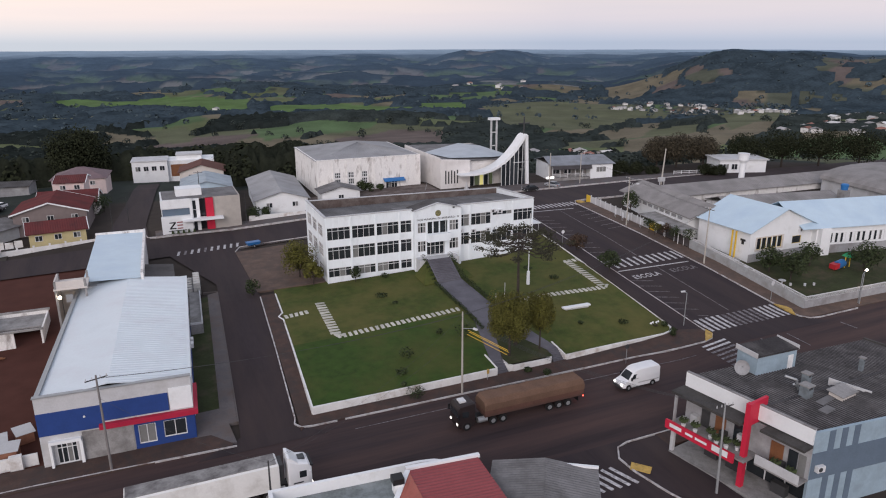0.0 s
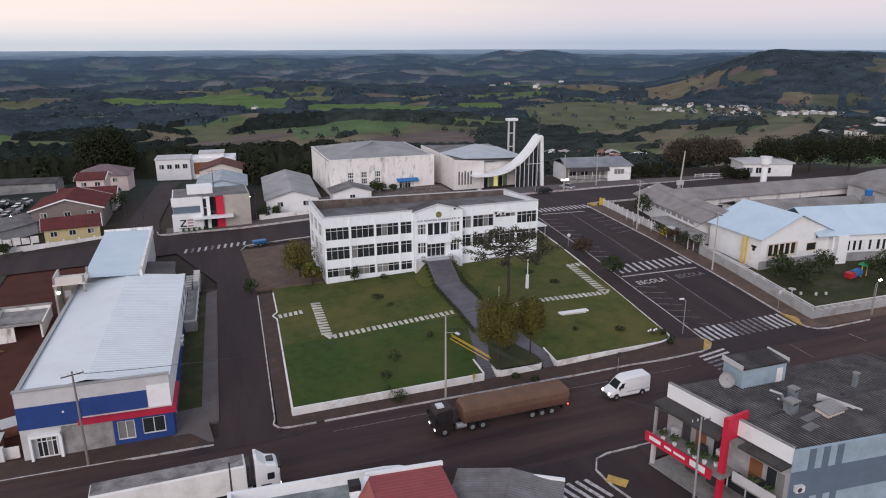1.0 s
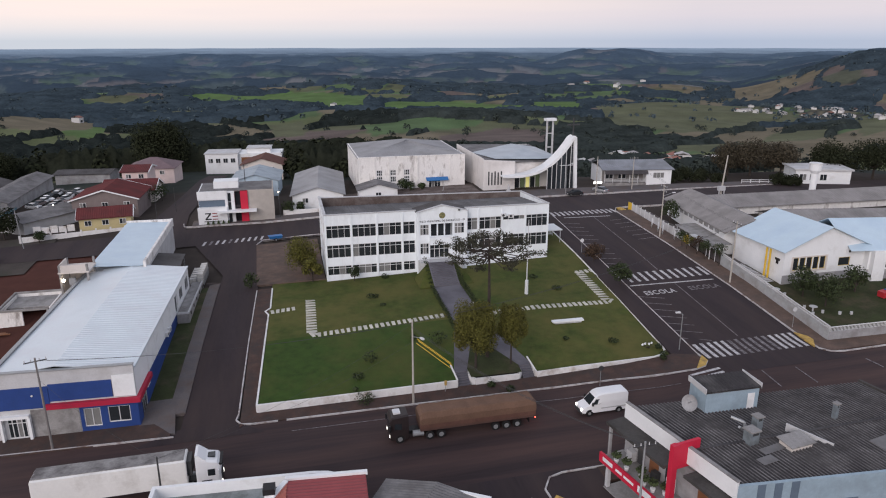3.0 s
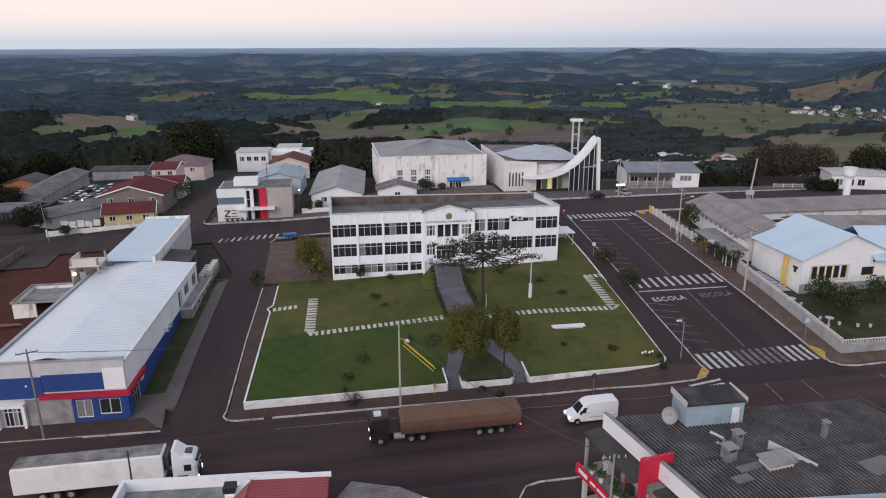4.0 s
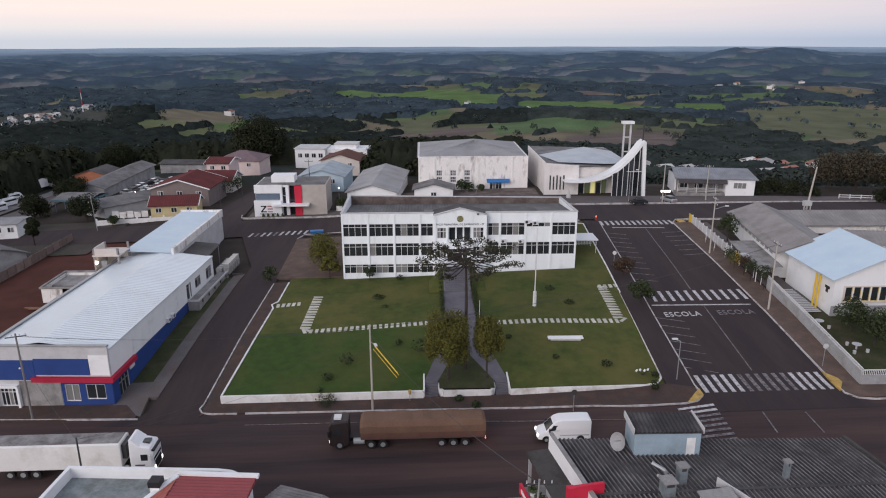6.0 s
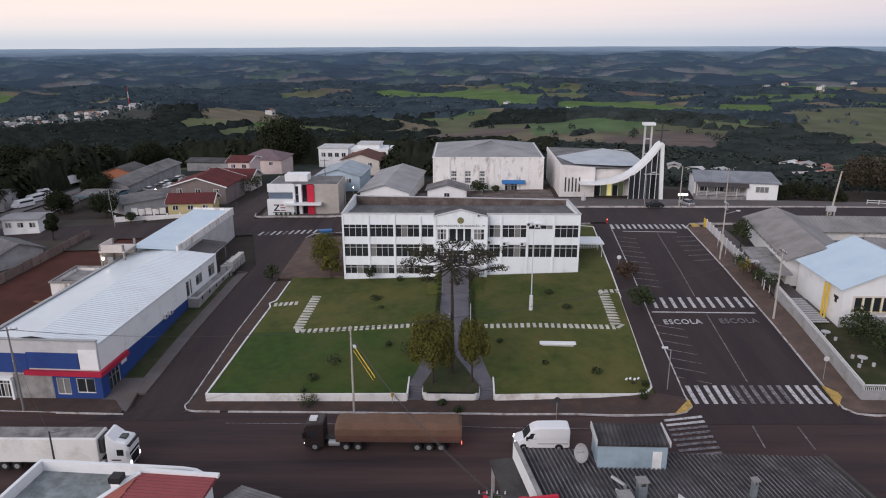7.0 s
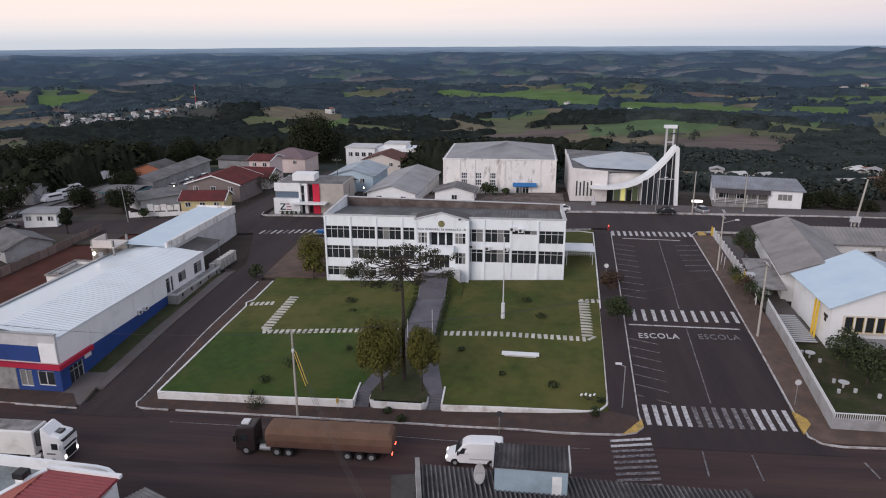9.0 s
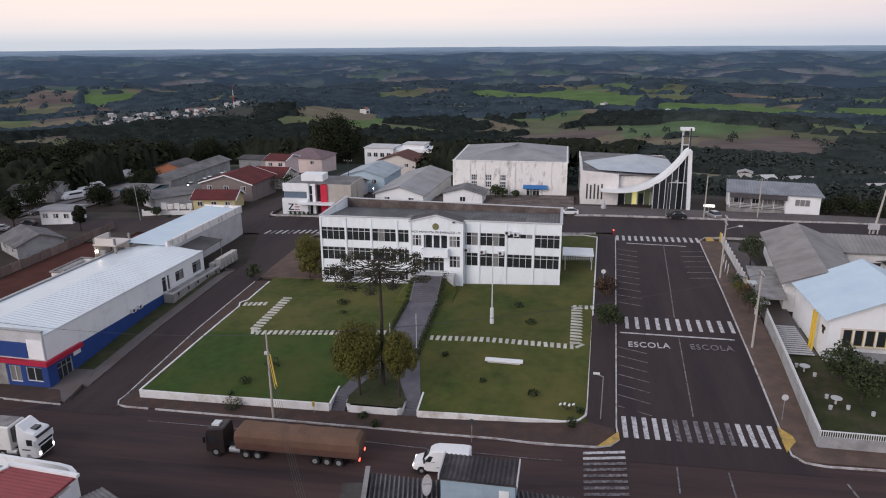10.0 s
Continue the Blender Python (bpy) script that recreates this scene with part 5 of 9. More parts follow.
# ---- old warehouse ----
wh = thing("old_warehouse", "large weathered white warehouse with stained walls and a grey hipped roof", "warehouse", 36.0, 172.3, 3.0, 0)
whole = [(7.0 + 5.3 * k, 8.9 + 5.3 * k, 2.9, 5.0) for k in range(3)] + [(7.0 + 5.3 * k, 8.9 + 5.3 * k, 5.3, 7.6) for k in range(0)] + [(18.4, 22.0, 0.1, 2.9)]
g = Geo()
wall_y(g, 0, 28.2, 0, 0.3, -1, 8.4, [(4.6 + 3.6 * k, 6.1 + 3.6 * k, a, b) for k in range(3) for a, b in ((1.9, 3.4), (3.6, 5.1))] + [(18.4, 21.6, 0, 2.0)])
part("wall", g, WHITE_OLD, wh)
for k in range(3):
    for a, b in ((1.9, 3.4), (3.6, 5.1)):
        window_y(wh, 4.6 + 3.6 * k, 6.1 + 3.6 * k, a, b, 0.0, 3, (0.5,), 0.1, seed=2, t=0.12)
window_y(wh, 18.4, 21.6, 0, 2.0, 0.0, 4, (0.3,), 0.2, name="door")
part("awning", Geo().slab((17.6, -1.3, 2.1), (23.5, -1.3, 2.1), (23.5, 0, 2.75), (17.6, 0, 2.75), 0.15), PLASTIC_B, wh, "blue awning")
for x in (0, 4.0, 7.7, 11.3, 15.2, 24.0, 27.8):
    part("pilaster", Geo().box(x, -0.15, -1, x + 0.4, 0.002, 8.4), WHITE_OLD, wh)
part("cornice", Geo().box(-0.1, -0.12, 8.4, 28.3, 0.3, 8.6), WHITE_OLD, wh)
part("wall", Geo().box(0, 0.3, -1, 0.3, 28, 8.4).box(27.9, 0.3, -1, 28.2, 28, 8.4).box(0.3, 27.7, -1, 27.9, 28, 8.4), WHITE_OLD, wh)
rf = Geo()
a, b, c, d, r0, r1 = (-.3, .3, 8.3), (28.5, .3, 8.3), (28.5, 28.3, 8.3), (-.3, 28.3, 8.3), (15.4, 15.5, 10.6), (15.4, 18.5, 10.6)
rf.face(a, b, r0).face(b, c, r1, r0).face(c, d, r1).face(d, a, r0, r1)
rf.waves((-.3, .3, 8.36), (28.5, .3, 8.36), (15.42, 15.5, 10.64), (15.38, 15.5, 10.64), 0.9, 0.03)
part("roof", rf, ROOF_LG, wh, "grey hipped fibre-cement roof")
gw = thing("garden_wall", "low white boundary wall beside the warehouse yard", "wall", 21.5, 157.2, G(22, 157))
part("wall", Geo().box(-5, 0, -0.5, 9, 0.2, 1.1), WHITE_W, gw)

# ---- church ----
ch = thing("church", "modern white church with a sweeping curved canopy and black glazing", "church", 67.4, 165.6, 3.0, 0)
part("wall", Geo().box(0, 0, -0.8, 8.6, 0.4, 7.0).box(0, 0.4, -0.8, 0.4, 27.5, 7.9).box(8.6, 1.4, -0.8, 20.5, 1.8, 6.6).box(21.6, 0.6, -0.8, 22, 27.5, 7.0).box(0.4, 27.1, -0.8, 21.6, 27.5, 7.5), CHURCH_W, ch)
for k in range(5):
    hgt = 3.6
    part("window_slit", Geo().box(1.3 + 0.85 * k, -0.05, 1.2, 1.65 + 0.85 * k, 0.0, 1.2 + hgt - 0.3 * (k % 2)), DARK, ch, "narrow dark slit window")
rf = Geo()
rf.slab((0.2, 0.3, 7.3), (22.2, 0.3, 6.9), (22.2, 27.6, 7.4), (0.2, 27.6, 8.1), 0.15)
part("roof", rf, ROOF_FCL, ch, "grey metal church roof")
rf2 = Geo()
rf2.face((4.0, 3.2, 7.55), (15.0, 0.6, 7.5), (14.0, 9.0, 8.9)).face((15.0, 0.6, 7.5), (22.2, 3.0, 7.2), (14.0, 9.0, 8.9)).face((0.6, 14, 7.75), (4.0, 3.2, 7.55), (14.0, 9.0, 8.9), (14.0, 20, 8.9)).face((22.2, 3.0, 7.2), (22.2, 22, 7.4), (14.0, 20, 8.9), (14.0, 9.0, 8.9)).face((22.2, 22, 7.4), (0.6, 14, 7.75), (14.0, 20, 8.9))
part("roof", rf2, ZINC, ch, "pale faceted raised roof")
part("parapet", Geo().box(-0.15, 0.4, 7.0, 0.1, 27.5, 8.2).hexa([(0, -0.05, 7.0), (8.6, -0.05, 7.0), (8.6, 0.3, 7.0), (0, 0.3, 7.0)], [(0, -0.05, 7.9), (8.6, -0.05, 7.2), (8.6, 0.3, 7.2), (0, 0.3, 7.9)]), CHURCH_W, ch)
# the swept canopy: a thick curved blade rising to the cross
sw = Geo()
N = 22
YF, YB = -4.6, 1.6
prof = []
for k in range(N + 1):
    u = k / N
    x = 4.6 + 18.6 * u
    z = 3.45 - 0.2 * math.sin(u * math.pi) + 10.1 * u ** 3.1
    prof.append((x, z))
for k in range(N):
    (xa, za), (xb, zb2) = prof[k], prof[k + 1]
    ta, tb = 0.35 + 0.75 * (k / N), 0.35 + 0.75 * ((k + 1) / N)
    if k == N - 1:
        tb = 0.3
    sw.hexa([(xa, YF + 4 * (1 - k / N) * 0.5, za), (xb, YF + 4 * (1 - (k + 1) / N) * 0.5, zb2), (xb, YB - 2.2 * ((k + 1) / N), zb2), (xa, YB - 2.2 * (k / N), za)],
            [(xa, YF + 4 * (1 - k / N) * 0.5, za + ta), (xb, YF + 4 * (1 - (k + 1) / N) * 0.5, zb2 + tb), (xb, YB - 2.2 * ((k + 1) / N), zb2 + tb), (xa, YB - 2.2 * (k / N), za + ta)])
part("curved_canopy", sw, WHITE, ch, "white sweeping curved canopy")
part("leg", Geo().hexa([(23.4, YF, -0.6), (24.2, YF, -0.6), (24.2, -0.6, -0.6), (23.4, -0.6, -0.6)], [(22.7, YF, 13.6), (23.5, YF, 13.6), (23.5, -0.6, 13.6), (22.7, -0.6, 13.6)]), WHITE, ch, "white leaning fin")
gz = Geo()
for k in range(6):
    xa, xb = 16.0 + 1.26 * k, 16.0 + 1.26 * (k + 1)
    za = 3.45 + 10.1 * max(0, (xa - 4.6) / 18.6) ** 3.1
    zb2 = 3.45 + 10.1 * max(0, (xb - 4.6) / 18.6) ** 3.1
    gz.hexa([(xa, YF + 0.7, -0.4), (xb, YF + 0.7, -0.4), (xb, YF + 0.8, -0.4), (xa, YF + 0.8, -0.4)], [(xa, YF + 0.7, za), (xb, YF + 0.7, zb2), (xb, YF + 0.8, zb2), (xa, YF + 0.8, za)])
    part("mullion", Geo().box(xa - 0.055, YF + 0.5, -0.4, xa + 0.055, YF + 0.7, za - 0.02), FRAME, ch)
part("mullion", Geo().box(19.4, YF + 0.48, 6.3, 23.4, YF + 0.7, 6.42), FRAME, ch)
part("glazing", gz, GLASS, ch, "black glazing under the canopy")
part("lobby_glass", Geo().box(8.8, 1.2, 0.0, 16.0, 1.3, 3.4), LOBBY, ch, "softly lit lobby glazing")
part("lobby_door", Geo().box(12.0, 1.05, 0.0, 13.0, 1.18, 3.0), glow("lit_yellow_panel", (0.75, 0.68, 0.25), 0.35), ch, "yellow panel in the doorway")
for x0, x1, z1 in ((8.8, 10.2, 3.2), (13.4, 14.5, 2.6)):
    part("door_leaf", Geo().box(x0, 1.14, 0.0, x1, 1.19, z1), GLASS, ch, "dark glass door leaf")
for x in (8.7, 10.3, 11.9, 13.1, 14.6, 16.0):
    part("post", Geo().box(x - 0.07, 0.95, -0.2, x + 0.07, 1.2, 3.4), FRAME, ch)
part("cross", Geo().box(22.95, -3.0, 13.6, 23.25, -2.7, 18.3).box(21.4, -2.99, 16.4, 22.95, -2.71, 16.7).box(23.25, -2.99, 16.4, 24.8, -2.71, 16.7), DARK, ch, "dark metal cross")
st = thing("statue", "pale plaster statue on a round base by the church", "statue", 72.6, 160.5, G(72.6, 160.5) + 0.1)
part("figure", Geo().tube((0, 0, 0), (0, 0, 0.6), 0.6, 0.6, 12).tube((0, 0, 0.6), (0, 0, 1.6), 0.36, 0.24, 10).tube((0, 0, 1.6), (0, 0, 2.1), 0.22, 0.08, 10), GREY_L, st)
bt = thing("bell_tower", "slender open bell tower of two pale posts with a flat cap", "tower", 93.6, 186.5, 1.0)
for x in (-0.9, 0.9):
    part("post", Geo().box(x - 0.22, -0.22, -1, x + 0.22, 0.22, 17.0), GREY_L, bt)
part("cap", Geo().box(-1.6, -1.0, 17.0, 1.6, 1.0, 17.7), WHITE, bt)
part("tie", Geo().box(-0.9, -0.12, 13.2, 0.9, 0.12, 13.5).box(-0.9, -0.12, 9.2, 0.9, 0.12, 9.5), GREY_L, bt)

# ---- parish house east of the church ----
ph = thing("parish_house", "low white building with a grey hipped roof and a dark veranda", "house", 99.9, 163.0, 3.9, -10)
part("wall", Geo().box(11.6, 0.0, -1.8, 18.4, 12.4, 3.5), WHITE, ph)
part("side_wall", Geo().box(0, 2.6, -1.8, 0.3, 12.4, 3.5), WHITE, ph)
# wall colour darkened to give the shade under the veranda roof
part("veranda_wall", Geo().box(0.3, 2.6, -1.8, 11.6, 12.4, 3.5), mat("wall_darkened_for_shade", (0.24, 0.225, 0.22), 0.85, 0.2), ph, "veranda wall darkened grey for shade")
part("terrace", Geo().box(-0.2, -0.2, -1.8, 11.6, 2.6, 0.0), CONCRETE, ph)
window_y(ph, 13.4, 16.4, 1.2, 2.7, -0.14, 3, (), 0.8)
for k in range(3):
    window_y(ph, 1.2 + 3.5 * k, 3.4 + 3.5 * k, 0.6, 2.6, 2.46, 2, (), 0.2)
PH_R = mat("bluish_fibre_cement", (0.24, 0.255, 0.285), 0.85, 0.18, 0.5, stain=(0.18, 0.19, 0.205), stain_at=0.55, stain_scale=0.3)
part("roof", Geo().slab((-0.6, -0.2, 3.5), (19.0, -0.4, 3.5), (17.6, 5.2, 5.3), (-0.6, 5.4, 5.3), 0.12).waves((-0.6, -0.2, 3.58), (19.0, -0.4, 3.58), (17.6, 5.2, 5.38), (-0.6, 5.4, 5.38), 0.6, 0.05), PH_R, ph)
part("roof", Geo().slab((-0.6, 5.4, 5.3), (17.6, 5.2, 5.3), (19.0, 12.9, 3.5), (-0.6, 12.9, 3.5), 0.12), PH_R, ph)
part("roof", Geo().slab((19.0, -0.4, 3.5), (19.0, 12.9, 3.5), (17.6, 5.4, 5.3), (17.6, 5.2, 5.3), 0.12), PH_R, ph)
# dark sloping strip in front of the veranda eave
part("edge_strip", Geo().slab((0.2, -0.9, 2.5), (11.8, -0.9, 2.5), (11.8, -0.1, 3.45), (0.2, -0.1, 3.45), 0.1), mat("dark_veranda_strip", (0.06, 0.055, 0.058), 0.85, 0.25, 0.8), ph, "dark sloping strip along the veranda edge")
for k in range(6):
    part("post", Geo().tube((0.3 + 2.25 * k, -0.1, -0.6), (0.3 + 2.25 * k, -0.1, 3.1), 0.09, n=8), FRAME, ph)
for z in (0.3, 0.62, 0.95):
    part("rail", Geo().box(0.2, -0.14, z, 11.5, -0.06, z + 0.08), FRAME, ph)

# ---- supermarket with the red sign ----
mk = thing("supermarket", "two-storey grey-blue supermarket with a red sign, balcony and ribbed roof", "supermarket", 48.3, 50.9, -2.35, 10.7)
AWN = mat("grimy_concrete", (0.08, 0.075, 0.072), 0.9, 0.3, 0.6, stain=(0.045, 0.042, 0.04), stain_at=0.5, stain_scale=0.6)
ZR = 8.1
part("wall", Geo().prism([(1.6, -0.25), (1.6, -13.8), (24.1, -20.3), (25.5, -5.7)], -0.6, ZR - 0.3), GREY_L, mk)
rg = Geo()
rg.slab((0.2, -13.9, ZR - 0.1), (24.3, -20.5, ZR - 0.1), (25.8, -5.7, ZR - 0.1), (0.2, -0.1, ZR - 0.1), 0.15)
part("roof_deck", rg, ROOF_MK, mk)
CREST = mat("worn_roof_crest", (0.22, 0.21, 0.215), 0.9, 0.4, 0.9, stain=(0.06, 0.056, 0.058), stain_at=0.47, stain_scale=0.55, stain_soft=0.2)


def ribbed(parent, a, b, c, d, pitch, amp):
    """Deep corrugated sheet whose weathered crests are paler than its valleys."""
    part("roof", Geo().waves(a, b, c, d, pitch, amp), ROOF_MK, parent, "dark ribbed fibre-cement roof")
    a, b, c, d = Vector(a), Vector(b), Vector(c), Vector(d)
    n = max(2, int((b - a).length / pitch))
    side, rise = (b - a).normalized() * 0.055, Vector((0, 0, amp + 0.015))
    for k in range(n):
        u = (k + 0.25) / n
        p, q = a.lerp(b, u) + rise, d.lerp(c, u) + rise
        part("rib_crest", Geo().slab(tuple(p - side), tuple(p + side), tuple(q + side), tuple(q - side), 0.03), CREST, parent, "pale weathered rib crest")


ribbed(mk, (0.3, -8.3, ZR + 0.14), (13.5, -10.4, ZR + 0.14), (13.5, -3.1, ZR + 0.10), (0.3, -0.15, ZR + 0.10), 0.38, 0.08)
ribbed(mk, (13.5, -10.4, ZR + 0.14), (25.3, -12.2, ZR + 0.14), (25.7, -5.7, ZR + 0.04), (13.5, -3.1, ZR + 0.04), 0.38, 0.08)
ribbed(mk, (0.3, -13.8, ZR + 0.10), (24.2, -20.2, ZR + 0.10), (25.1, -12.6, ZR + 0.14), (0.3, -8.6, ZR + 0.14), 0.38, 0.08)
part("ridge_beam", Geo().slab((0.2, -8.6, ZR + 0.27), (25.3, -12.6, ZR + 0.27), (25.3, -12.3, ZR + 0.27), (0.2, -8.3, ZR + 0.27), 0.12), ROOF_MK, mk)
part("parapet", Geo().box(-0.15, -14.0, ZR - 1.0, 0.06, 0.05, ZR + 0.6), WHITE, mk, "white parapet wall")
# inner face in the roof's dark colour, the outer face stays white
part("parapet_lining", Geo().box(0.064, -13.9, ZR - 0.3, 0.2, 0.0, ZR + 0.55), ROOF_MK, mk, "dark inner face of the parapet")
part("parapet_cap", Geo().box(-0.17, -14.0, ZR + 0.6, 0.22, 0.06, ZR + 0.66), CONCRETE, mk, "weathered concrete coping")
part("parapet", Geo().hexa([(25.5, -12.4, ZR - 0.5), (25.8, -12.4, ZR - 0.5), (25.9, -5.6, ZR - 0.5), (25.6, -5.6, ZR - 0.5)], [(25.5, -12.4, ZR + 0.3), (25.8, -12.4, ZR + 0.3), (25.9, -5.6, ZR + 0.3), (25.6, -5.6, ZR + 0.3)]), AWN, mk)
sf = turned(mk, "wall_frame", -15.2, 0, -14.0)
g = Geo()
wall_y(g, 0, 25.0, -0.05, 0.25, -0.6, ZR + 0.25, [(11.0, 14.5, 3.6, 5.6)])
part("south_wall", g, BOX_W, sf, "pale blue rendered end wall")
window_y(sf, 11.0, 14.5, 3.6, 5.6, -0.05, 3, (), 0.2)
part("slate_band", Geo().box(0.02, -0.09, 3.4, 11, -0.05, 6.2).box(14.5, -0.09, 3.4, 25, -0.05, 6.2), SLATE_W, sf, "slate-blue painted band")
for x in (1.7, 3.2, 4.7):
    for z0, z1 in ((6.2, ZR + 0.2), (0.2, 3.4)):
        part("slate_stripe", Geo().box(x, -0.09, z0, x + 0.7, -0.05, z1), SLATE_W, sf, "slate-blue painted stripe")
aircon(sf, 0.9, -0.1, 4.3)
part("awning_slab", Geo().box(-2.2, -7.95, 6.75, 0.0, 0.2, 7.05), AWN, mk, "weathered concrete awning slab")
part("awning_slab", Geo().box(-1.5, -14.0, 6.75, 0.0, -9.6, 7.0), AWN, mk, "weathered concrete awning slab")
part("column", Geo().box(-2.1, -0.45, 3.45, -1.85, -0.2, 6.75), GREY_W, mk)
part("column", Geo().box(-2.15, -0.6, -0.6, -1.8, -0.2, 3.4), GREY_L, mk)
# grey instead of pale: the awning's shadow is put into the wall colour
part("upper_wall", Geo().box(-0.1, -14.0, 3.4, 0.15, -0.3, 6.75), GREY_W, mk)
part("balcony_floor", Geo().box(-2.5, -9.0, 3.25, 0.0, 0.0, 3.45).box(-1.7, -14.0, 3.25, 0.0, -9.6, 3.45), CONCRETE, mk)
part("red_sign", Geo().box(-2.75, -8.0, 2.8, -2.5, 0.2, 3.8), RED_P, mk, "red shop sign along the balcony")
for y0, y1, z0, z1 in ((-7.4, -5.6, 3.1, 3.75), (-5.0, -3.6, 3.25, 3.5), (-3.3, -2.4, 3.25, 3.5), (-1.9, -0.4, 3.2, 3.6)):
    part("sign_mark", Geo().box(-2.79, y0, z0, -2.755, y1, z1), WHITE, mk, "white logo bar on the sign")
part("railing", Geo().box(-1.75, -14.0, 3.45, -1.65, -9.6, 4.4), GREY_L, mk, "pale balcony parapet")
part("red_pillar", Geo().box(-1.85, -8.6, -0.6, -1.3, -8.1, ZR + 1.15), RED_P, mk, "tall red pillar")
part("red_panel", Geo().box(-1.3, -8.5, ZR - 1.3, 1.2, -8.2, ZR + 1.15), RED_P, mk, "red panel wall across the balcony")
# the dark first door stands for the darkness under the awning
for y, w, m in ((-2.8, 1.0, DARK), (-4.6, 1.2, WOOD), (-6.6, 0.9, GLASS), (-10.8, 1.3, WOOD), (-12.4, 0.9, GLASS), (-13.3, 0.7, CURTAIN)):
    part("balcony_door", Geo().box(-0.16, y - w / 2, 3.45, -0.1, y + w / 2, 5.7), m, mk)
part("shopfront", Geo().box(1.45, -13.6, 0.0, 1.6, -0.5, 3.0), GLASS, mk, "dark glazed shopfront")
for k in range(7):
    part("mullion", Geo().box(1.38, -13.4 + 2.1 * k, 0, 1.46, -13.28 + 2.1 * k, 3.0), FRAME, mk)
part("plinth", Geo().box(-2.4, -13.8, -0.6, 1.4, -0.3, 0.06), CONCRETE, mk, "raised concrete forecourt")
for y0, y1, z0, z1, m_ in ((-2.2, -1.4, 3.45, 4.5, GREY_L), (-5.6, -4.9, 3.45, 4.3, DARK), (-7.6, -6.9, 3.45, 4.9, FRAME), (-11.9, -11.3, 3.45, 4.2, DARK)):
    part("cupboard", Geo().box(-0.75, y0, z0, -0.2, y1, z1), m_, mk, "old cupboard on the balcony")
for y in (-4.4, -7.0, -12.0):
    part("display_rack", Geo().box(0.2, y, 0.06, 0.9, y + 1.5, 1.2), DARK, mk)
for x, y, z in ((-2.0, -3.0, 4.0), (-1.9, -6.6, 4.0), (-2.1, -1.6, 3.9), (-1.6, -4.6, 3.95), (-2.1, -5.6, 3.9), (-1.2, -7.4, 3.9), (-1.2, -11.4, 3.9), (-1.3, -13.0, 3.9)):
    pp = part("plant_pot", Geo().tube((x, y, 3.45), (x, y, 3.85), 0.18, 0.25, 8), WHITE, mk)
    lf = Geo()
    for k in range(26):
        a, r = 2.4 * k, 0.12 + 0.014 * k
        lf.face((x + r * math.cos(a), y + r * math.sin(a), z + 0.01 * k), (x + r * math.cos(a) + 0.2, y + r * math.sin(a), z + 0.2 + 0.02 * k), (x + r * math.cos(a), y + r * math.sin(a) + 0.2, z + 0.25 + 0.01 * k))
    part("foliage", lf, LEAF_G, pp)
# things on the roof
bx = thing("roof_room", "grey-blue stair room with a corrugated roof on the supermarket", "roof room", 54.95, 48.0, -2.35 + ZR, -0.5)
part("wall", Geo().box(0, 0, -0.3, 5.7, 2.8, 2.3), BOX_W, bx)
part("roof", Geo().slab((-0.15, -0.12, 2.32), (5.85, -0.12, 2.32), (5.85, 2.95, 2.52), (-0.15, 2.95, 2.52), 0.08).waves((-0.1, -0.1, 2.4), (5.8, -0.1, 2.4), (5.8, 2.9, 2.6), (-0.1, 2.9, 2.6), 0.36, 0.06), ROOF_MK, bx)
part("edge", Geo().box(-0.2, -0.1, 2.2, -0.1, 2.95, 2.75).box(5.8, -0.1, 2.2, 5.9, 2.95, 2.75), GREY_L, bx)
part("door", Geo().box(4.5, -0.04, 0.0, 5.25, 0.0, 1.75), WHITE, bx, "white painted door")
ds = thing("satellite_dish", "pale mesh satellite dish on the supermarket roof", "satellite dish", 53.9, 48.9, -2.3 + ZR, -55)
g = Geo()
ring_n = 18
for j in range(4):
    for k in range(ring_n):
        def dp(jj, kk):
            rr, a = 0.19 * jj + 0.02, 2 * math.pi * kk / ring_n
            return (rr * math.cos(a), -0.55 * rr * rr + 0.1 + 0.35 * rr * math.sin(a), 0.95 + rr * math.sin(a))
        g.face(dp(j, k), dp(j, k + 1), dp(j + 1, k + 1), dp(j + 1, k))
part("dish", g, GREY_W, ds)
part("mast", Geo().tube((0, 0.1, -0.1), (0, 0.1, 1.0), 0.06, n=8), STEEL, ds)
part("feed_arm", Geo().tube((0, 0.1, 0.95), (0, -0.7, 1.15), 0.03, n=6), STEEL, ds)


VENT = mat("weathered_vent_render", (0.20, 0.235, 0.26), 0.85, 0.2, 0.8, stain=(0.11, 0.12, 0.125), stain_at=0.5, stain_scale=0.9)


def roof_vent(x, y, w, h, label, cap=True, rz=8):
    v = thing("roof_vent", label, "roof vent", x, y, -2.3 + ZR, rz)
    part("shaft", Geo().box(-w / 2, -w / 2, -0.15, w / 2, w / 2, h), VENT, v)
    if cap:
        part("louvre", Geo().box(-w / 2 + 0.15, -w / 2 - 0.02, h - 0.32, w / 2 - 0.15, -w / 2 + 0.004, h - 0.08), DARK, v, "dark louvre")
        part("cap", Geo().box(-w / 2 - 0.1, -w / 2 - 0.1, h, w / 2 + 0.1, w / 2 + 0.1, h + 0.12), CONCRETE, v)


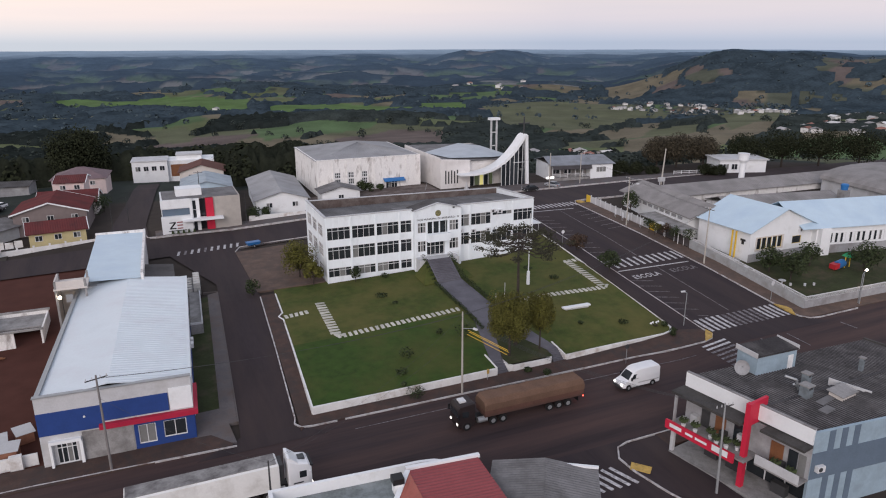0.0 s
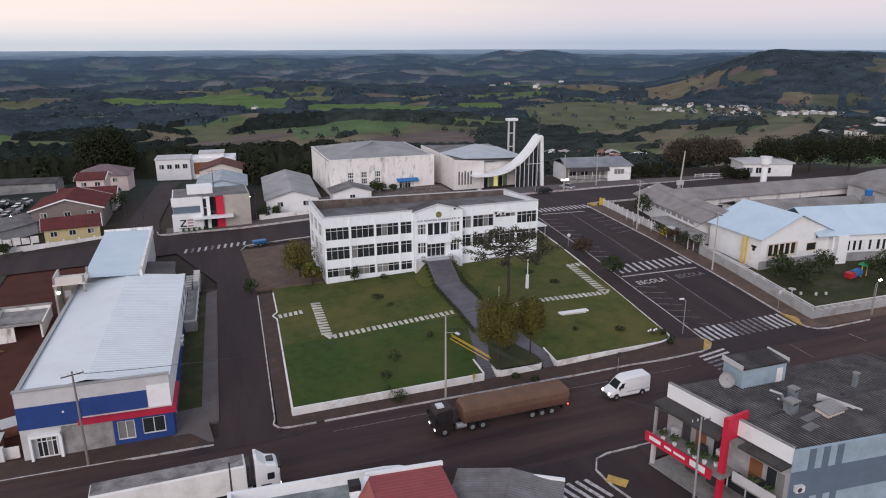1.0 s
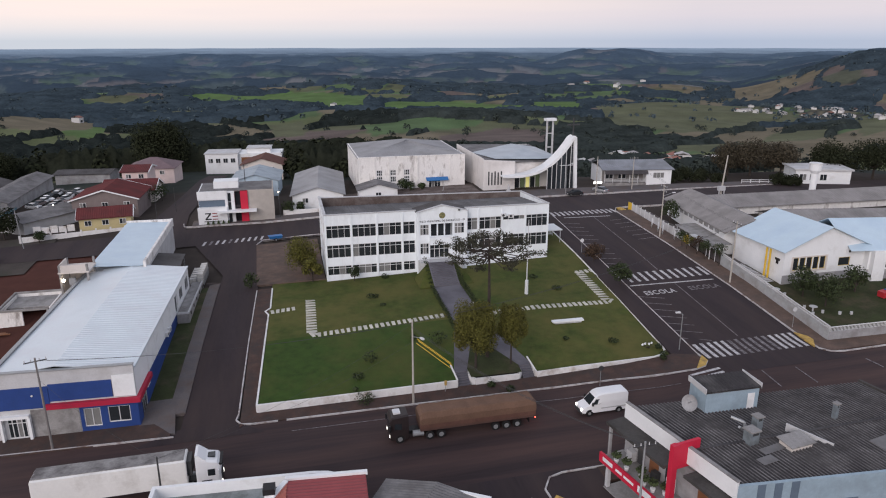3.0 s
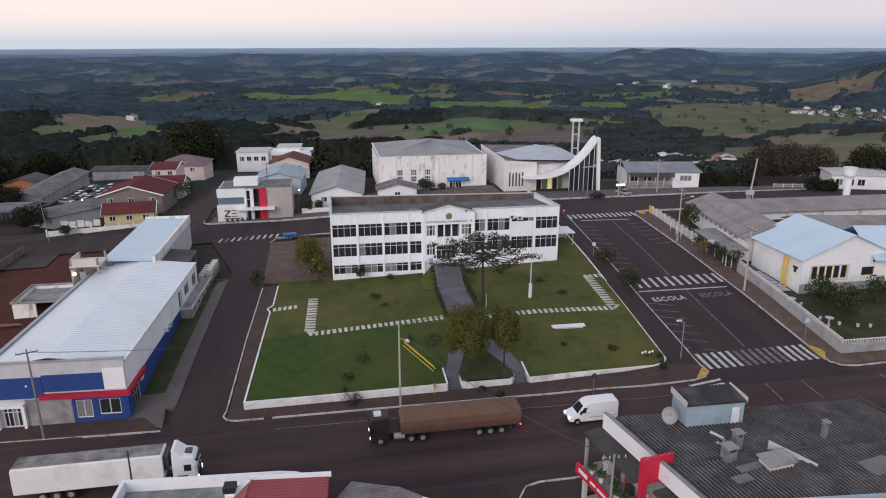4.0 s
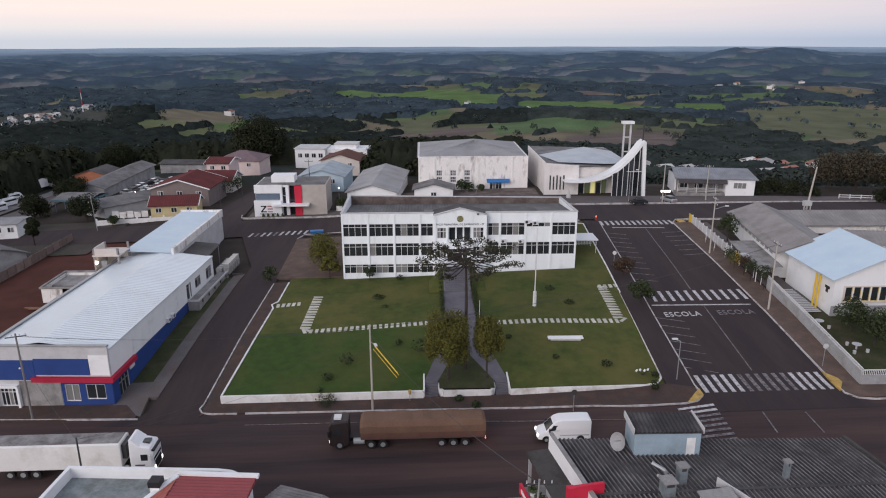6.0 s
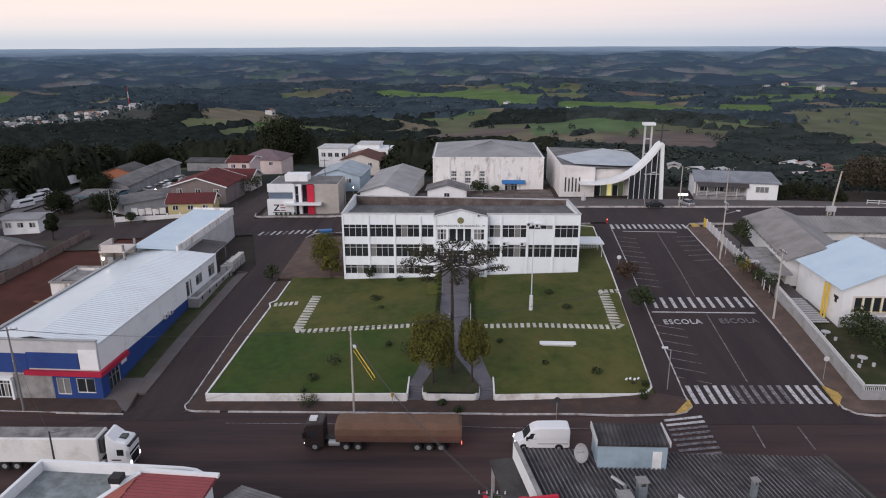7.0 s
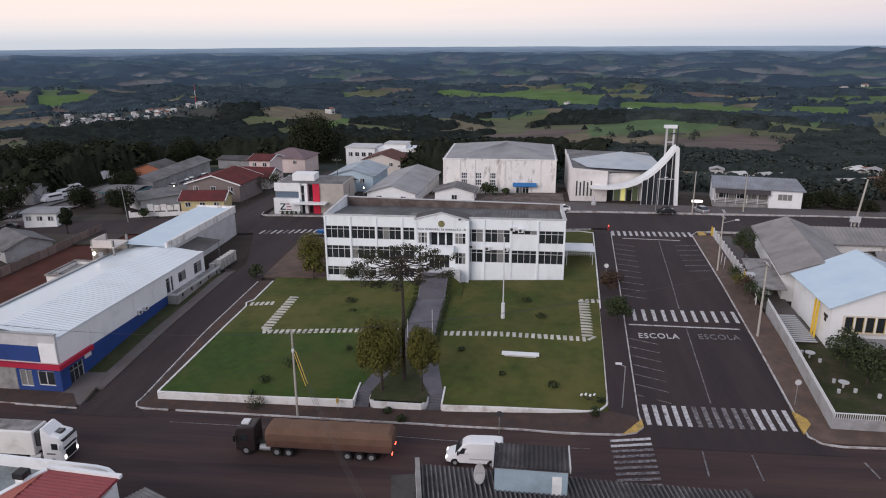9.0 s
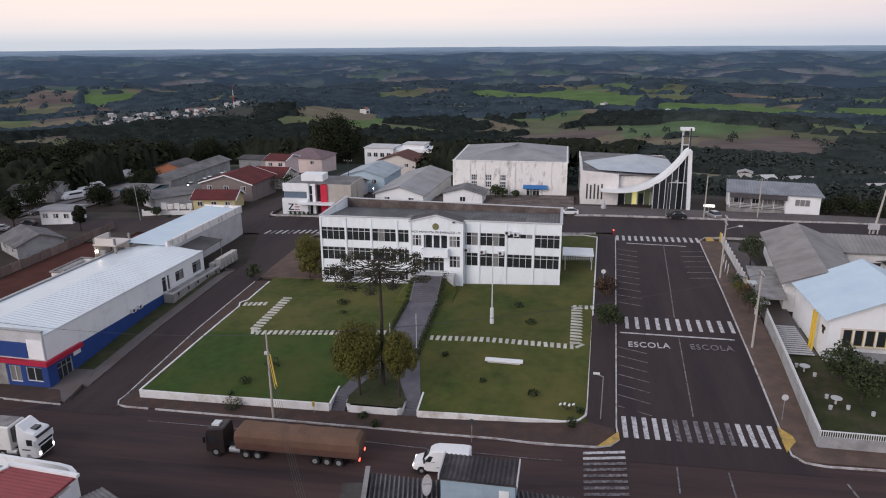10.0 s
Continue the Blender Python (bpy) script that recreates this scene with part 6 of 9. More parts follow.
roof_vent(56.0, 42.6, 0.95, 1.35, "square weathered grey-blue roof vent with a cap")
roof_vent(57.6, 44.0, 0.68, 1.7, "narrow weathered grey-blue roof vent with a cap")
roof_vent(66.4, 44.4, 0.4, 1.6, "slim grey chimney with a small cap")
du = thing("roof_duct", "bent galvanised ducts on the supermarket roof", "duct", 56.6, 43.9, -2.3 + ZR)
part("duct", Geo().tube((0, 0, 0), (-0.3, 0.2, 1.2), 0.14, n=8).tube((-0.3, 0.2, 1.2), (-1.2, 0.9, 1.5), 0.14, n=8).tube((0.2, 0.3, 0.2), (-1.0, -0.1, 1.0), 0.12, n=8), STEEL, du)
sk = thing("skylight_box", "low concrete box with a grey lid on the roof", "skylight", 59.6, 41.3, -2.3 + ZR, 8)
part("curb", Geo().box(-1.2, -0.7, -0.1, 1.2, 0.7, 0.5), CREAM, sk)
part("lid", Geo().slab((-1.4, -0.9, 0.6), (1.4, -0.9, 0.6), (1.4, 0.9, 0.8), (-1.4, 0.9, 0.8), 0.1), CONCRETE, sk)
for x, y, w, d in ((55.6, 39.8, 1.7, 0.9), (57.2, 41.2, 2.6, 0.8), (68.0, 39.6, 3.0, 2.0)):
    p_ = thing("roof_patch", "pale new roofing sheet on the dark roof", "roof sheet", x, y, -2.3 + ZR + 0.16, 12)
    part("sheet", Geo().slab((-w / 2, -d / 2, 0.02), (w / 2, -d / 2, 0.02), (w / 2, d / 2, 0.06), (-w / 2, d / 2, 0.06), 0.03), ROOF_FCL, p_)
up = thing("roof_upstand", "thin pale upstand wall across the roof", "wall", 61.6, 42.0, -2.3 + ZR, -50)
part("upstand", Geo().hexa([(-2.0, -0.06, -0.2), (2.0, -0.06, -0.2), (2.0, 0.06, -0.2), (-2.0, 0.06, -0.2)], [(-2.0, -0.06, 0.9), (2.0, -0.06, 0.25), (2.0, 0.06, 0.25), (-2.0, 0.06, 0.9)]), GREY_L, up)

# paved island at the supermarket corner
strip("pavement", [(41.5, 44.0), (40.6, 48.5), (40.5, 51.3), (41.6, 52.9)], [(47.5, 40), (47, 46), (46.8, 51), (47.5, 53.2)], 0.10, ASPHALT_B, "dark paved corner forecourt", "pavement", thick=0.3)
strip("pavement", [(46.8, 51.0), (330, 49)], [(46.8, 53.4), (330, 52)], 0.10, PAVE_RED, "dusty pavement beside the supermarket", "pavement", thick=0.3)
kerb([(42.5, 41), (41.3, 44.5), (40.4, 48.6), (40.3, 51.2), (41.4, 52.9), (43.0, 53.4), (80, 53.3)])

# ---- houses south of the main street ----
wp = thing("parapet_house", "white building with a rounded parapet round a grey flat roof", "building", 3.9, 53.3, -2.9, -3.6)
pr = [(0, 0), (14.0, 0), (15.4, -0.2), (16.4, -0.75), (17.0, -1.7), (17.15, -2.9), (17.15, -16), (0, -16)]
inner = [(0.35, -0.35), (13.9, -0.35), (15.2, -0.52), (16.05, -1.0), (16.6, -1.85), (16.7, -3.0), (16.7, -15.6), (0.35, -15.6)]
part("wall", Geo().prism(pr[::-1], -0.5, 4.1), WHITE, wp)
g = Geo()
for k in range(len(pr)):
    q = (k + 1) % len(pr)
    g.hexa([(*pr[k], 4.1), (*inner[k], 4.1), (*inner[q], 4.1), (*pr[q], 4.1)], [(*pr[k], 5.3), (*inner[k], 5.3), (*inner[q], 5.3), (*pr[q], 5.3)])
part("parapet", g, WHITE, wp, "white rounded parapet")
part("roof", Geo().prism(inner[::-1], 4.1, 4.25), mat("wet_grey_deck", (0.16, 0.18, 0.18), 0.5, 0.4, 0.4, stain=(0.3, 0.33, 0.34), stain_at=0.58, stain_scale=0.5), wp, "stained grey flat roof")
part("fascia", Geo().box(17.15, -4.6, 2.2, 17.22, -3.0, 4.0), YELLOW_P, wp, "yellow fascia strip")
rr = thing("red_roof_house", "house with a red ribbed metal roof and white verge", "house", 22.2, 48.9, -2.7, -3.0)
part("wall", Geo().box(-7.0, -16, -0.5, -0.2, -0.3, 5.7), WHITE, rr)
g = Geo().slab((-7.6, -15, 6.55), (0.15, -15, 6.4), (0.15, 0.1, 6.4), (-6.6, 0.1, 6.55), 0.12)
g.waves((0.1, -15, 6.48), (0.1, 0.0, 6.48), (-6.6, 0.0, 6.63), (-6.6, -15, 6.63), 0.42, 0.035)
part("roof", g, mat("red_metal_roof", (0.26, 0.06, 0.065), 0.55, 0.12, 0.6), rr, "red ribbed metal roof")
part("roof", Geo().slab((-12.5, -9.5, 5.0), (-6.6, -0.5, 6.6), (-6.6, -15, 6.6), (-12.5, -15, 5.0), 0.1).waves((-12.5, -15, 5.1), (-12.5, -9.5, 5.1), (-6.6, -0.5, 6.7), (-6.6, -15, 6.7), 0.4, 0.035), mat("light_red_metal_roof", (0.36, 0.11, 0.085), 0.55, 0.12, 0.6), rr, "paler red roof slope")
part("verge", Geo().slab((-6.75, -0.05, 6.85), (0.3, -0.05, 6.7), (0.3, 0.35, 6.7), (-6.75, 0.35, 6.85), 0.3).slab((-12.9, -9.3, 5.2), (-6.9, -0.1, 6.8), (-6.5, -0.3, 6.8), (-12.5, -9.6, 5.2), 0.25), WHITE, rr, "white verge board")
part("chimney", Geo().box(-8.4, -1.9, 5.8, -7.6, -1.1, 6.75), WHITE, rr)
part("chimney_cap", Geo().box(-8.5, -2.0, 6.75, -7.5, -1.0, 7.3), BLACK, rr, "black chimney cap")
gr = thing("grey_roof_shed", "low shed with a light grey corrugated roof", "shed", 28.7, 46.6, -2.6, -32)
part("wall", Geo().box(-5.0, -9, -0.4, 4.0, -0.2, 5.0), GREY_L, gr)
gable(gr, -5.0, 4.0, -9, -0.2, 5.0, 5.7, 0.4, ROOF_FCL, "y", 0.35, 0.04)
part("verge", Geo().box(0.2, -0.1, 5.3, 4.4, 0.2, 5.5), WHITE, gr)

# ---- school ----
sc = thing("school_blue_wing", "white school building with a pale blue metal gable roof", "school", 96.2, 88.6, 2.0, 0)
part("wall", Geo().box(0, 0.3, -0.8, 16.0, 13, 5.3), WHITE, sc)
sh = [(1.7 + 1.3 * k, 2.82 + 1.3 * k, 1.7, 3.9) for k in range(5)] + [(10.6, 12.9, 1.9, 3.4)]
g = Geo()
wall_y(g, 0, 16.0, 0, 0.3, -0.8, 5.4, sh)
g.hexa([(0, 0, 5.4), (16.0, 0, 5.4), (16.0, .3, 5.4), (0, .3, 5.4)], [(7.95, 0, 8.85), (8.05, 0, 8.85), (8.05, .3, 8.85), (7.95, .3, 8.85)])
part("gable_wall", g, WHITE, sc)
for h in sh:
    window_y(sc, *h, 0.0, 1, (), 0.0, frame_mat=mat("gold_window_frame", (0.55, 0.42, 0.16), 0.6))
part("window_surround", Geo().box(1.4, -0.1, 1.45, 8.3, 0.0, 1.7).box(1.4, -0.1, 3.9, 8.3, 0.0, 4.1).box(1.4, -0.1, 1.7, 1.7, 0, 3.9).box(8.02, -0.1, 1.7, 8.3, 0, 3.9), CREAM, sc)
part("plinth", Geo().box(-0.05, -0.06, -0.8, 16.0, 0.0, 1.0), GREY_W, sc, "grey painted wall base")
gable(sc, 0, 16.0, 0, 13, 5.4, 8.9, 0.7, ROOF_BL, "y")
part("yellow_post", Geo().box(-0.75, 2.6, -0.8, -0.52, 2.83, 4.9), YELLOW_P, sc, "yellow porch post")
part("yellow_post", Geo().box(-0.75, 3.5, -0.8, -0.52, 3.73, 4.9), YELLOW_P, sc, "yellow porch post")
part("mural", Geo().box(-0.03, 1.0, 3.2, 0.0, 2.2, 3.6).box(-0.03, 1.3, 2.6, 0.0, 1.9, 3.2), BLACK, sc, "dark painted wall motif")
aircon(sc, 12.3, 0, 4.2)
sc2 = thing("school_east_wing", "long white school wing with a blue metal roof and big windows", "school", 111.6, 87.4, 2.0, -10)
part("wall", Geo().box(0, 0, -0.8, 44, 14, 4.6), WHITE, sc2)
for k in range(6):
    window_y(sc2, 3.0 + 4.4 * k, 6.6 + 4.4 * k, 1.6, 3.6, -0.12, 3, (), 0.1)
part("plinth", Geo().box(-0.05, -0.08, -0.8, 44, 0.0, 1.3), GREY_W, sc2, "grey painted wall base")
gable(sc2, -3, 44, 0, 14, 5.0, 8.4, 0.6, ROOF_BL, "x")
part("porch_gable", Geo().box(0.3, -1.0, -0.8, 2.4, 0.2, 4.8), WHITE, sc2)
sg = thing("school_grey_wing", "long white school wing with a grey corrugated roof", "school", 95.4, 103.8, 2.4, -8.3)
part("wall", Geo().box(0, 0, -0.8, 9.8, 26, 4.4), WHITE, sg)
for k in range(10):
    part("vent_block", Geo().box(-0.04, 2.0 + 2.3 * k, 3.2, 0.0, 3.6 + 2.3 * k, 3.8), GREY_W, sg, "dark high window strip")
part("roof", Geo().slab((-0.9, -2, 4.4), (4.8, -2, 6.7), (4.8, 26.4, 6.7), (-0.9, 26.9, 4.4), 0.1).waves((-0.9, 26.7, 4.5), (-0.9, -1.9, 4.5), (4.8, -1.9, 6.8), (4.8, 26.2, 6.8), 0.6, 0.04), ROOF_SC, sg, "grey corrugated roof slope")
part("roof", Geo().slab((4.8, -2, 6.7), (10.6, -2, 4.4), (10.6, 26.9, 4.4), (4.8, 26.4, 6.7), 0.1), ROOF_SC, sg, "grey corrugated roof slope")
part("gable_wall", Geo().hexa([(0, 25.8, 4.4), (9.8, 25.8, 4.4), (9.8, 26, 4.4), (0, 26, 4.4)], [(4.75, 25.8, 6.6), (4.85, 25.8, 6.6), (4.85, 26, 6.6), (4.75, 26, 6.6)]), WHITE, sg)
part("canopy", Geo().slab((-4.2, -3.4, 2.5), (0, -3.4, 2.7), (0, 12.0, 2.7), (-4.2, 12.0, 2.5), 0.12), CONCRETE, sg, "flat grey canopy over the yard")
for y in (-3.0, 2, 7, 11.5):
    part("post", Geo().tube((-3.9, y, -0.8), (-3.9, y, 2.4), 0.08, n=8), FRAME, sg)
sl = thing("school_rear_wing", "very long low school wing with a grey corrugated roof", "school", 106.0, 126.5, 1.3, -1.5)
part("wall", Geo().box(0, 0, -0.8, 62, 10, 3.8), WHITE_OLD, sl)
gable(sl, 0, 62, 0, 10, 3.8, 5.4, 0.6, ROOF_SC, "x", 0.7, 0.04)
sm = thing("school_middle_wing", "low school wing with a grey roof round a courtyard", "school", 112.0, 108.5, 2.4, -10)
part("wall", Geo().box(0, 0, -0.8, 28, 10, 3.6), WHITE_OLD, sm)
gable(sm, 0, 28, 0, 10, 3.4, 5.0, 0.6, ROOF_SC, "x", 0.7, 0.04)
gy = thing("sports_hall", "sports hall with a large curved grey metal roof", "sports hall", 152.0, 101.0, 2.0, -10)
part("wall", Geo().box(0, 0, -1, 30, 22, 5.0), GREY_L, gy)
g = Geo()
for k in range(15):
    x, z = 15 - 15.6 * math.cos(math.pi * k / 14), 4.8 + 3.4 * math.sin(math.pi * k / 14)
    g.v += [(x, -0.5, z), (x, 22.5, z), (x, 22.5, z - 0.15), (x, -0.5, z - 0.15)]
for k in range(14):
    for j in range(4):
        g.f.append((4 * k + j, 4 * k + 4 + j, 4 * k + 4 + (j + 1) % 4, 4 * k + (j + 1) % 4))
part("roof", g, ROOF_SC, gy, "curved grey metal roof")
wt = thing("water_tank", "blue plastic water tank on a small stand", "water tank", 139.5, 104.0, 8.6)
part("tank", Geo().tube((0, 0, 0), (0, 0, 1.2), 0.7, 0.85, 14), PLASTIC_B, wt)
part("lid", Geo().tube((0, 0, 1.2), (0, 0, 1.4), 0.88, 0.6, 14), PLASTIC_B, wt)
part("stand", Geo().box(-0.9, -0.9, -4.6, 0.9, 0.9, 0.0), CONCRETE, wt)

# school boundary wall
def school_wall(pts, h, label, rail=0.45, mat_=GREY_L):
    for (x0, y0), (x1, y1) in zip(pts, pts[1:]):
        w = thing("boundary_wall", label, "wall", x0, y0, G(x0, y0), math.degrees(math.atan2(y1 - y0, x1 - x0)), kind="structure")
        L = math.dist((x0, y0), (x1, y1))
        dz = G(x1, y1) - G(x0, y0)
        part("masonry", Geo().hexa([(0, -.1, -.5), (L, -.1, dz - .5), (L, .1, dz - .5), (0, .1, -.5)], [(0, -.1, h), (L, -.1, dz + h), (L, .1, dz + h), (0, .1, h)]), mat_, w)
        if rail:
            part("top_rail", Geo().hexa([(0, -.05, h + rail - .1), (L, -.05, dz + h + rail - .1), (L, .05, dz + h + rail - .1), (0, .05, h + rail - .1)], [(0, -.05, h + rail), (L, -.05, dz + h + rail), (L, .05, dz + h + rail), (0, .05, h + rail)]), FRAME, w, "white top rail")
            bars = Geo()
            n = int(L / 0.22)
            for k in range(n):
                x = L * (k + 0.5) / n
                z = dz * (k + 0.5) / n
                bars.box(x - 0.03, -0.03, z + h, x + 0.03, 0.03, z + h + rail - 0.1)
            tagged(part("bars", bars, FRAME, w, "white railing bars"), kind="stuff")


school_wall([(90.2, 71.0), (91.0, 84), (91.9, 99)], 1.75, "light grey rendered boundary wall with a white railing", 0.45, mat("rendered_wall", (0.40, 0.41, 0.42), 0.85, 0.15, 0.6, stain=(0.3, 0.29, 0.28), stain_at=0.56, stain_scale=0.4))
school_wall([(90.2, 71.0), (125, 69.4), (175, 66.5)], 1.35, "grey rendered boundary wall with a white railing", 0.7, GREY_W)
strip("school_yard", [(91.0, 72), (91.9, 98)], [(170, 68), (170, 96)], 0.02, GRASS_DK, "dark worn grass of the school garden", "lawn")
strip("school_yard", [(91.8, 90), (92.4, 134)], [(96, 90), (96, 134)], 0.05, PAVE, "grey paved school yard", "yard")
pvt = thing("tiled_forecourt", "pale tiled forecourt with a chequered pattern", "paving", 91.9, 89.5, G(93, 93) + 0.08)
tile = Geo().box(0, 0, 0, 0.42, 0.42, 0.05)
tm = None
for i in range(8):
    for j in range(14):
        t_ = new("tile", tm.data if tm else None) if tm else part("tile", tile, GREY_L, pvt)
        tm = tm or t_
        t_.parent = pvt
        t_.matrix_local = pose(0.45 * i, 0.62 * j, 0.03 * j)
fn = thing("school_fence", "white and yellow panel fence along the school street", "fence", 0, 0, 0)
for k in range(13):
    y = 109.5 + 2.0 * k
    x = east_right(y) + 3.9
    z = G(x, y)
    part("panel", Geo().hexa([(x - .05, y, z - .3), (x + .05, y, z - .3), (x + .1, y + 1.9, z - .3), (x, y + 1.9, z - .3)], [(x - .05, y, z + 1.6), (x + .05, y, z + 1.6), (x + .1, y + 1.9, z + 1.6), (x, y + 1.9, z + 1.6)]), YELLOW_P if k in (0, 12) else GREY_L, fn, "yellow fence panel" if k in (0, 12) else "")
    part("post", Geo().box(x - 0.1, y - 0.1, z - 0.3, x + 0.1, y + 0.05, z + 1.8), FRAME, fn)
ga = thing("entrance_shelter", "low white entrance shelter with a flat roof and thin posts", "shelter", 91.3, 100.0, G(91, 102))
part("roof", Geo().slab((0, 0, 2.3), (1.3, 0, 2.3), (1.3, 8.5, 2.8), (0, 8.5, 2.8), 0.12), GREY_L, ga)
for y in (0.2, 2.9, 5.6, 8.3):
    part("post", Geo().tube((0.15, y, -0.3), (0.15, y, 2.3 + 0.05 * y), 0.06, n=6), FRAME, ga)


# ---- houses along the lane west of the office ----
def house(name, label, x, y, w, d, h, rise, wall_m, roof_m, along="y", rz=0, over=0.6, zoff=0.0, wins=2, ribs=0.45):
    z = G(x + w / 2, y + d / 2) + zoff
    t = thing(name, label, "house", x, y, z, rz)
    part("wall", Geo().box(0, 0, -1.5, w, d, h), wall_m, t)
    gable(t, 0, w, 0, d, h, h + rise, over, roof_m, along, ribs, 0.035, gables=wall_m)
    if roof_m is ROOF_RED:
        e = over + 0.02
        if along == "x":
            for xx in (-e, w + e - 0.12):
                for ya, yb, za, zb_ in ((-over, d / 2, h - over * rise / (d / 2), h + rise), (d / 2, d + over, h + rise, h - over * rise / (d / 2))):
                    part("verge_board", Geo().slab((xx, ya, za + 0.16), (xx + 0.14, ya, za + 0.16), (xx + 0.14, yb, zb_ + 0.16), (xx, yb, zb_ + 0.16), 0.3), WHITE, t, "white verge board")
        else:
            for yy in (-e, d + e - 0.12):
                for xa, xb, za, zb_ in ((-over, w / 2, h - over * rise / (w / 2), h + rise), (w / 2, w + over, h + rise, h - over * rise / (w / 2))):
                    part("verge_board", Geo().slab((xa, yy, za + 0.16), (xb, yy, zb_ + 0.16), (xb, yy + 0.14, zb_ + 0.16), (xa, yy + 0.14, za + 0.16), 0.3), WHITE, t, "white verge board")
    for k in range(wins):
        a = w * (k + 0.5) / wins
        window_y(t, a - 0.7, a + 0.7, h - 1.9, h - 0.7, -0.14, 2, (), 0.3)
    return t


house("house", "single-storey house with grey-brown walls and a dark red roof", -32.0, 171.0, 14.6, 14.0, 4.9, 2.2, MAROON, ROOF_RED, "y", -2, wins=3)
house("house", "small yellow house with a dark red roof", -27.6, 158.4, 10.6, 6.6, 2.8, 1.5, YELLOW_W, ROOF_RED, "x", 7, wins=3)
house("house", "cream house with a dark red tiled roof", -29.6, 190.0, 13.0, 9.0, 3.6, 2.0, CREAM, ROOF_RED, "x", -4)
house("house", "two-storey pink house with a red roof", -26.2, 199.4, 6.6, 9, 7.0, 1.1, PINK, ROOF_RED, "x", -4)
house("house", "two-storey pink house with a purple-grey hipped roof", -29.6, 221.0, 14, 12, 5.2, 2.6, PINK, ROOF_PUR, "hip", -4)
house("house", "pale blue house with a white-edged metal roof", 3.6, 183.0, 12, 15, 4.6, 1.7, SKY_W, ROOF_GB, "y", -4)
house("house", "small pale house with a grey roof beside the office", 1.8, 172.0, 9, 9, 3.2, 1.4, GREY_L, ROOF_FCL, "x", -3, wins=1)
house("house", "white house with a dark brown tiled roof", 4.6, 217.0, 12.5, 11, 5.2, 2.0, CREAM, mat("brown_tile_roof", (0.12, 0.06, 0.05), 0.85, 0.2, 0.8), "y", -6)
house("house", "long white house with a large grey gabled roof", 18.8, 161.0, 12.0, 29, 3.2, 1.8, WHITE, ROOF_LG, "y", -4, wins=2)
house("house", "low white shed with a grey roof before the warehouse", 35.0, 163.5, 9.5, 6.0, 2.6, 1.3, WHITE, ROOF_FCL, "y", -2, wins=1)
fw = thing("white_block", "white flat-roofed two-storey building at the lane's end", "building", -9.0, 247.5, -2.0, -4)
part("wall", Geo().box(0, 0, -9, 11, 10, 4.5).box(11, 1.5, -9, 26, 12, 4.2), WHITE, fw)
part("upper_floor", Geo().box(14, 3, 4.2, 22, 10, 5.7), WHITE, fw)
part("roof", Geo().box(-0.3, -0.3, 4.5, 11.2, 10.2, 4.8).box(13.7, 2.7, 5.7, 22.3, 10.3, 6.0), GREY_L, fw)
for k in range(4):
    window_y(fw, 1.0 + 2.5 * k, 2.6 + 2.5 * k, 1.4, 3.0, -0.14, 2, (), 0.1)
part("garage_door", Geo().box(12.0, 1.42, -1, 17, 1.5, 3.0), WOOD, fw, "brown garage door")
# no real recess: a flat dark panel gives the shade of the opening
part("dark_opening_panel", Geo().box(17.6, 1.4, 0.4, 24.5, 1.5, 3.2), DARK, fw, "dark panel drawn for a shaded balcony opening")
part("railing", Geo().box(17.4, 0.9, 0.4, 25.0, 1.0, 1.3), FRAME, fw)
ww = thing("terrace_wall", "stepped white garden wall with panels by the yellow house", "wall", -37.5, 160.0, G(-35, 160), 4)
for k in range(5):
    part("panel", Geo().box(1.7 * k, 0, -1.2, 1.7 * k + 1.5, 0.2, 1.4 - 0.25 * (k % 2)), WHITE_W, ww)
bw = thing("boundary_wall", "long low white wall along the red soil lot", "wall", -38, 152.5, G(-30, 153), 12, kind="structure")
part("masonry", Geo().box(0, 0, -1.5, 24, 0.2, 0.9), WHITE_W, bw)
for k in range(9):
    part("pier", Geo().box(2.9 * k, -0.05, -1.5, 2.9 * k + 0.35, 0.25, 1.3), WHITE_W, bw)

# depot and yard further west
os_ = thing("open_shed", "open vehicle shed with a pale grey metal roof and teal edge", "shed", -56.8, 171.4, G(-52, 175), -4)
part("roof", Geo().slab((-0.5, -0.5, 3.0), (9.6, -0.5, 3.0), (9.6, 4.6, 3.75), (-0.5, 4.6, 3.75), 0.12).slab((-0.5, 4.6, 3.75), (9.6, 4.6, 3.75), (9.6, 8.4, 3.2), (-0.5, 8.4, 3.2), 0.12), ROOF_FCL, os_)
part("fascia", Geo().box(-0.5, -0.62, 2.55, 9.6, -0.5, 3.02).box(9.6, -0.6, 2.6, 9.72, 8.4, 3.1), mat("teal_sheet", (0.10, 0.19, 0.23), 0.6, 0.12), os_, "teal metal edge")
part("back_wall", Geo().box(0, 7.8, -1, 9.2, 8.0, 3.2), SLATE_W, os_)
for x_ in (0.1, 3.1, 6.1, 9.0):
    for y_ in (0.0, 4.0):
        part("post", Geo().box(x_, y_, -1, x_ + 0.2, y_ + 0.2, 3.0), SLATE_W, os_)
house("shed", "long low shed with a grey fibre-cement roof", -60.0, 189.0, 8, 38, 3.2, 1.3, GREY_W, ROOF_FCL, "y", 0, wins=0)
house("shed", "orange brick shed with a grey roof", -70.5, 211.0, 10.0, 10, 3.4, 1.6, mat("orange_render", (0.42, 0.17, 0.10), 0.85, 0.15), ROOF_FC, "y", -4, wins=0)
house("shed", "long grey-roofed yard building", -46.5, 166.0, 9, 14, 3.0, 1.2, GREY_L, ROOF_FCL, "y", -38, wins=1)
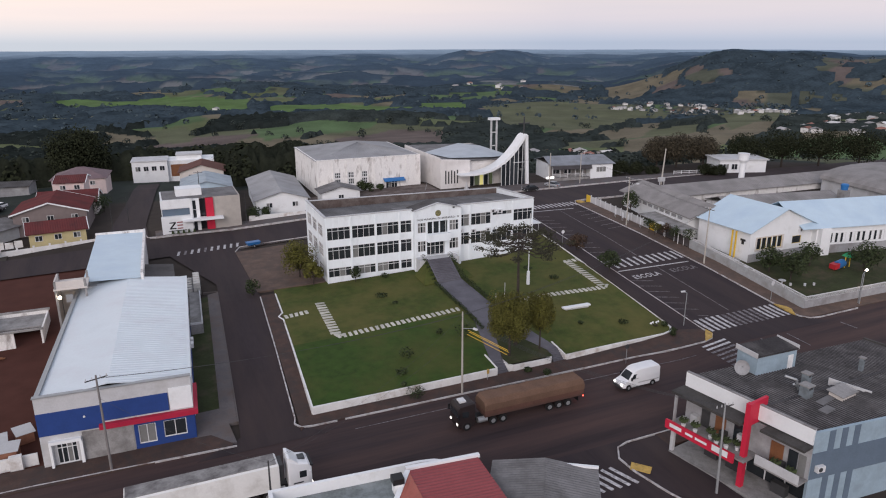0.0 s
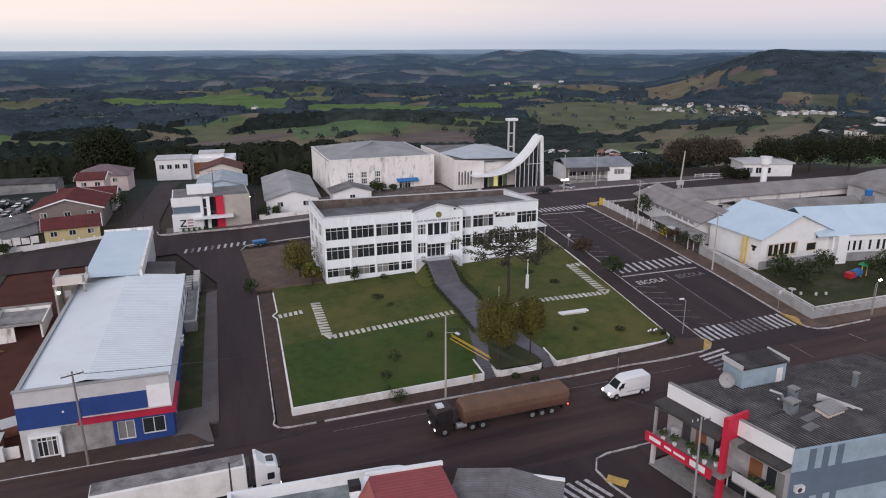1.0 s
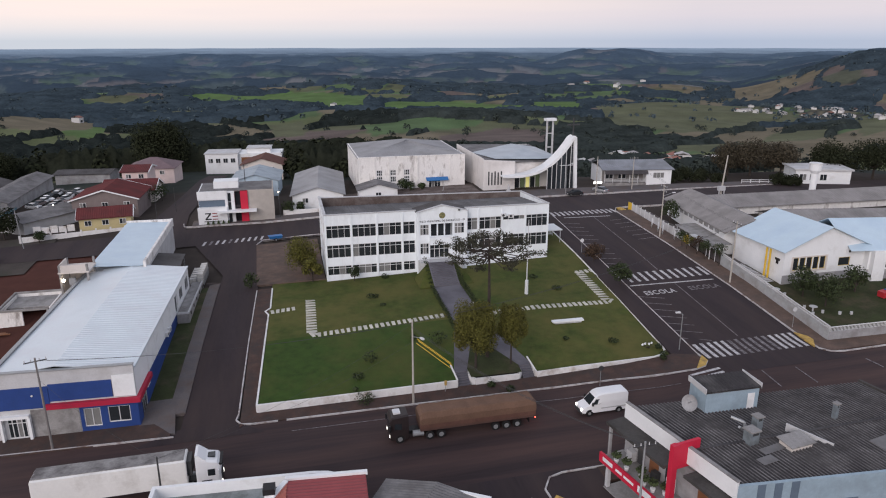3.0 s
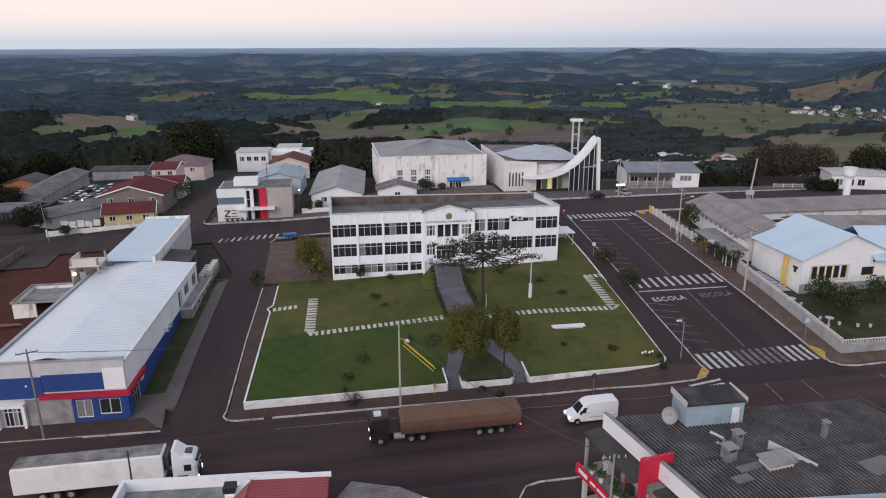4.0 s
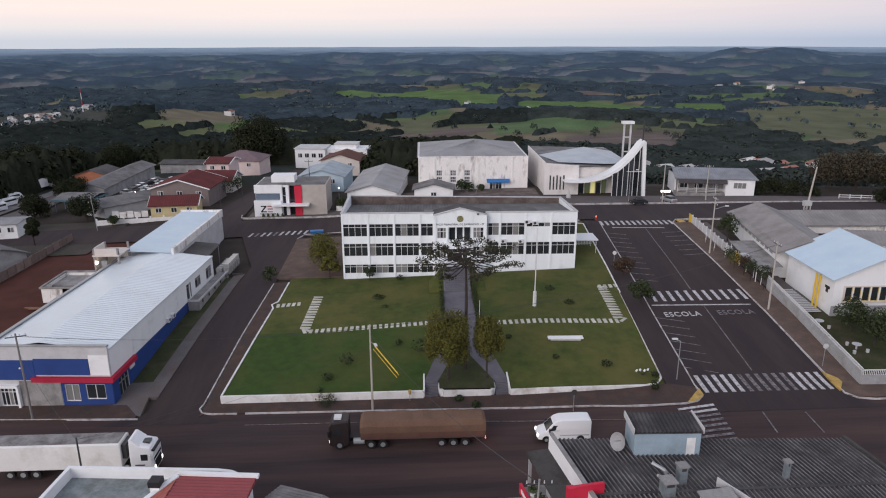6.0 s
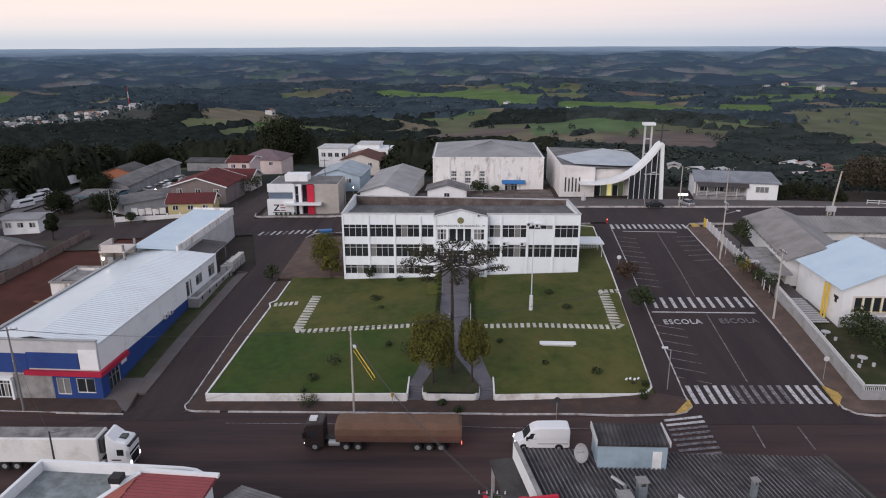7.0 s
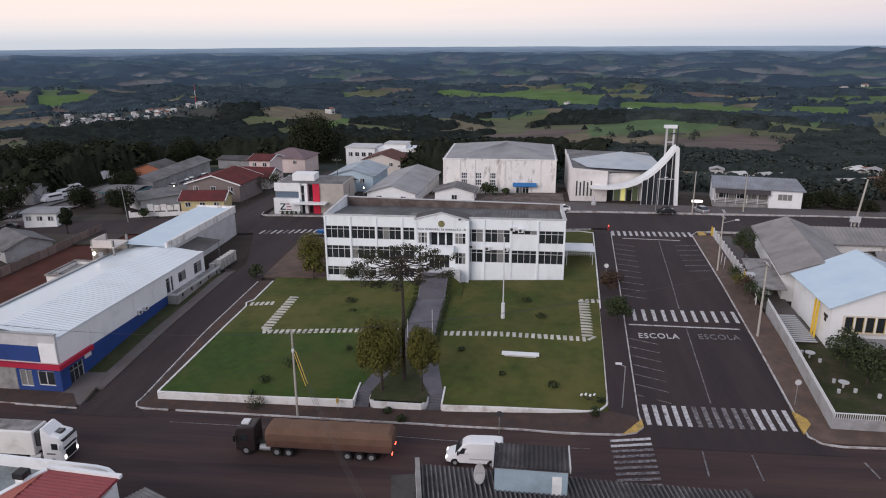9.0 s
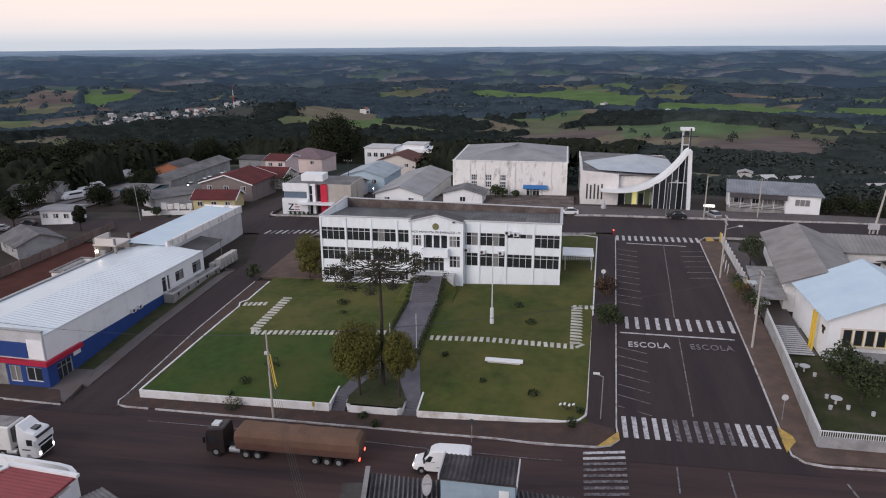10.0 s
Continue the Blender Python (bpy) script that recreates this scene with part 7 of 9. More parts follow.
house("house", "small white house with a grey roof in the yard", -54.6, 126.4, 11, 9, 2.3, 1.8, GREY_W, ROOF_FCL, "x", -33, wins=2)
house("house", "small white service building", -59.6, 144.6, 7.8, 6, 3.3, 0.25, WHITE, ROOF_LG, "x", 6, wins=3)
house("shed", "low shed with a grey roof behind the red-roofed houses", -55.0, 240.0, 17, 9, 3.4, 0.7, GREY_W, ROOF_FC, "x", -6, wins=0)
house("house", "grey house at the forest's edge", -88, 168.0, 12, 9, 3.6, 1.4, GREY_W, ROOF_FC, "x", 10, wins=1)
house("house", "low grey-roofed house behind the yard", -100.0, 132.0, 12, 9, 3.6, 1.6, GREY_L, ROOF_FCL, "x", 12, wins=2)
BOARDS = mat("brown_boards", (0.20, 0.15, 0.135), 0.9, 0.2, obj=0.2)
lf = thing("lot_fence", "weathered grey-brown board fence along the red soil lot", "fence", -40.8, 108.0, G(-40, 122), 86)
for k in range(14):
    dz = G(-40.8 + 0.17 * k, 108 + 2.45 * k) - G(-40, 122)
    part("panel", Geo().box(2.45 * k, 0, -1.5, 2.45 * k + 2.38, 0.12, 1.5 + dz + 0.05 * (k % 3)), BOARDS, lf)
    part("post", Geo().box(2.45 * k - 0.07, -0.12, -1.5, 2.45 * k + 0.07, 0.0, 1.65 + dz), BOARDS, lf)
ub = thing("unfinished_block", "unfinished concrete block with pale stained walls", "ruin", -26.8, 107.0, G(-24, 111))
for x0, y0, x1, y1, z1 in ((0, 0, 3.4, 0.25, 2.0), (0, 0.25, 0.25, 8.5, 2.0), (0.25, 8.25, 7.0, 8.5, 2.0), (6.75, 0.25, 7.0, 8.25, 1.8)):
    part("wall", Geo().box(x0, y0, -1, x1, y1, z1), WHITE_OLD, ub)
part("slab", Geo().box(0.25, 3.0, 1.3, 6.75, 8.25, 1.5), CONCRETE, ub)
for x0, y0, x1, y1 in ((-0.2, -0.2, 7.2, 0.1), (-0.2, 8.3, 7.2, 8.6), (-0.2, 0.1, 0.1, 8.3)):
    part("beam", Geo().box(x0, y0, 2.0, x1, y1, 2.3), CONCRETE, ub)
for k in range(3):
    part("plank", Geo().box(-1.5 + 0.5 * k, -3.0 - 0.3 * k, -0.3, 1.8 + 0.4 * k, -2.75 - 0.3 * k, -0.18), WOOD, ub)
dl = thing("low_yard_wall", "low weathered white wall and steps beside the shop", "wall", -26.0, 75.6, G(-22, 76), 2)
part("wall", Geo().box(0, 0, -0.8, 8.8, 0.25, 1.2).box(6.2, -0.6, -0.8, 7.4, 0, 1.6), WHITE_W, dl)
for k, (x, y) in enumerate(((-20.0, 77.5), (-21.5, 80.0), (-19.2, 81.5))):
    p_ = thing("brick_pile", "pallet of red bricks with a pale sheet on top", "bricks", x, y, G(x, y), 10 * k, group="pallets beside the shop")
    part("bricks", Geo().box(-0.8, -1.0, -0.3, 0.8, 1.0, 1.5 - 0.3 * k), BRICK, p_)
    part("sheet", Geo().slab((-1, -1.2, 1.62 - .3 * k), (1, -1.2, 1.62 - .3 * k), (1, 1.2, 1.7 - .3 * k), (-1, 1.2, 1.7 - .3 * k), 0.05), GREY_L, p_)
wb = thing("lookout_house", "white flat-roofed building near a water tower", "building", 151.0, 153.0, G(155, 151), -20)
part("wall", Geo().box(0, 0, -1, 14, 9, 3.6), WHITE, wb)
part("roof", Geo().box(-0.5, -0.5, 3.6, 14.5, 9.5, 4.0), GREY_L, wb)
wtw = thing("water_tower", "round white concrete water tower with a flared top", "water tower", 139.7, 133.7, G(139.7, 133.7))
part("shaft", Geo().tube((0, 0, -1), (0, 0, 6.2), 0.75, 0.75, 16).tube((0, 0, 6.2), (0, 0, 7.0), 0.75, 1.3, 16), WHITE, wtw)
part("bowl", Geo().tube((0, 0, 7.0), (0, 0, 8.4), 1.3, 1.45, 16), WHITE, wtw)
part("rim_rail", Geo().tube((0, 0, 8.4), (0, 0, 8.75), 1.5, 1.5, 16), FRAME, wtw)
for k in range(3):
    window_y(wb, 1.0 + 2.6 * k, 2.8 + 2.6 * k, 0.9, 2.6, -0.14, 2, (), 0.1)
rf_ = thing("rail_fence", "low white rail fence before brown trees", "fence", 137.0, 156.2, G(141, 155), -11)
for k in range(5):
    part("post", Geo().box(2.45 * k, 0, -0.5, 2.45 * k + 0.16, 0.16, 1.15), FRAME, rf_)
for z in (0.4, 0.9):
    part("rail", Geo().box(0, 0.03, z, 9.96, 0.13, z + 0.14), FRAME, rf_)



# ---- road markings ----
def painted(name, quads, material, label, category="road marking", dz=0.03):
    g = Geo()
    for q in quads:
        pts = [(x, y, G(x, y) + dz) for x, y in q]
        g.hexa([(p[0], p[1], p[2] - 0.02) for p in pts], pts)
    return tagged(link(name, g, material), label, category, kind="structure")


def crossing(name, p0, p1, n, length, width, label, material=PAINT_W, dirv=(0, 1), worn=(), dz=0.05):
    """Stripes spaced from p0 to p1; each runs along dirv."""
    t = thing(name, label, "crossing", 0, 0, 0, kind="structure")
    ux, uy = dirv
    for k in range(n):
        u = k / (n - 1)
        x, y = p0[0] + (p1[0] - p0[0]) * u, p0[1] + (p1[1] - p0[1]) * u
        hx, hy = uy * width / 2, -ux * width / 2
        ring = [(x - hx, y - hy), (x + hx, y + hy), (x + hx + ux * length, y + hy + uy * length), (x - hx + ux * length, y - hy + uy * length)]
        g = Geo()
        ys = 6
        for j in range(ys):
            a, b = j / ys, (j + 1) / ys
            q = [(ring[0][0] + (ring[3][0] - ring[0][0]) * a, ring[0][1] + (ring[3][1] - ring[0][1]) * a), (ring[1][0] + (ring[2][0] - ring[1][0]) * a, ring[1][1] + (ring[2][1] - ring[1][1]) * a),
                 (ring[1][0] + (ring[2][0] - ring[1][0]) * b, ring[1][1] + (ring[2][1] - ring[1][1]) * b), (ring[0][0] + (ring[3][0] - ring[0][0]) * b, ring[0][1] + (ring[3][1] - ring[0][1]) * b)]
            pts = [(px, py, G(px, py) + dz) for px, py in q]
            g.hexa([(p[0], p[1], p[2] - 0.02) for p in pts], pts)
        part("stripe", g, PAINT_OLD if k in worn else material, t)


crossing("crossing", (71.0, 70.1), (86.3, 70.2), 15, 4.0, 0.5, "white zebra crossing at the school street", dirv=(0.0, 1), worn=(5, 6, 7, 8, 9, 10))
crossing("crossing", (73.0, 95.6), (87.0, 95.2), 11, 3.6, 0.5, "white zebra crossing in front of the school gate", dirv=(0.02, 1))
crossing("crossing", (73.9, 132.4), (88.6, 133.0), 14, 3.2, 0.5, "white zebra crossing by the church street", dirv=(0.03, 1))
crossing("crossing", (0.2, 138.2), (11.6, 139.6), 10, 2.6, 0.45, "faded zebra crossing over the side street", PAINT_W, dirv=(0.15, 1), worn=(1, 4))
crossing("crossing", (66.5, 67.4), (66.4, 56.0), 13, 4.2, 0.42, "white zebra crossing over the main street", dirv=(1, 0.03), worn=(2, 3, 4, 5, 6, 7, 8, 9, 10, 11, 12))
crossing("crossing", (31.4, 50.5), (38.4, 50.3), 8, 3.5, 0.42, "worn white zebra crossing on the side street", PAINT_W, dirv=(0.33, -0.94), worn=(0, 1, 2))


def line_marks(pts, w=0.13):
    quads = []
    for (x0, y0), (x1, y1) in zip(pts, pts[1:]):
        L = math.dist((x0, y0), (x1, y1))
        nx, ny = -(y1 - y0) / L * w / 2, (x1 - x0) / L * w / 2
        n = max(1, int(L / 2.5))
        for k in range(n):
            a, b = k / n, (k + 1) / n
            ax, ay, bx_, by_ = x0 + (x1 - x0) * a, y0 + (y1 - y0) * a, x0 + (x1 - x0) * b, y0 + (y1 - y0) * b
            quads.append([(ax - nx, ay - ny), (bx_ - nx, by_ - ny), (bx_ + nx, by_ + ny), (ax + nx, ay + ny)])
    return quads


painted("stop_line", line_marks([(71.9, 94.4), (86.7, 93.3)], 0.3), PAINT_W, "white stop line across the school street")
painted("stop_line", line_marks([(75.4, 131.0), (86.0, 130.6)], 0.25), PAINT_W, "white stop line by the church street")
painted("centre_line", line_marks([(78.6, 75.0), (79.6, 93.5)]), PAINT_OLD, "thin worn centre line on the school street")
painted("centre_line", line_marks([(79.8, 99.5), (82.0, 130)]), PAINT_OLD, "thin worn centre line on the school street")
painted("edge_line", line_marks([(16, 68.4), (34, 68.3), (46, 67.6), (56, 66.9), (64.3, 66.2)], 0.1), PAINT_OLD, "worn edge line along the main street")
painted("lane_mark", line_marks([(75.6, 65.7), (75.3, 61.5)], 0.16) + line_marks([(80.4, 65.4), (80.3, 61.3)], 0.16) + line_marks([(91.0, 65.1), (91.3, 62.5)], 0.2), PAINT_OLD, "worn cross marks on the main street")
for k in range(7):
    y = 74.6 + 2.35 * k
    painted("bay_line", line_marks([(east_left(y) + 0.3, y + 1.6), (east_left(y) + 3.9, y)], 0.11), PAINT_OLD, "slanted worn white parking bay line")
for k in range(10):
    y = 103.0 + 2.6 * k
    painted("bay_line", line_marks([(east_left(y) + 0.3, y + 1.2), (east_left(y) + 3.8, y)], 0.12), PAINT_OLD, "worn slanted parking bay line")
for k in range(6):
    y = 114.5 + 2.6 * k
    painted("bay_line", line_marks([(east_right(y) - 0.3, y + 0.4), (east_right(y) - 4.2, y)], 0.12), PAINT_OLD, "worn parking bay line")
for x, m, lab in ((75.4, PAINT_W, "white painted school warning on the asphalt"), (83.3, PAINT_OLD, "worn painted school warning on the asphalt")):
    cu = bpy.data.curves.new("road_lettering", "FONT")
    cu.body, cu.size, cu.extrude, cu.align_x, cu.align_y, cu.space_character = "ESCOLA", 1.34, 0.01, "CENTER", "CENTER", 1.15
    cu.offset = 0.02
    cu.materials.append(m)
    ob = tagged(new("road_lettering", cu), lab, "road marking", kind="structure")
    slope = math.degrees(math.atan((G(x, 92.5) - G(x, 89.0)) / 3.5))
    tilt = math.degrees(math.atan((G(x + 2.5, 90.9) - G(x - 2.5, 90.9)) / 5))
    ob.matrix_world = pose(x, 90.9 - 0.02 * (x - 75), G(x, 90.9) + 0.07, slope, -tilt, -1.5) @ Matrix.Diagonal((1.0, 1.5, 1, 1))
for pts in ([(67.9, 68.35), (69.4, 68.65), (70.3, 69.6), (70.3, 71.0), (69.6, 70.3)], [(86.95, 71.2), (86.9, 69.6), (88.3, 71.6), (88.2, 72.6), (87.1, 74.0)], [(40.2, 49.2), (41.5, 47.6), (42.4, 48.4), (41.0, 50.0)], [(90.2, 133.8), (91.6, 134), (91.6, 136.6), (90.4, 136.4)]):
    g = Geo()
    g.hexa([(x, y, G(x, y) - 0.1) for x, y in pts], [(x, y, G(x, y) + 0.19) for x, y in pts])
    tagged(link("tactile_ramp", g, PAINT_Y), "yellow painted kerb ramp", "ramp", kind="structure")

# ---- stepping stones ----
stones = thing("stepping_path", "pale stepping stones set in the lawn", "stepping stones", 0, 0, 0)
smesh = None


def stone(x, y, rz, sx=0.52, sy=1.25):
    global smesh
    if smesh is None:
        g = Geo().hexa([(-.5, -.5, -.12), (.5, -.5, -.12), (.5, .5, -.12), (-.5, .5, -.12)], [(-.47, -.48, .05), (.48, -.46, .05), (.46, .48, .05), (-.48, .46, .05)])
        ob = part("stone", g, STONE, stones)
        smesh = ob.data
    else:
        ob = new("stone", smesh)
        ob.parent = stones
    ob.matrix_local = pose(x, y, P(x, y) + 0.02, 3.5, -1, rz) @ Matrix.Diagonal((sx, sy, 1, 1))


rs = random.Random(4)
for k in range(23):
    stone(20.6 + 0.84 * k, 89.7 + 0.06 * k, rs.uniform(-5, 5), 0.5 + rs.uniform(-.05, .05))
for k in range(23):
    stone(46.2 + 0.87 * k, 89.9, rs.uniform(-5, 5), 0.5 + rs.uniform(-.05, .05))
for k in range(13):
    stone(19.6 + 0.03 * k, 91.0 + 0.95 * k, 90 + rs.uniform(-5, 5), 0.55, 1.6)
    stone(66.0 + 0.02 * k, 91.0 + 0.9 * k, 90 + rs.uniform(-5, 5), 0.5, 1.9)
for k in range(5):
    stone(14.0 + 0.8 * k, 99.4 + 0.12 * k, rs.uniform(-5, 5))
    stone(65.8 + 0.85 * k, 102.0, rs.uniform(-5, 5))
for x, y, r in ((20.0, 90.2, 45), (19.6, 89.9, 20), (66.4, 90.2, -45)):
    stone(x, y, r, 0.5, 1.5)


# ---- trees and plants ----
def leaf_quads(g, cx, cy, cz, rx, ry, rz, n, size, rnd, hollow=0.55):
    """Many small leaf blades in an uneven ellipsoid shell."""
    for _ in range(n):
        while True:
            v = Vector((rnd.uniform(-1, 1), rnd.uniform(-1, 1), rnd.uniform(-1, 1)))
            if hollow < v.length <= 1:
                break
        c = Vector((cx + v.x * rx, cy + v.y * ry, cz + v.z * rz))
        out = (v.normalized() + Vector((rnd.gauss(0, 0.5), rnd.gauss(0, 0.5), rnd.gauss(0.25, 0.5)))).normalized()
        a = out.cross(Vector((rnd.gauss(0, 1), rnd.gauss(0, 1), rnd.gauss(0, 1)))).normalized()
        b = out.cross(a) * size * rnd.uniform(0.5, 1.0)
        a = a * size * rnd.uniform(0.6, 1.3)
        g.face(c - a * 0.5, c + b * 0.5, c + a * 0.5, c - b * 0.5)


def tree(name, label, x, y, z, height, crown_r, crown_h, leaf_m, leaves=900, size=0.4, lobes=7, seed=0, trunk_r=0.18, group="", lean=0.0, lump=False):
    rnd = random.Random(seed * 7 + 11)
    t = thing(name, label, "tree", x, y, z, rnd.uniform(0, 360), group=group)
    base = height - crown_h
    tg = Geo().tube((0, 0, -0.4), (lean, 0, base + crown_h * 0.35), trunk_r, trunk_r * 0.55, 8)
    g = Geo()
    for k in range(lobes):
        a = 2 * math.pi * k / lobes + rnd.uniform(-0.4, 0.4)
        u = (rnd.uniform(0.3, 0.78) if lump else rnd.uniform(0.35, 0.72)) * crown_r
        lz = base + crown_h * (0.22 + 0.55 * ((k * 0.618) % 1.0))
        if k == 0:
            u, lz = 0, base + crown_h * 0.75
        c = (lean + u * math.cos(a), u * math.sin(a), lz)
        part("limb", Geo().tube((lean * 0.6, 0, base * 0.8 + crown_h * 0.1), c, trunk_r * 0.45, trunk_r * 0.12, 5), BARK, t)
        r = crown_r * (rnd.uniform(0.33, 0.48) if lump else rnd.uniform(0.45, 0.62))
        tall = r * rnd.uniform(1.2, 1.9) if lump else min(r * rnd.uniform(0.8, 1.1), crown_h * 0.4)
        leaf_quads(g, *c, r, r, tall, leaves // lobes, size, rnd)
    part("trunk", tg, BARK, t)
    part("crown", g, leaf_m, t)
    return t


tree("tree", "dense yellow-green broadleaf tree beside the park stairs", 40.0, 75.6, -1.25, 9.4, 2.95, 6.4, LEAF_Y, 25000, 0.22, 44, 1, 0.2, lump=True)
tree("tree", "smaller dark green tree beside the park stairs", 44.9, 75.8, -1.2, 8.9, 2.0, 5.9, LEAF_Y, 14000, 0.22, 30, 2, 0.14, lump=True)

# araucaria: straight trunk, umbrella of limbs with tufts at the ends
ar = thing("araucaria", "tall araucaria pine with an umbrella of tufted branches", "tree", 42.3, 78.0, P(42.3, 78.0))
AH = 16.6
part("trunk", Geo().tube((0, 0, -0.3), (0.1, 0, AH * 0.55), 0.26, 0.2, 10).tube((0.1, 0, AH * 0.55), (0, 0.05, AH), 0.2, 0.09, 10), BARK, ar)
rnd = random.Random(5)
for lev, (zz, rr_, n_, up) in enumerate(((14.0, 5.2, 6, 0.1), (14.4, 6.4, 10, 0.4), (15.0, 6.8, 15, 0.6), (15.7, 5.5, 12, 0.6), (16.3, 3.5, 8, 0.5))):
    for k in range(n_):
        a = 2 * math.pi * (k + 0.5 * lev) / n_ + rnd.uniform(-.25, .25)
        r = rr_ * rnd.uniform(0.7, 1.08)
        mid = (0.6 * r * math.cos(a), 0.6 * r * math.sin(a), zz - 0.35)
        tip = (r * math.cos(a), r * math.sin(a), zz + up * rnd.uniform(0.5, 1.1))
        b = part("branch", Geo().tube((0, 0, zz + 0.1), mid, 0.08, 0.055, 5).tube(mid, tip, 0.055, 0.025, 5), BARK, ar)
        g = Geo()
        leaf_quads(g, *tip, 0.85, 0.85, 0.36, 64, 0.23, rnd, 0.0)
        leaf_quads(g, 0.7 * tip[0] + .3 * mid[0], .7 * tip[1] + .3 * mid[1], 0.7 * tip[2] + 0.3 * mid[2], 0.75, 0.75, 0.3, 26, 0.26, rnd, 0.0)
        tagged(part("needle_tuft", g, LEAF_A, b), kind="stuff")

# shrubs and street trees
tree("tree", "bushy green tree at the corner of the town hall", 19.4, 115.2, P(20, 115), 7.0, 2.9, 6.0, LEAF_Y, 5200, 0.26, 14, 3)
tree("tree", "palm-like ragged tree beside the town hall", 20.8, 110.6, P(21, 110.5), 4.6, 1.7, 3.4, LEAF_Y, 700, 0.5, 6, 4, 0.12)
tree("tree", "low dark bush by the lawn corner", 10.6, 110.3, G(10.6, 110.3), 2.6, 1.3, 2.2, LEAF_G, 500, 0.3, 6, 5, 0.08)
tree("tree", "clipped round bush against the town hall wall", 27.8, 109.0, P(28, 109), 2.8, 1.0, 2.4, LEAF_G, 900, 0.2, 7, 6, 0.07)
tree("tree", "small green street tree in the pavement", 70.3, 94.8, G(70.3, 95), 4.0, 1.9, 3.0, LEAF_G, 1500, 0.3, 7, 7, 0.08)
tree("tree", "small reddish street tree in the pavement", 70.4, 105.4, G(70.4, 105), 3.6, 1.7, 2.8, LEAF_B, 1300, 0.3, 7, 8, 0.08)
tree("tree", "dark bushy tree in the school garden", 96.6, 84.0, G(96, 84), 5.0, 2.2, 4.2, LEAF_G, 1500, 0.34, 8, 9, 0.15)
tree("tree", "dark bushy tree in the school garden", 97.6, 80.2, G(97, 80), 5.2, 2.5, 4.2, LEAF_G, 1700, 0.34, 8, 10, 0.15)
tree("tree", "dark tree in the school garden", 113.0, 78.0, G(113, 78), 5.6, 2.9, 4.8, LEAF_G, 1300, 0.38, 8, 11, 0.15)
tree("tree", "dark tree in the school garden", 106.0, 83.5, G(106, 83), 4.4, 2.2, 3.8, LEAF_G, 900, 0.36, 7, 12, 0.15)
tree("tree", "ragged green tree by the school fence", 95.0, 121.5, G(95, 121), 5.6, 1.9, 4.0, LEAF_G, 1000, 0.34, 7, 13, 0.14)
for k, (x, y, h) in enumerate(((90.3, 101.5, 3.2), (90.4, 104.2, 3.0), (90.8, 98.0, 3.8), (90.0, 107.0, 2.4), (90.2, 109.0, 2.6))):
    tree("tree", "scrubby green bush on the school pavement", x, y, G(x, y), h * 1.2, 1.25, h * 0.7, LEAF_B if k == 1 else LEAF_Y if k % 2 else LEAF_G, 520, 0.22, 7, 20 + k, 0.06, "school pavement bushes")
for k, (x, y, h, r) in enumerate(((17.8, 157.5, 3.4, 1.5), (47.0, 170.0, 3.4, 1.6), (48.8, 169.5, 2.6, 1.4), (20.5, 158.3, 2.8, 1.2), (-17.5, 183.0, 5.0, 2.6), (-15.0, 190.0, 4.4, 2.2), (-34, 152, 2.4, 1.2), (52.0, 169.8, 1.8, 1.0))):
    tree("tree", "round dark garden tree near the houses", x, y, G(x, y), h, r, h * 0.8, LEAF_G, 600, 0.36, 7, 40 + k, 0.1, "garden trees")
for k, (x, y, h, r) in enumerate(((-42.5, 157.5, 6.0, 3.6), (-58.4, 164.5, 5.5, 3.4), (-45.4, 139.8, 6.5, 1.4), (-59, 186, 6.0, 4.0), (-63, 140, 9.0, 2.2), (-80, 125, 8, 4.5), (-70, 130, 7, 4), (-88, 150, 8, 4.5), (-75, 160, 6, 4.0))):
    tree("tree", "broad dark tree in the depot yard", x, y, G(x, y), h, r, h * 0.8, LEAF_F, 3000, 0.42, 11, 60 + k, 0.2, "yard trees")


def tuft(name, label, x, y, z, r, h, m, n=60, size=0.22, group="", seed=0):
    rnd = random.Random(seed + int(x * 13 + y * 7))
    t = thing(name, label, "shrub", x, y, z, 0, group=group)
    g = Geo()
    leaf_quads(g, 0, 0, h * 0.5, r, r, h * 0.55, n, size, rnd, 0.0)
    part("leaves", g, m, t)


for k in range(30):
    y = 84.0 + 0.82 * k
    up_ = max(0.0, y - 102.0) * 0.5
    tuft("hedge_plant", "low clipped hedge plant along the path", 39.9, y, P(39.9, y) + up_, 0.45, 0.55, LEAF_G, 70, 0.18, "path edging plants")
    tuft("hedge_plant", "low clipped hedge plant along the path", 45.1, y, P(45.1, y) + 0.8 * up_, 0.58, 0.75, LEAF_G, 90, 0.18, "path edging plants")
for x, y, r, h in ((29.8, 101.0, 1.1, 0.5), (26.8, 80.5, 1.1, 1.4), (24.6, 76.6, 0.9, 0.8), (36.6, 83.0, 1.4, 1.8), (57.5, 101.5, 0.9, 0.5), (59.5, 96.0, 0.9, 0.6), (60.8, 78.0, 0.8, 0.6), (33.5, 85.0, 0.5, 0.8), (24.0, 73.9, 0.4, 0.5), (54.5, 80.0, 0.5, 0.4), (33.0, 108.9, 0.8, 0.7), (48.8, 85.5, 0.5, 0.5), (31.0, 97.5, 0.5, 0.3), (66.3, 75.2, 0.6, 0.7)):
    tuft("shrub", "small dark shrub on the lawn", x, y, P(x, y), r, h, LEAF_G, int(90 * r + 30), 0.28, "lawn shrubs")
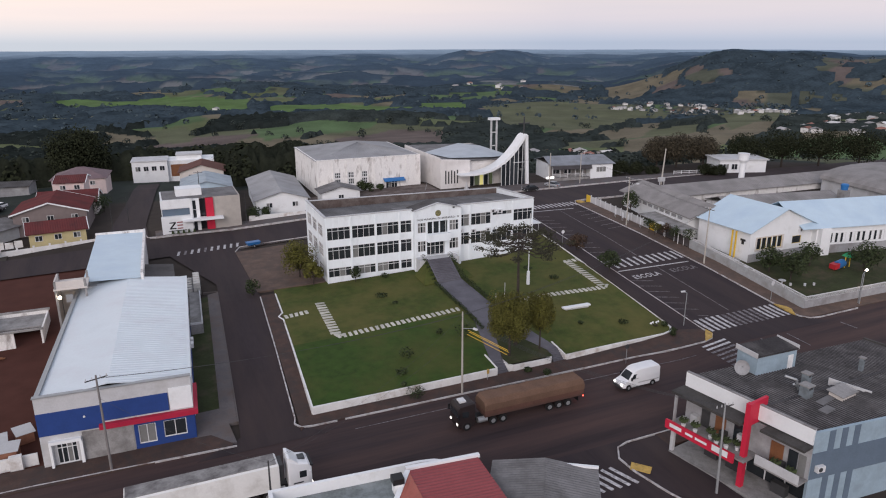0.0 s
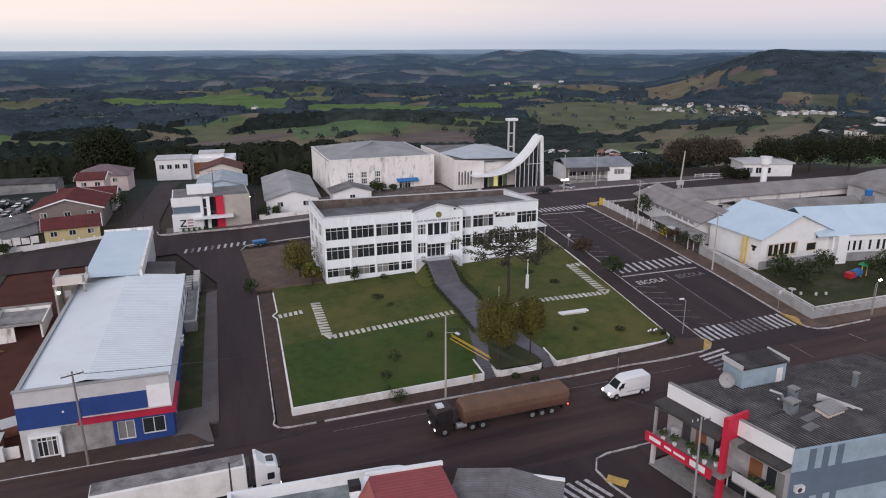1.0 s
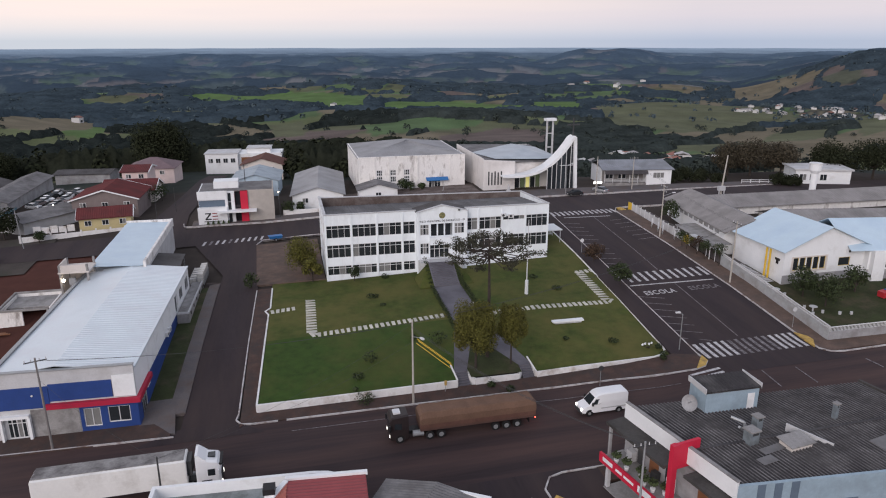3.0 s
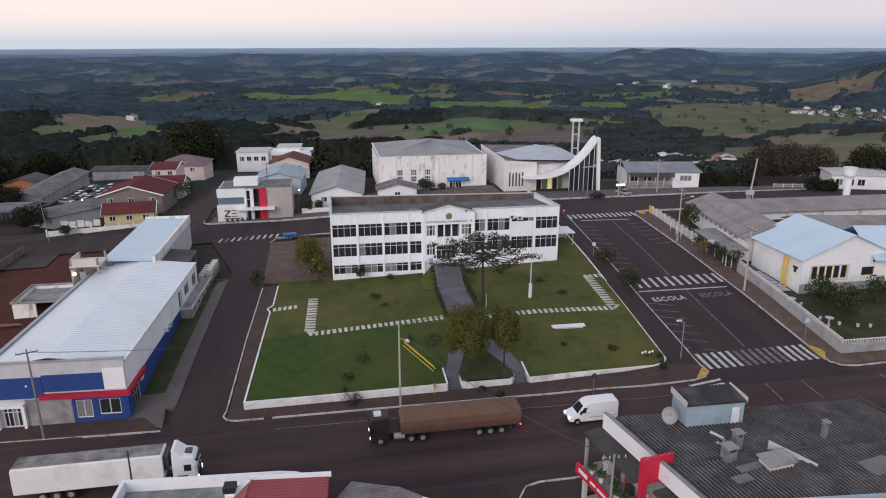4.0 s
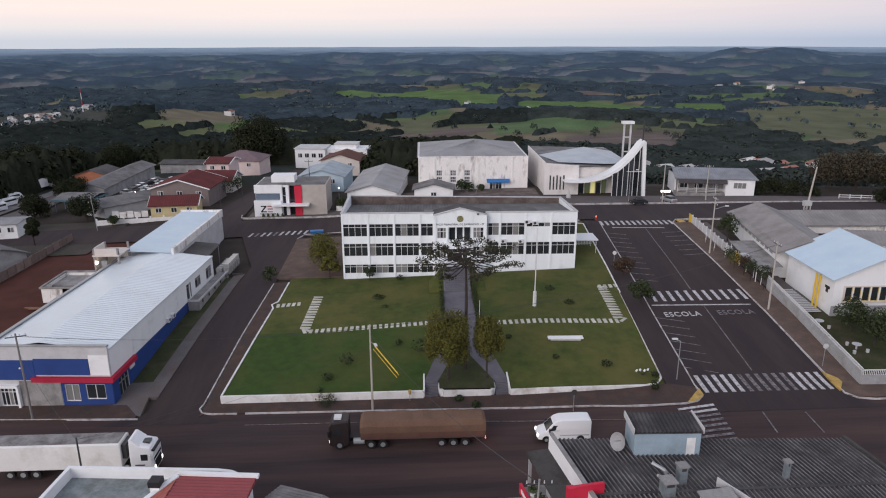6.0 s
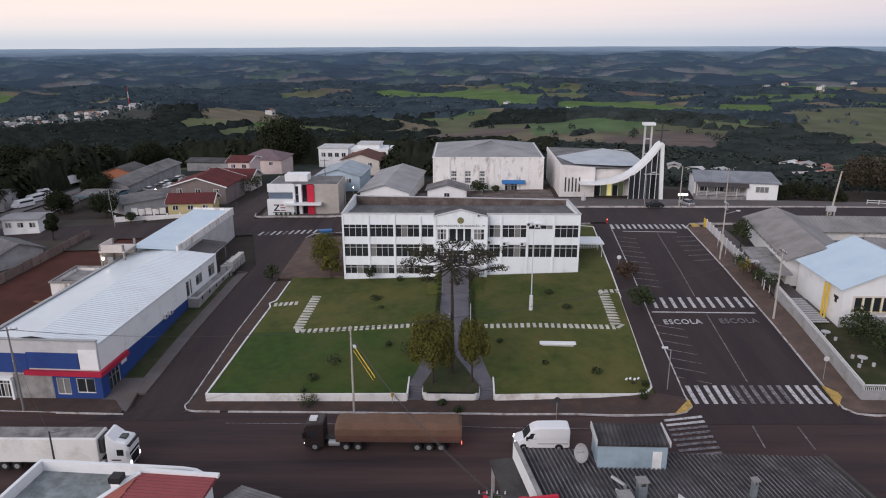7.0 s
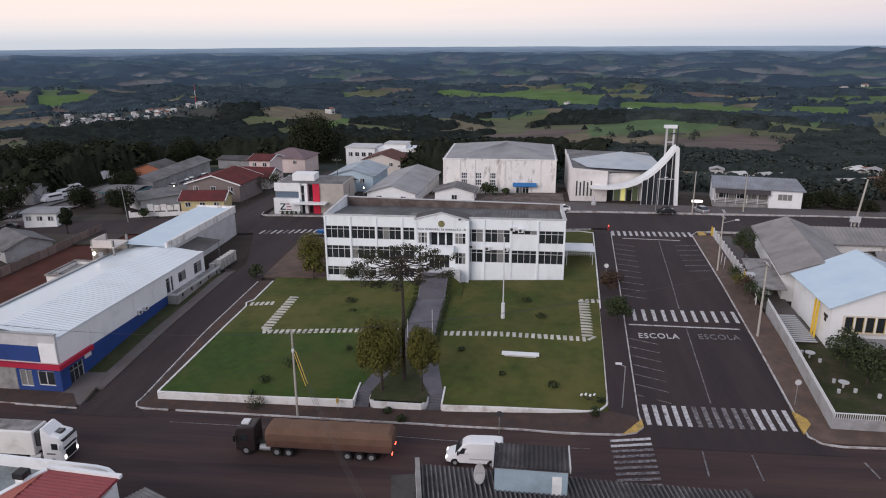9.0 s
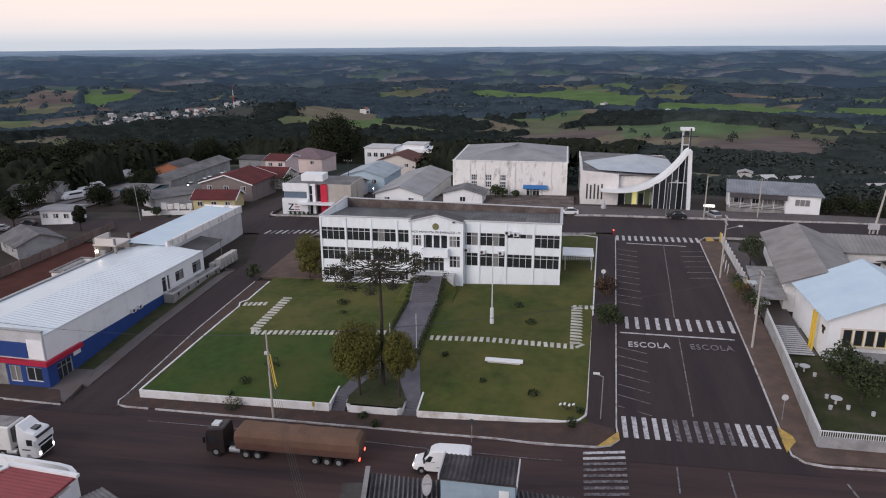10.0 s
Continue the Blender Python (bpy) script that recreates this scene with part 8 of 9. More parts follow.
for x, y, h in ((25.0, 72.3, 1.5), (65.3, 72.2, 1.3), (43.2, 70.8, 0.8), (41.2, 72.5, 0.6)):
    tuft("shrub", "scraggly bush growing at the foot of the park wall", x, y, G(x, y) + 0.1, 1.3 if h > 1.4 else 0.6, h, LEAF_G, 320, 0.2, "kerbside bushes")
fl = thing("flower_heads", "white flower heads on bare stems by the lawn kerb", "shrub", 64.8, 75.6, P(64.8, 75.6))
g = Geo()
rnd = random.Random(9)
for k in range(9):
    a = rnd.uniform(0, 6.3)
    g.tube((0, 0, 0), (0.9 * math.cos(a), 0.9 * math.sin(a), rnd.uniform(0.4, 0.9)), 0.03, 0.02, 5)
part("stems", g, BARK, fl)
for k in range(4):
    part("bloom", Geo().tube((0.5 * k - 0.8, 0.2 * (k % 2), 0.5), (0.5 * k - 0.7, 0.2 * (k % 2), 0.75), 0.16, 0.1, 8), WHITE, fl)

# woods: joined low-poly crowns over the country, leafier ones near the town
rnd = random.Random(21)


def crowns(name, places, label, quads, material, size):
    """Joined foliage: each tree a heap of leaning leaf sprays inside its crown."""
    pl = np.array(places, dtype=np.float64)
    rng = np.random.default_rng(len(places))
    n = len(pl)
    d = rng.normal(size=(n, quads, 3))
    d /= np.linalg.norm(d, axis=2, keepdims=True)
    d[:, :, 2] = np.abs(d[:, :, 2]) * 1.0 - 0.15
    d *= rng.uniform(0.55, 1.0, (n, quads, 1))
    c = np.empty((n, quads, 3))
    c[:, :, 0] = pl[:, None, 0] + d[:, :, 0] * pl[:, None, 3]
    c[:, :, 1] = pl[:, None, 1] + d[:, :, 1] * pl[:, None, 3]
    c[:, :, 2] = pl[:, None, 2] + pl[:, None, 4] * (0.30 + 0.66 * np.clip(d[:, :, 2], -0.3, 1))
    s = (size * pl[:, 3])[:, None, None]
    out = d / np.linalg.norm(d, axis=2, keepdims=True) + rng.normal(size=(n, quads, 3)) * 0.35 + np.array([0, 0, 0.2])
    out /= np.linalg.norm(out, axis=2, keepdims=True)
    a = np.cross(out, rng.normal(size=(n, quads, 3)))
    a /= np.linalg.norm(a, axis=2, keepdims=True)
    b = np.cross(out, a) * s * rng.uniform(0.9, 1.7, (n, quads, 1))
    a = a * s * rng.uniform(0.9, 1.9, (n, quads, 1))
    v = np.stack([c - a * 0.5, c + b * 0.5, c + a * 0.5, c - b * 0.5], axis=2).reshape(-1, 3)
    f = np.arange(len(v)).reshape(-1, 4)
    me = bpy.data.meshes.new(name)
    me.from_pydata(v.tolist(), [], f.tolist())
    me.materials.append(material)
    return tagged(new(name, me), label, "woods", kind="stuff")


def blocked(x, y):
    """Keep the woods off the houses and yards."""
    if x < -92 and y > 182:
        return False
    return (y < 175 and x > -75) or (-80 < x < 20 and y < 262 and x > -78 + 0.0 * y) or (x > 20 and y < 205 and x < 135) or (x < -75 and y < 150 and x > -125)


def wooded(x, y, r, az):
    return cover(x, y, r, az) == "wood" or (x < -92 and 150 < y < 330) or (-92 <= x < 10 and 262 < y < 300)


west_woods, east_woods, mid = [], [], []
for _ in range(9500):
    az, r = rnd.uniform(-62, 72), math.sqrt(rnd.uniform(150 ** 2, 640 ** 2))
    a = math.radians(az)
    x, y = 30 + r * math.sin(a), 20 + r * math.cos(a)
    if blocked(x, y):
        continue
    k = wooded(x, y, max(r, 216), az)
    if az < 9 and (k or rnd.random() < 0.05):
        s_ = rnd.uniform(0.75, 1.3)
        west_woods.append((x, y, land(x, y) - 1.0, 4.9 * s_, 11.0 * s_ * rnd.uniform(0.8, 1.15)))
    elif az >= 9 and (k and rnd.random() < 0.6 or rnd.random() < 0.04):
        s_ = rnd.uniform(0.6, 1.2)
        east_woods.append((x, y, land(x, y) - 0.8, 3.4 * s_, 6.2 * s_))
crowns("near_woods", west_woods[:3600], "dark green woods behind the town", 120, LEAF_F, 0.20)
crowns("valley_trees", east_woods[:2000], "trees and hedges in the near valley, paled for haze", 80, LEAF_FW, 0.24)
far = []
for _ in range(62000):
    a, r = math.radians(rnd.uniform(-48, 66)), 30 + math.sqrt(rnd.uniform(330 ** 2, 2750 ** 2))
    x, y = 30 + r * math.sin(a), 20 + r * math.cos(a)
    if blocked(x, y):
        continue
    k = cover(x, y, r, math.degrees(a))
    if (k == "wood" and rnd.random() < (0.5 if r < 700 else (0.3 if a < 0.16 else 0.12) if r < 1300 else 0.06)) or (k not in ("bright", "wood") and rnd.random() < (0.09 if k == "village" else 0.014)):
        s = rnd.uniform(0.65, 1.3)
        (mid if r < 1300 else far).append((x, y, land(x, y) - 1.0, 5.0 * s * (1 + r / 4000), 9.0 * s * (1 + r / 4000)))


def canopy(name, r0, r1, a0, a1, material, label, tall_by=1.0):
    """The closed roof of leaves below the single crowns: a lumpy sheet that falls to the ground at the woods' edges."""
    rr, aa = [r0], [a for a in np.arange(a0, a1, 0.3)]
    while rr[-1] < r1:
        rr.append(rr[-1] * 1.012)
    g, tall, rng = Geo(), [], random.Random(int(r0))
    for r in rr:
        for a in aa:
            ra = math.radians(a)
            x, y = 30 + r * math.sin(ra), 20 + r * math.cos(ra)
            k = r > r0 and wooded(x, y, max(r, 216), a) and not blocked(x, y)
            grow = tall_by + (1 - tall_by) * min(max((r - 700) / 600, 0), 1)
            h = rng.uniform(-1.9, 1.9) * grow + 6.2 * grow * (1 + r / 4000) * (1 + 0.5 * noise.noise(Vector((x * 0.09, y * 0.05, 2.0))) + 0.3 * noise.noise(Vector((x * 0.02, y * 0.02, 6.0)))) if k else -1.2
            tall.append(k)
            g.v.append((x, y, land(x, y) + h))
    m = len(aa)
    for i in range(len(rr) - 1):
        for k in range(m - 1):
            q = (i * m + k, (i + 1) * m + k, (i + 1) * m + k + 1, i * m + k + 1)
            if any(tall[v] for v in q):
                g.f.append(q)
    return smooth(tagged(link(name, g, material), label, "woods", kind="stuff"))


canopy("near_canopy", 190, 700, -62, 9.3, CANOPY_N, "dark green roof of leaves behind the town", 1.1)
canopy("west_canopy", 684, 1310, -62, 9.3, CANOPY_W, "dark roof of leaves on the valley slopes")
# these two sheets carry the painted haze of the valley and far hills
canopy("valley_canopy", 250, 1310, 9, 68, CANOPY_M, "roof of leaves in the valley, paled for haze", 0.6)
canopy("far_canopy", 1300, 2740, -62, 68, CANOPY_F, "roof of leaves over the far hills, haze in its blue")
for k, (x, y, h, r) in enumerate(((-97, 190, 14, 6), (-104, 186, 15, 6.5), (-98, 205, 14, 6), (-101, 218, 13, 5.5), (-97, 232, 13, 6), (-88, 246, 11, 5), (-76, 256, 11, 5.5))):
    tree("tree", "tall dark tree at the edge of the woods", x, y, land(x, y) - 0.5, h, r, h * 0.8, LEAF_F, 4200, 0.55, 13, 150 + k, 0.35, "trees at the woods' edge")
for k, (x, y, h, r) in enumerate(((-64.5, 200.0, 4.2, 3.2), (-66.0, 194.5, 3.8, 2.8), (-57.5, 165.5, 4.4, 2.9))):
    tree("bush", "dense dark green bush among the depot sheds", x, y, G(x, y) - 0.3, h, r, h * 0.9, LEAF_F, 2200, 0.35, 9, 170 + k, 0.12, "depot bushes")
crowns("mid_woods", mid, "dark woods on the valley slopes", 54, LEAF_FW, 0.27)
crowns("far_woods", far, "woods over the far hills, haze in their blue", 16, LEAF_FE, 0.5)
tree("tree", "very large dark tree standing above the woods", -25, 262, land(-25, 262), 19, 9.5, 17, LEAF_F, 9000, 0.75, 20, 90, 0.6)
for k, (x, y, h, r) in enumerate(((143, 171, 9.5, 4.6), (149, 169, 10.5, 5.5), (156, 165, 10, 5), (168, 160, 10, 6), (178, 155, 11, 7), (188, 150, 11, 7), (198, 144, 11, 7))):
    tree("tree", "large olive-brown tree beyond the rail fence" if k < 3 else "large dark tree beyond the church street", x, y, G(x, y) - 0.5, h, r, h * 0.72, LEAF_O if k < 3 else LEAF_F, 5200, 0.5, 14, 100 + k, 0.35, "trees beyond the street")
for k, (x, y, h, r) in enumerate(((121.5, 163.0, 3.4, 2.3), (125.0, 165.5, 3.8, 2.6), (129.0, 163.0, 3.4, 2.8), (132.5, 160.0, 2.6, 2.2), (145.5, 152.5, 3.4, 2.3), (148.5, 150.5, 3.0, 2.2))):
    tree("bush", "broad dark green bush beside the church street", x, y, G(x, y) - 0.3, h, r, h * 0.9, LEAF_F, 1800, 0.4, 8, 130 + k, 0.1, "bushes beyond the street")



# ---- poles, wires, lamps ----
def pole(x, y, z, h, label, r=0.17, arms=1, rz=0, lean=(0, 0), m=POLE_C, lamp=False):
    p = thing("utility_pole", label, "utility pole", x, y, z, rz, group="utility poles")
    part("shaft", Geo().tube((0, 0, -0.5), (lean[0], lean[1], h), r, r * 0.6, 10), m, p)
    for k in range(arms):
        part("crossarm", Geo().box(-1.1 + lean[0], -0.05 + lean[1], h - 0.46 - 0.9 * k, 1.1 + lean[0], 0.05 + lean[1], h - 0.36 - 0.9 * k), DARK, p)
        for xx in (-1.0, -0.4, 0.4, 1.0):
            part("insulator", Geo().tube((xx + lean[0], lean[1], h - 0.36 - 0.9 * k), (xx + lean[0], lean[1], h - 0.1 - 0.9 * k), 0.06, 0.04, 6), GREY_L, p)
    if lamp:
        part("lamp_arm", Geo().tube((0, 0, h - 2.2), (0, -2.0, h - 1.6), 0.04, n=6), STEEL, p)
        part("lamp_head", Geo().box(-0.14, -2.5, h - 1.7, 0.14, -1.9, h - 1.52), FRAME, p)
    return p


pole(30.75, 70.9, G(30.7, 70.9), 11.2, "pale concrete utility pole on the park pavement", 0.15, 0, 20, lamp=True)
pole(-9.9, 71.4, G(-9.9, 71.4), 11.2, "concrete utility pole in front of the shop", 0.15, 1, 20, (-0.1, 0), m=mat("grey_pole", (0.20, 0.185, 0.18), 0.9, 0.2))
pole(88.4, 91.2, G(88.4, 91.2), 10.6, "concrete utility pole on the school pavement", 0.16, 1, 90)
pole(88.9, 114.8, G(88.9, 114.8), 10.5, "concrete utility pole by the school gate", 0.15, 2, 90, lamp=True)
pole(93.0, 152.8, G(93, 153), 9.5, "concrete utility pole by the church street", 0.16, 0)
pole(104.5, 155.8, G(104.5, 155.8), 8.5, "concrete utility pole by the church street", 0.15, 1)
pole(45.5, 42.5, -2.4, 9.4, "grey utility pole beside the supermarket", 0.14, 1, 0, (0.5, 0.8), m=STEEL)
pole(4.3, 54.6, G(4.3, 54.6), 7.6, "pole in front of the parapet house", 0.12, 0, m=DARK)
pole(99.6, 68.6, G(99.6, 68.6), 5.2, "street lamp pole on the school pavement", 0.1, 0, m=STEEL)
lpole = pole(122.9, 144.8, G(122.9, 144.8), 9.4, "leaning concrete pole with a meter box beyond the street", 0.24, 0, 0, (1.7, 1.2))
part("meter_box", Geo().box(-0.9, -0.5, 0.9, 0.9, 0.3, 2.0).box(-0.8, -0.4, -0.5, -0.6, -0.2, 0.9).box(0.6, -0.4, -0.5, 0.8, -0.2, 0.9), GREY_L, lpole, "grey meter box on legs")
pole(-36.0, 148.6, G(-36, 148.6), 8.4, "thin pale lamp pole by the red soil lot", 0.09, 0, 0, (-0.5, 0), m=STEEL)
pole(15.8, 156.2, G(15.8, 156), 7.0, "slim pole beside the modern office", 0.08, 0, m=DARK)
pole(-12.0, 162, G(-12, 162), 6.5, "slim lamp pole on the lane", 0.07, 0, m=DARK)
pole(-9.0, 171, G(-9, 171), 6.0, "slim pole on the lane", 0.07, 0, m=DARK)
pole(7.5, 176, G(7.5, 176), 9.5, "utility pole among the houses", 0.12, 1, m=DARK)


def lamp_post(x, y, z, h, reach, rz, label, lit=False):
    p = thing("street_lamp", label, "street lamp", x, y, z, rz, group="street lamps")
    part("post", Geo().tube((0, 0, -0.3), (0, 0, h), 0.07, 0.05, 8), STEEL, p)
    part("arm", Geo().tube((0, 0, h), (reach, 0, h + 0.35), 0.045, 0.035, 6), STEEL, p)
    part("lamp_head", Geo().box(reach - 0.1, -0.13, h + 0.26, reach + 0.6, 0.13, h + 0.42), LAMP_ON if lit else FRAME, p, "glowing lamp head" if lit else "")


lamp_post(99.7, 68.9, G(99.7, 69), 5.0, 1.4, 20, "grey street lamp with a glowing head", True)
lamp_post(68.5, 73.6, G(68.5, 73.6), 5.3, -1.0, 0, "slim grey street lamp at the park corner")
lamp_post(85.4, 153.9, G(85, 154), 7.5, 1.6, 20, "grey street lamp by the church")
ld = bpy.data.lights.new("street_light", "POINT")
ld.energy, ld.color, ld.shadow_soft_size = 60, (1.0, 0.72, 0.42), 0.2
lo = new("street_light", ld)
lo.matrix_world = pose(101.2, 69.45, G(99.7, 69) + 4.9)


def wire(a, b, sag, r=0.012):
    g = Geo()
    n = 14
    pts = []
    for k in range(n + 1):
        u = k / n
        pts.append(Vector(a).lerp(Vector(b), u) - Vector((0, 0, sag * 4 * u * (1 - u))))
    g.path(pts, r)
    return tagged(link("power_line", g, DARK), "thin dark overhead wire sagging between the poles", "cable")


zA = G(30.7, 70.9) + 10.8
for k in range(4):
    wire((30.4 + 0.25 * k, 70.6, zA - 0.1 - 0.35 * k), (45.6 + 0.25 * k, 43.3, 6.9 - 0.15 * k), 1.3, 0.014)
for k in range(2):
    wire((30.7, 70.7 + 0.3 * k, zA - 2.5 * k), (4.3, 54.6, G(4.3, 54.6) + 7.4), 1.2)
wire((-9.9, 71.4, G(-9.9, 71.4) + 8.5), (4.3, 54.6, G(4.3, 54.6) + 7.4), 0.7)
for k in range(3):
    wire((-9.9 + 0.5 * k, 71.4, G(-9.9, 71.4) + 10.8), (30.2 + 0.4 * k, 70.9, zA), 0.9)
for k in range(3):
    wire((30.4 + 0.4 * k, 70.9, zA), (88.4 + 0.2 * k, 91.2, G(88.4, 91.2) + 10.2), 1.4)
    wire((88.2 + 0.3 * k, 91.2, G(88.4, 91.2) + 10.2), (91.2 + 0.3 * k, 120, G(91.4, 120) + 10.1), 0.6)
    wire((91.2 + 0.3 * k, 120, G(91.4, 120) + 10.1), (104.3 + 0.3 * k, 155.8, G(104.5, 155.8) + 8.1), 0.7)
gv = thing("pole_guard", "yellow cable guards on the wires by the concrete pole", "cable guard", 30.9, 70.4, zA - 2.4)
for dx, dz_ in ((0.0, 0.0), (0.22, 0.28), (0.1, 0.55)):
    part("guard", Geo().tube((0.2 + dx, -0.1, dz_), (3.1 + dx, -5.2, dz_ - 1.1), 0.03, n=6), YELLOW_P, gv)

# small lit lamps on walls and posts
for x, y, z0, z1 in ((108.6, 90.2, 1.3, 5.6), (15.6, 171.0, 1.2, 4.0), (36.4, 171.2, 2.6, 4.6), (-36.2, 171.8, -1.5, 3.2)):
    wl_ = thing("wall_lamp", "small glowing white lamp on a thin post", "lamp", x, y, z0, group="small lit lamps")
    part("post", Geo().tube((0, 0, -1.0), (0, 0, z1 - z0), 0.05, n=6), STEEL, wl_)
    part("bulb", Geo().tube((0, -0.1, z1 - z0 - 0.1), (0, -0.1, z1 - z0 + 0.12), 0.14, 0.1, 8), LAMP_ON, wl_, "glowing white bulb")

# flagpole, bench, signs
fp = thing("flagpole", "tall white flagpole with a thick white base", "flagpole", 54.0, 95.2, P(54, 95.2))
part("base", Geo().tube((0, 0, -0.2), (0, 0, 2.3), 0.3, 0.26, 12), WHITE, fp)
part("mast", Geo().tube((0, 0, 2.3), (0, 0, 12.3), 0.1, 0.05, 8), FRAME, fp)
for x, y in ((41.9, 83.6), (44.8, 86.3)):
    f2 = thing("flagpole", "short thin white flagpole beside the path", "flagpole", x, y, P(x, y), group="short flagpoles")
    part("mast", Geo().tube((0, 0, -0.2), (0, 0, 5.4), 0.06, 0.04, 8), FRAME, f2)
bn = thing("plaque_bench", "long low white concrete slab bench on the lawn", "bench", 56.7, 84.6, P(56.7, 84.6) + 0.05, -1)
part("slab", Geo().hexa([(-2.45, -.42, .16), (2.45, -.42, .16), (2.45, .42, .16), (-2.45, .42, .16)], [(-2.42, -.39, .36), (2.42, -.39, .36), (2.42, .39, .36), (-2.42, .39, .36)]), WHITE, bn)
part("plinth", Geo().box(-2.1, -0.3, -0.2, 2.1, 0.3, 0.16), GREY_L, bn, "grey concrete plinth")


def road_sign(x, y, z, h, m, label, round_=True, rz=0):
    s = thing("road_sign", label, "road sign", x, y, z, rz, group="road signs")
    part("post", Geo().tube((0, 0, -0.3), (0, 0, h), 0.04, n=6), STEEL, s)
    part("plate", Geo().tube((0, -0.06, h - 0.1), (0, -0.03, h - 0.1), 0.36, n=14 if round_ else 4), m, s)


road_sign(70.2, 110.2, G(70, 110), 2.5, FRAME, "round white-faced road sign on a thin post")
road_sign(87.9, 75.4, G(88, 75.4), 3.0, GREY_L, "round road sign seen from its pale grey back")
# made-up post for an unclear small red shape; its glow is added
hy = thing("hydrant", "small red post with an added glowing top beside the crossing", "post", 73.3, 136.0, G(73, 136))
part("post", Geo().tube((0, 0, -0.2), (0, 0, 0.9), 0.14, 0.12, 10), PLASTIC_R, hy)
part("light", Geo().tube((0, 0, 0.9), (0, 0, 1.12), 0.11, 0.05, 10), RED_LAMP, hy, "red top with an added glow")
wb_ = thing("waste_bin", "small dull yellow waste bin on a post", "waste bin", 35.2, 72.6, G(35.2, 72.6) + 0.11)
part("post", Geo().tube((0, 0, -0.2), (0, 0, 1.5), 0.035, n=6), STEEL, wb_)
part("bin", Geo().tube((0, -0.12, 1.0), (0, -0.12, 1.55), 0.15, 0.19, 10), PAINT_Y, wb_, "dull yellow bin")
road_sign(54.6, 69.0, G(54.6, 69), 2.6, DARK, "thin sign post at the kerb")
for k, (x, y) in enumerate(((90.3, 118.0), (90.3, 116.2), (90.8, 112.6), (90.6, 121.0))):
    b = thing("notice_board", "small white notice board on posts by the school", "notice board", x, y, G(x, y), 70, group="school notice boards")
    part("board", Geo().box(-0.45, -0.05, 0.7, 0.45, 0.0, 2.0), WHITE, b)
    part("post", Geo().box(-0.4, 0, -0.3, -0.33, 0.06, 0.8).box(0.33, 0, -0.3, 0.4, 0.06, 0.8), STEEL, b)
ls = thing("lit_sign", "small glowing white shop sign on a post", "sign", 94.2, 154.5, G(94, 154.5) + 2.3, -5)
part("panel", Geo().box(-1.1, -0.12, 0.1, 1.1, 0.08, 0.6), SIGN_ON, ls)
part("post", Geo().tube((0, 0, -2.5), (0, 0, 0), 0.06, n=6), STEEL, ls)
tb = thing("garden_table", "round pale stone garden table with stools", "table", 94.6, 79.3, G(94.6, 79.3))
part("top", Geo().tube((0, 0, 0.72), (0, 0, 0.8), 0.6, n=16), GREY_L, tb)
part("leg", Geo().tube((0, 0, -0.2), (0, 0, 0.72), 0.12, n=8), GREY_L, tb)
copy_thing(tb, pose(93.2, 86.0, G(93.2, 86)))
for x, y in ((95.6, 78.4), (93.7, 78.2), (94.0, 80.4), (97.8, 77.4), (99.5, 77.0), (94.1, 85.0), (92.6, 87.0)):
    s_ = thing("garden_stool", "small pale stone stool in the school garden", "stool", x, y, G(x, y), group="garden stools")
    part("seat", Geo().tube((0, 0, -0.2), (0, 0, 0.45), 0.2, 0.22, 10), GREY_L, s_)
pg = thing("play_house", "blue and red plastic playground toy with a green roof", "playground toy", 110.5, 80.5, G(110, 80))
part("tunnel", Geo().tube((-1.4, 0, 0.8), (0.6, 0.4, 0.9), 0.75, n=12), PLASTIC_B, pg)
part("slide", Geo().slab((-2.4, -0.6, 1.1), (-1.2, -0.6, 1.3), (-1.2, 0.7, 1.3), (-2.4, 0.7, 1.1), 0.9), PLASTIC_R, pg)
part("canopy", Geo().hexa([(0.5, -0.8, 2.2), (2.1, -0.8, 2.2), (2.1, 0.8, 2.2), (0.5, 0.8, 2.2)], [(1.2, -0.1, 3.0), (1.4, -0.1, 3.0), (1.4, 0.1, 3.0), (1.2, 0.1, 3.0)]), PLASTIC_G, pg)
part("post", Geo().tube((0.7, 0, 0), (0.7, 0, 2.2), 0.08, n=6).tube((1.9, 0, 0), (1.9, 0, 2.2), 0.08, n=6), YELLOW_P, pg)


# ---- vehicles ----
def wheel(parent, x, y, z, r, w):
    t = part("wheel", Geo().tube((x, y - w / 2, z), (x, y + w / 2, z), r, n=16), RUBBER, parent)
    part("rim", Geo().tube((x, y - w / 2 - 0.02, z), (x, y + w / 2 + 0.02, z), r * 0.55, n=12), STEEL, t)


def loft(g, secs):
    """Closed body through cross-sections (x, half width, z low, z high, shoulder width factor)."""
    rings = []
    for x, hw, z0, z1, k in secs:
        rings.append([(x, -hw, z0), (x, hw, z0), (x, hw, z0 + (z1 - z0) * 0.55), (x, hw * k, z1 - 0.04 * (z1 - z0)), (x, hw * k * 0.8, z1), (x, -hw * k * 0.8, z1), (x, -hw * k, z1 - 0.04 * (z1 - z0)), (x, -hw, z0 + (z1 - z0) * 0.55)])
    i = len(g.v)
    for r in rings:
        g.v += r
    n = 8
    for a in range(len(rings) - 1):
        for k in range(n):
            q = (k + 1) % n
            g.f.append((i + a * n + k, i + (a + 1) * n + k, i + (a + 1) * n + q, i + a * n + q))
    g.f.append(tuple(range(i, i + n)))
    g.f.append(tuple(range(i + (len(rings) - 1) * n + n - 1, i + (len(rings) - 1) * n - 1, -1)))
    return g


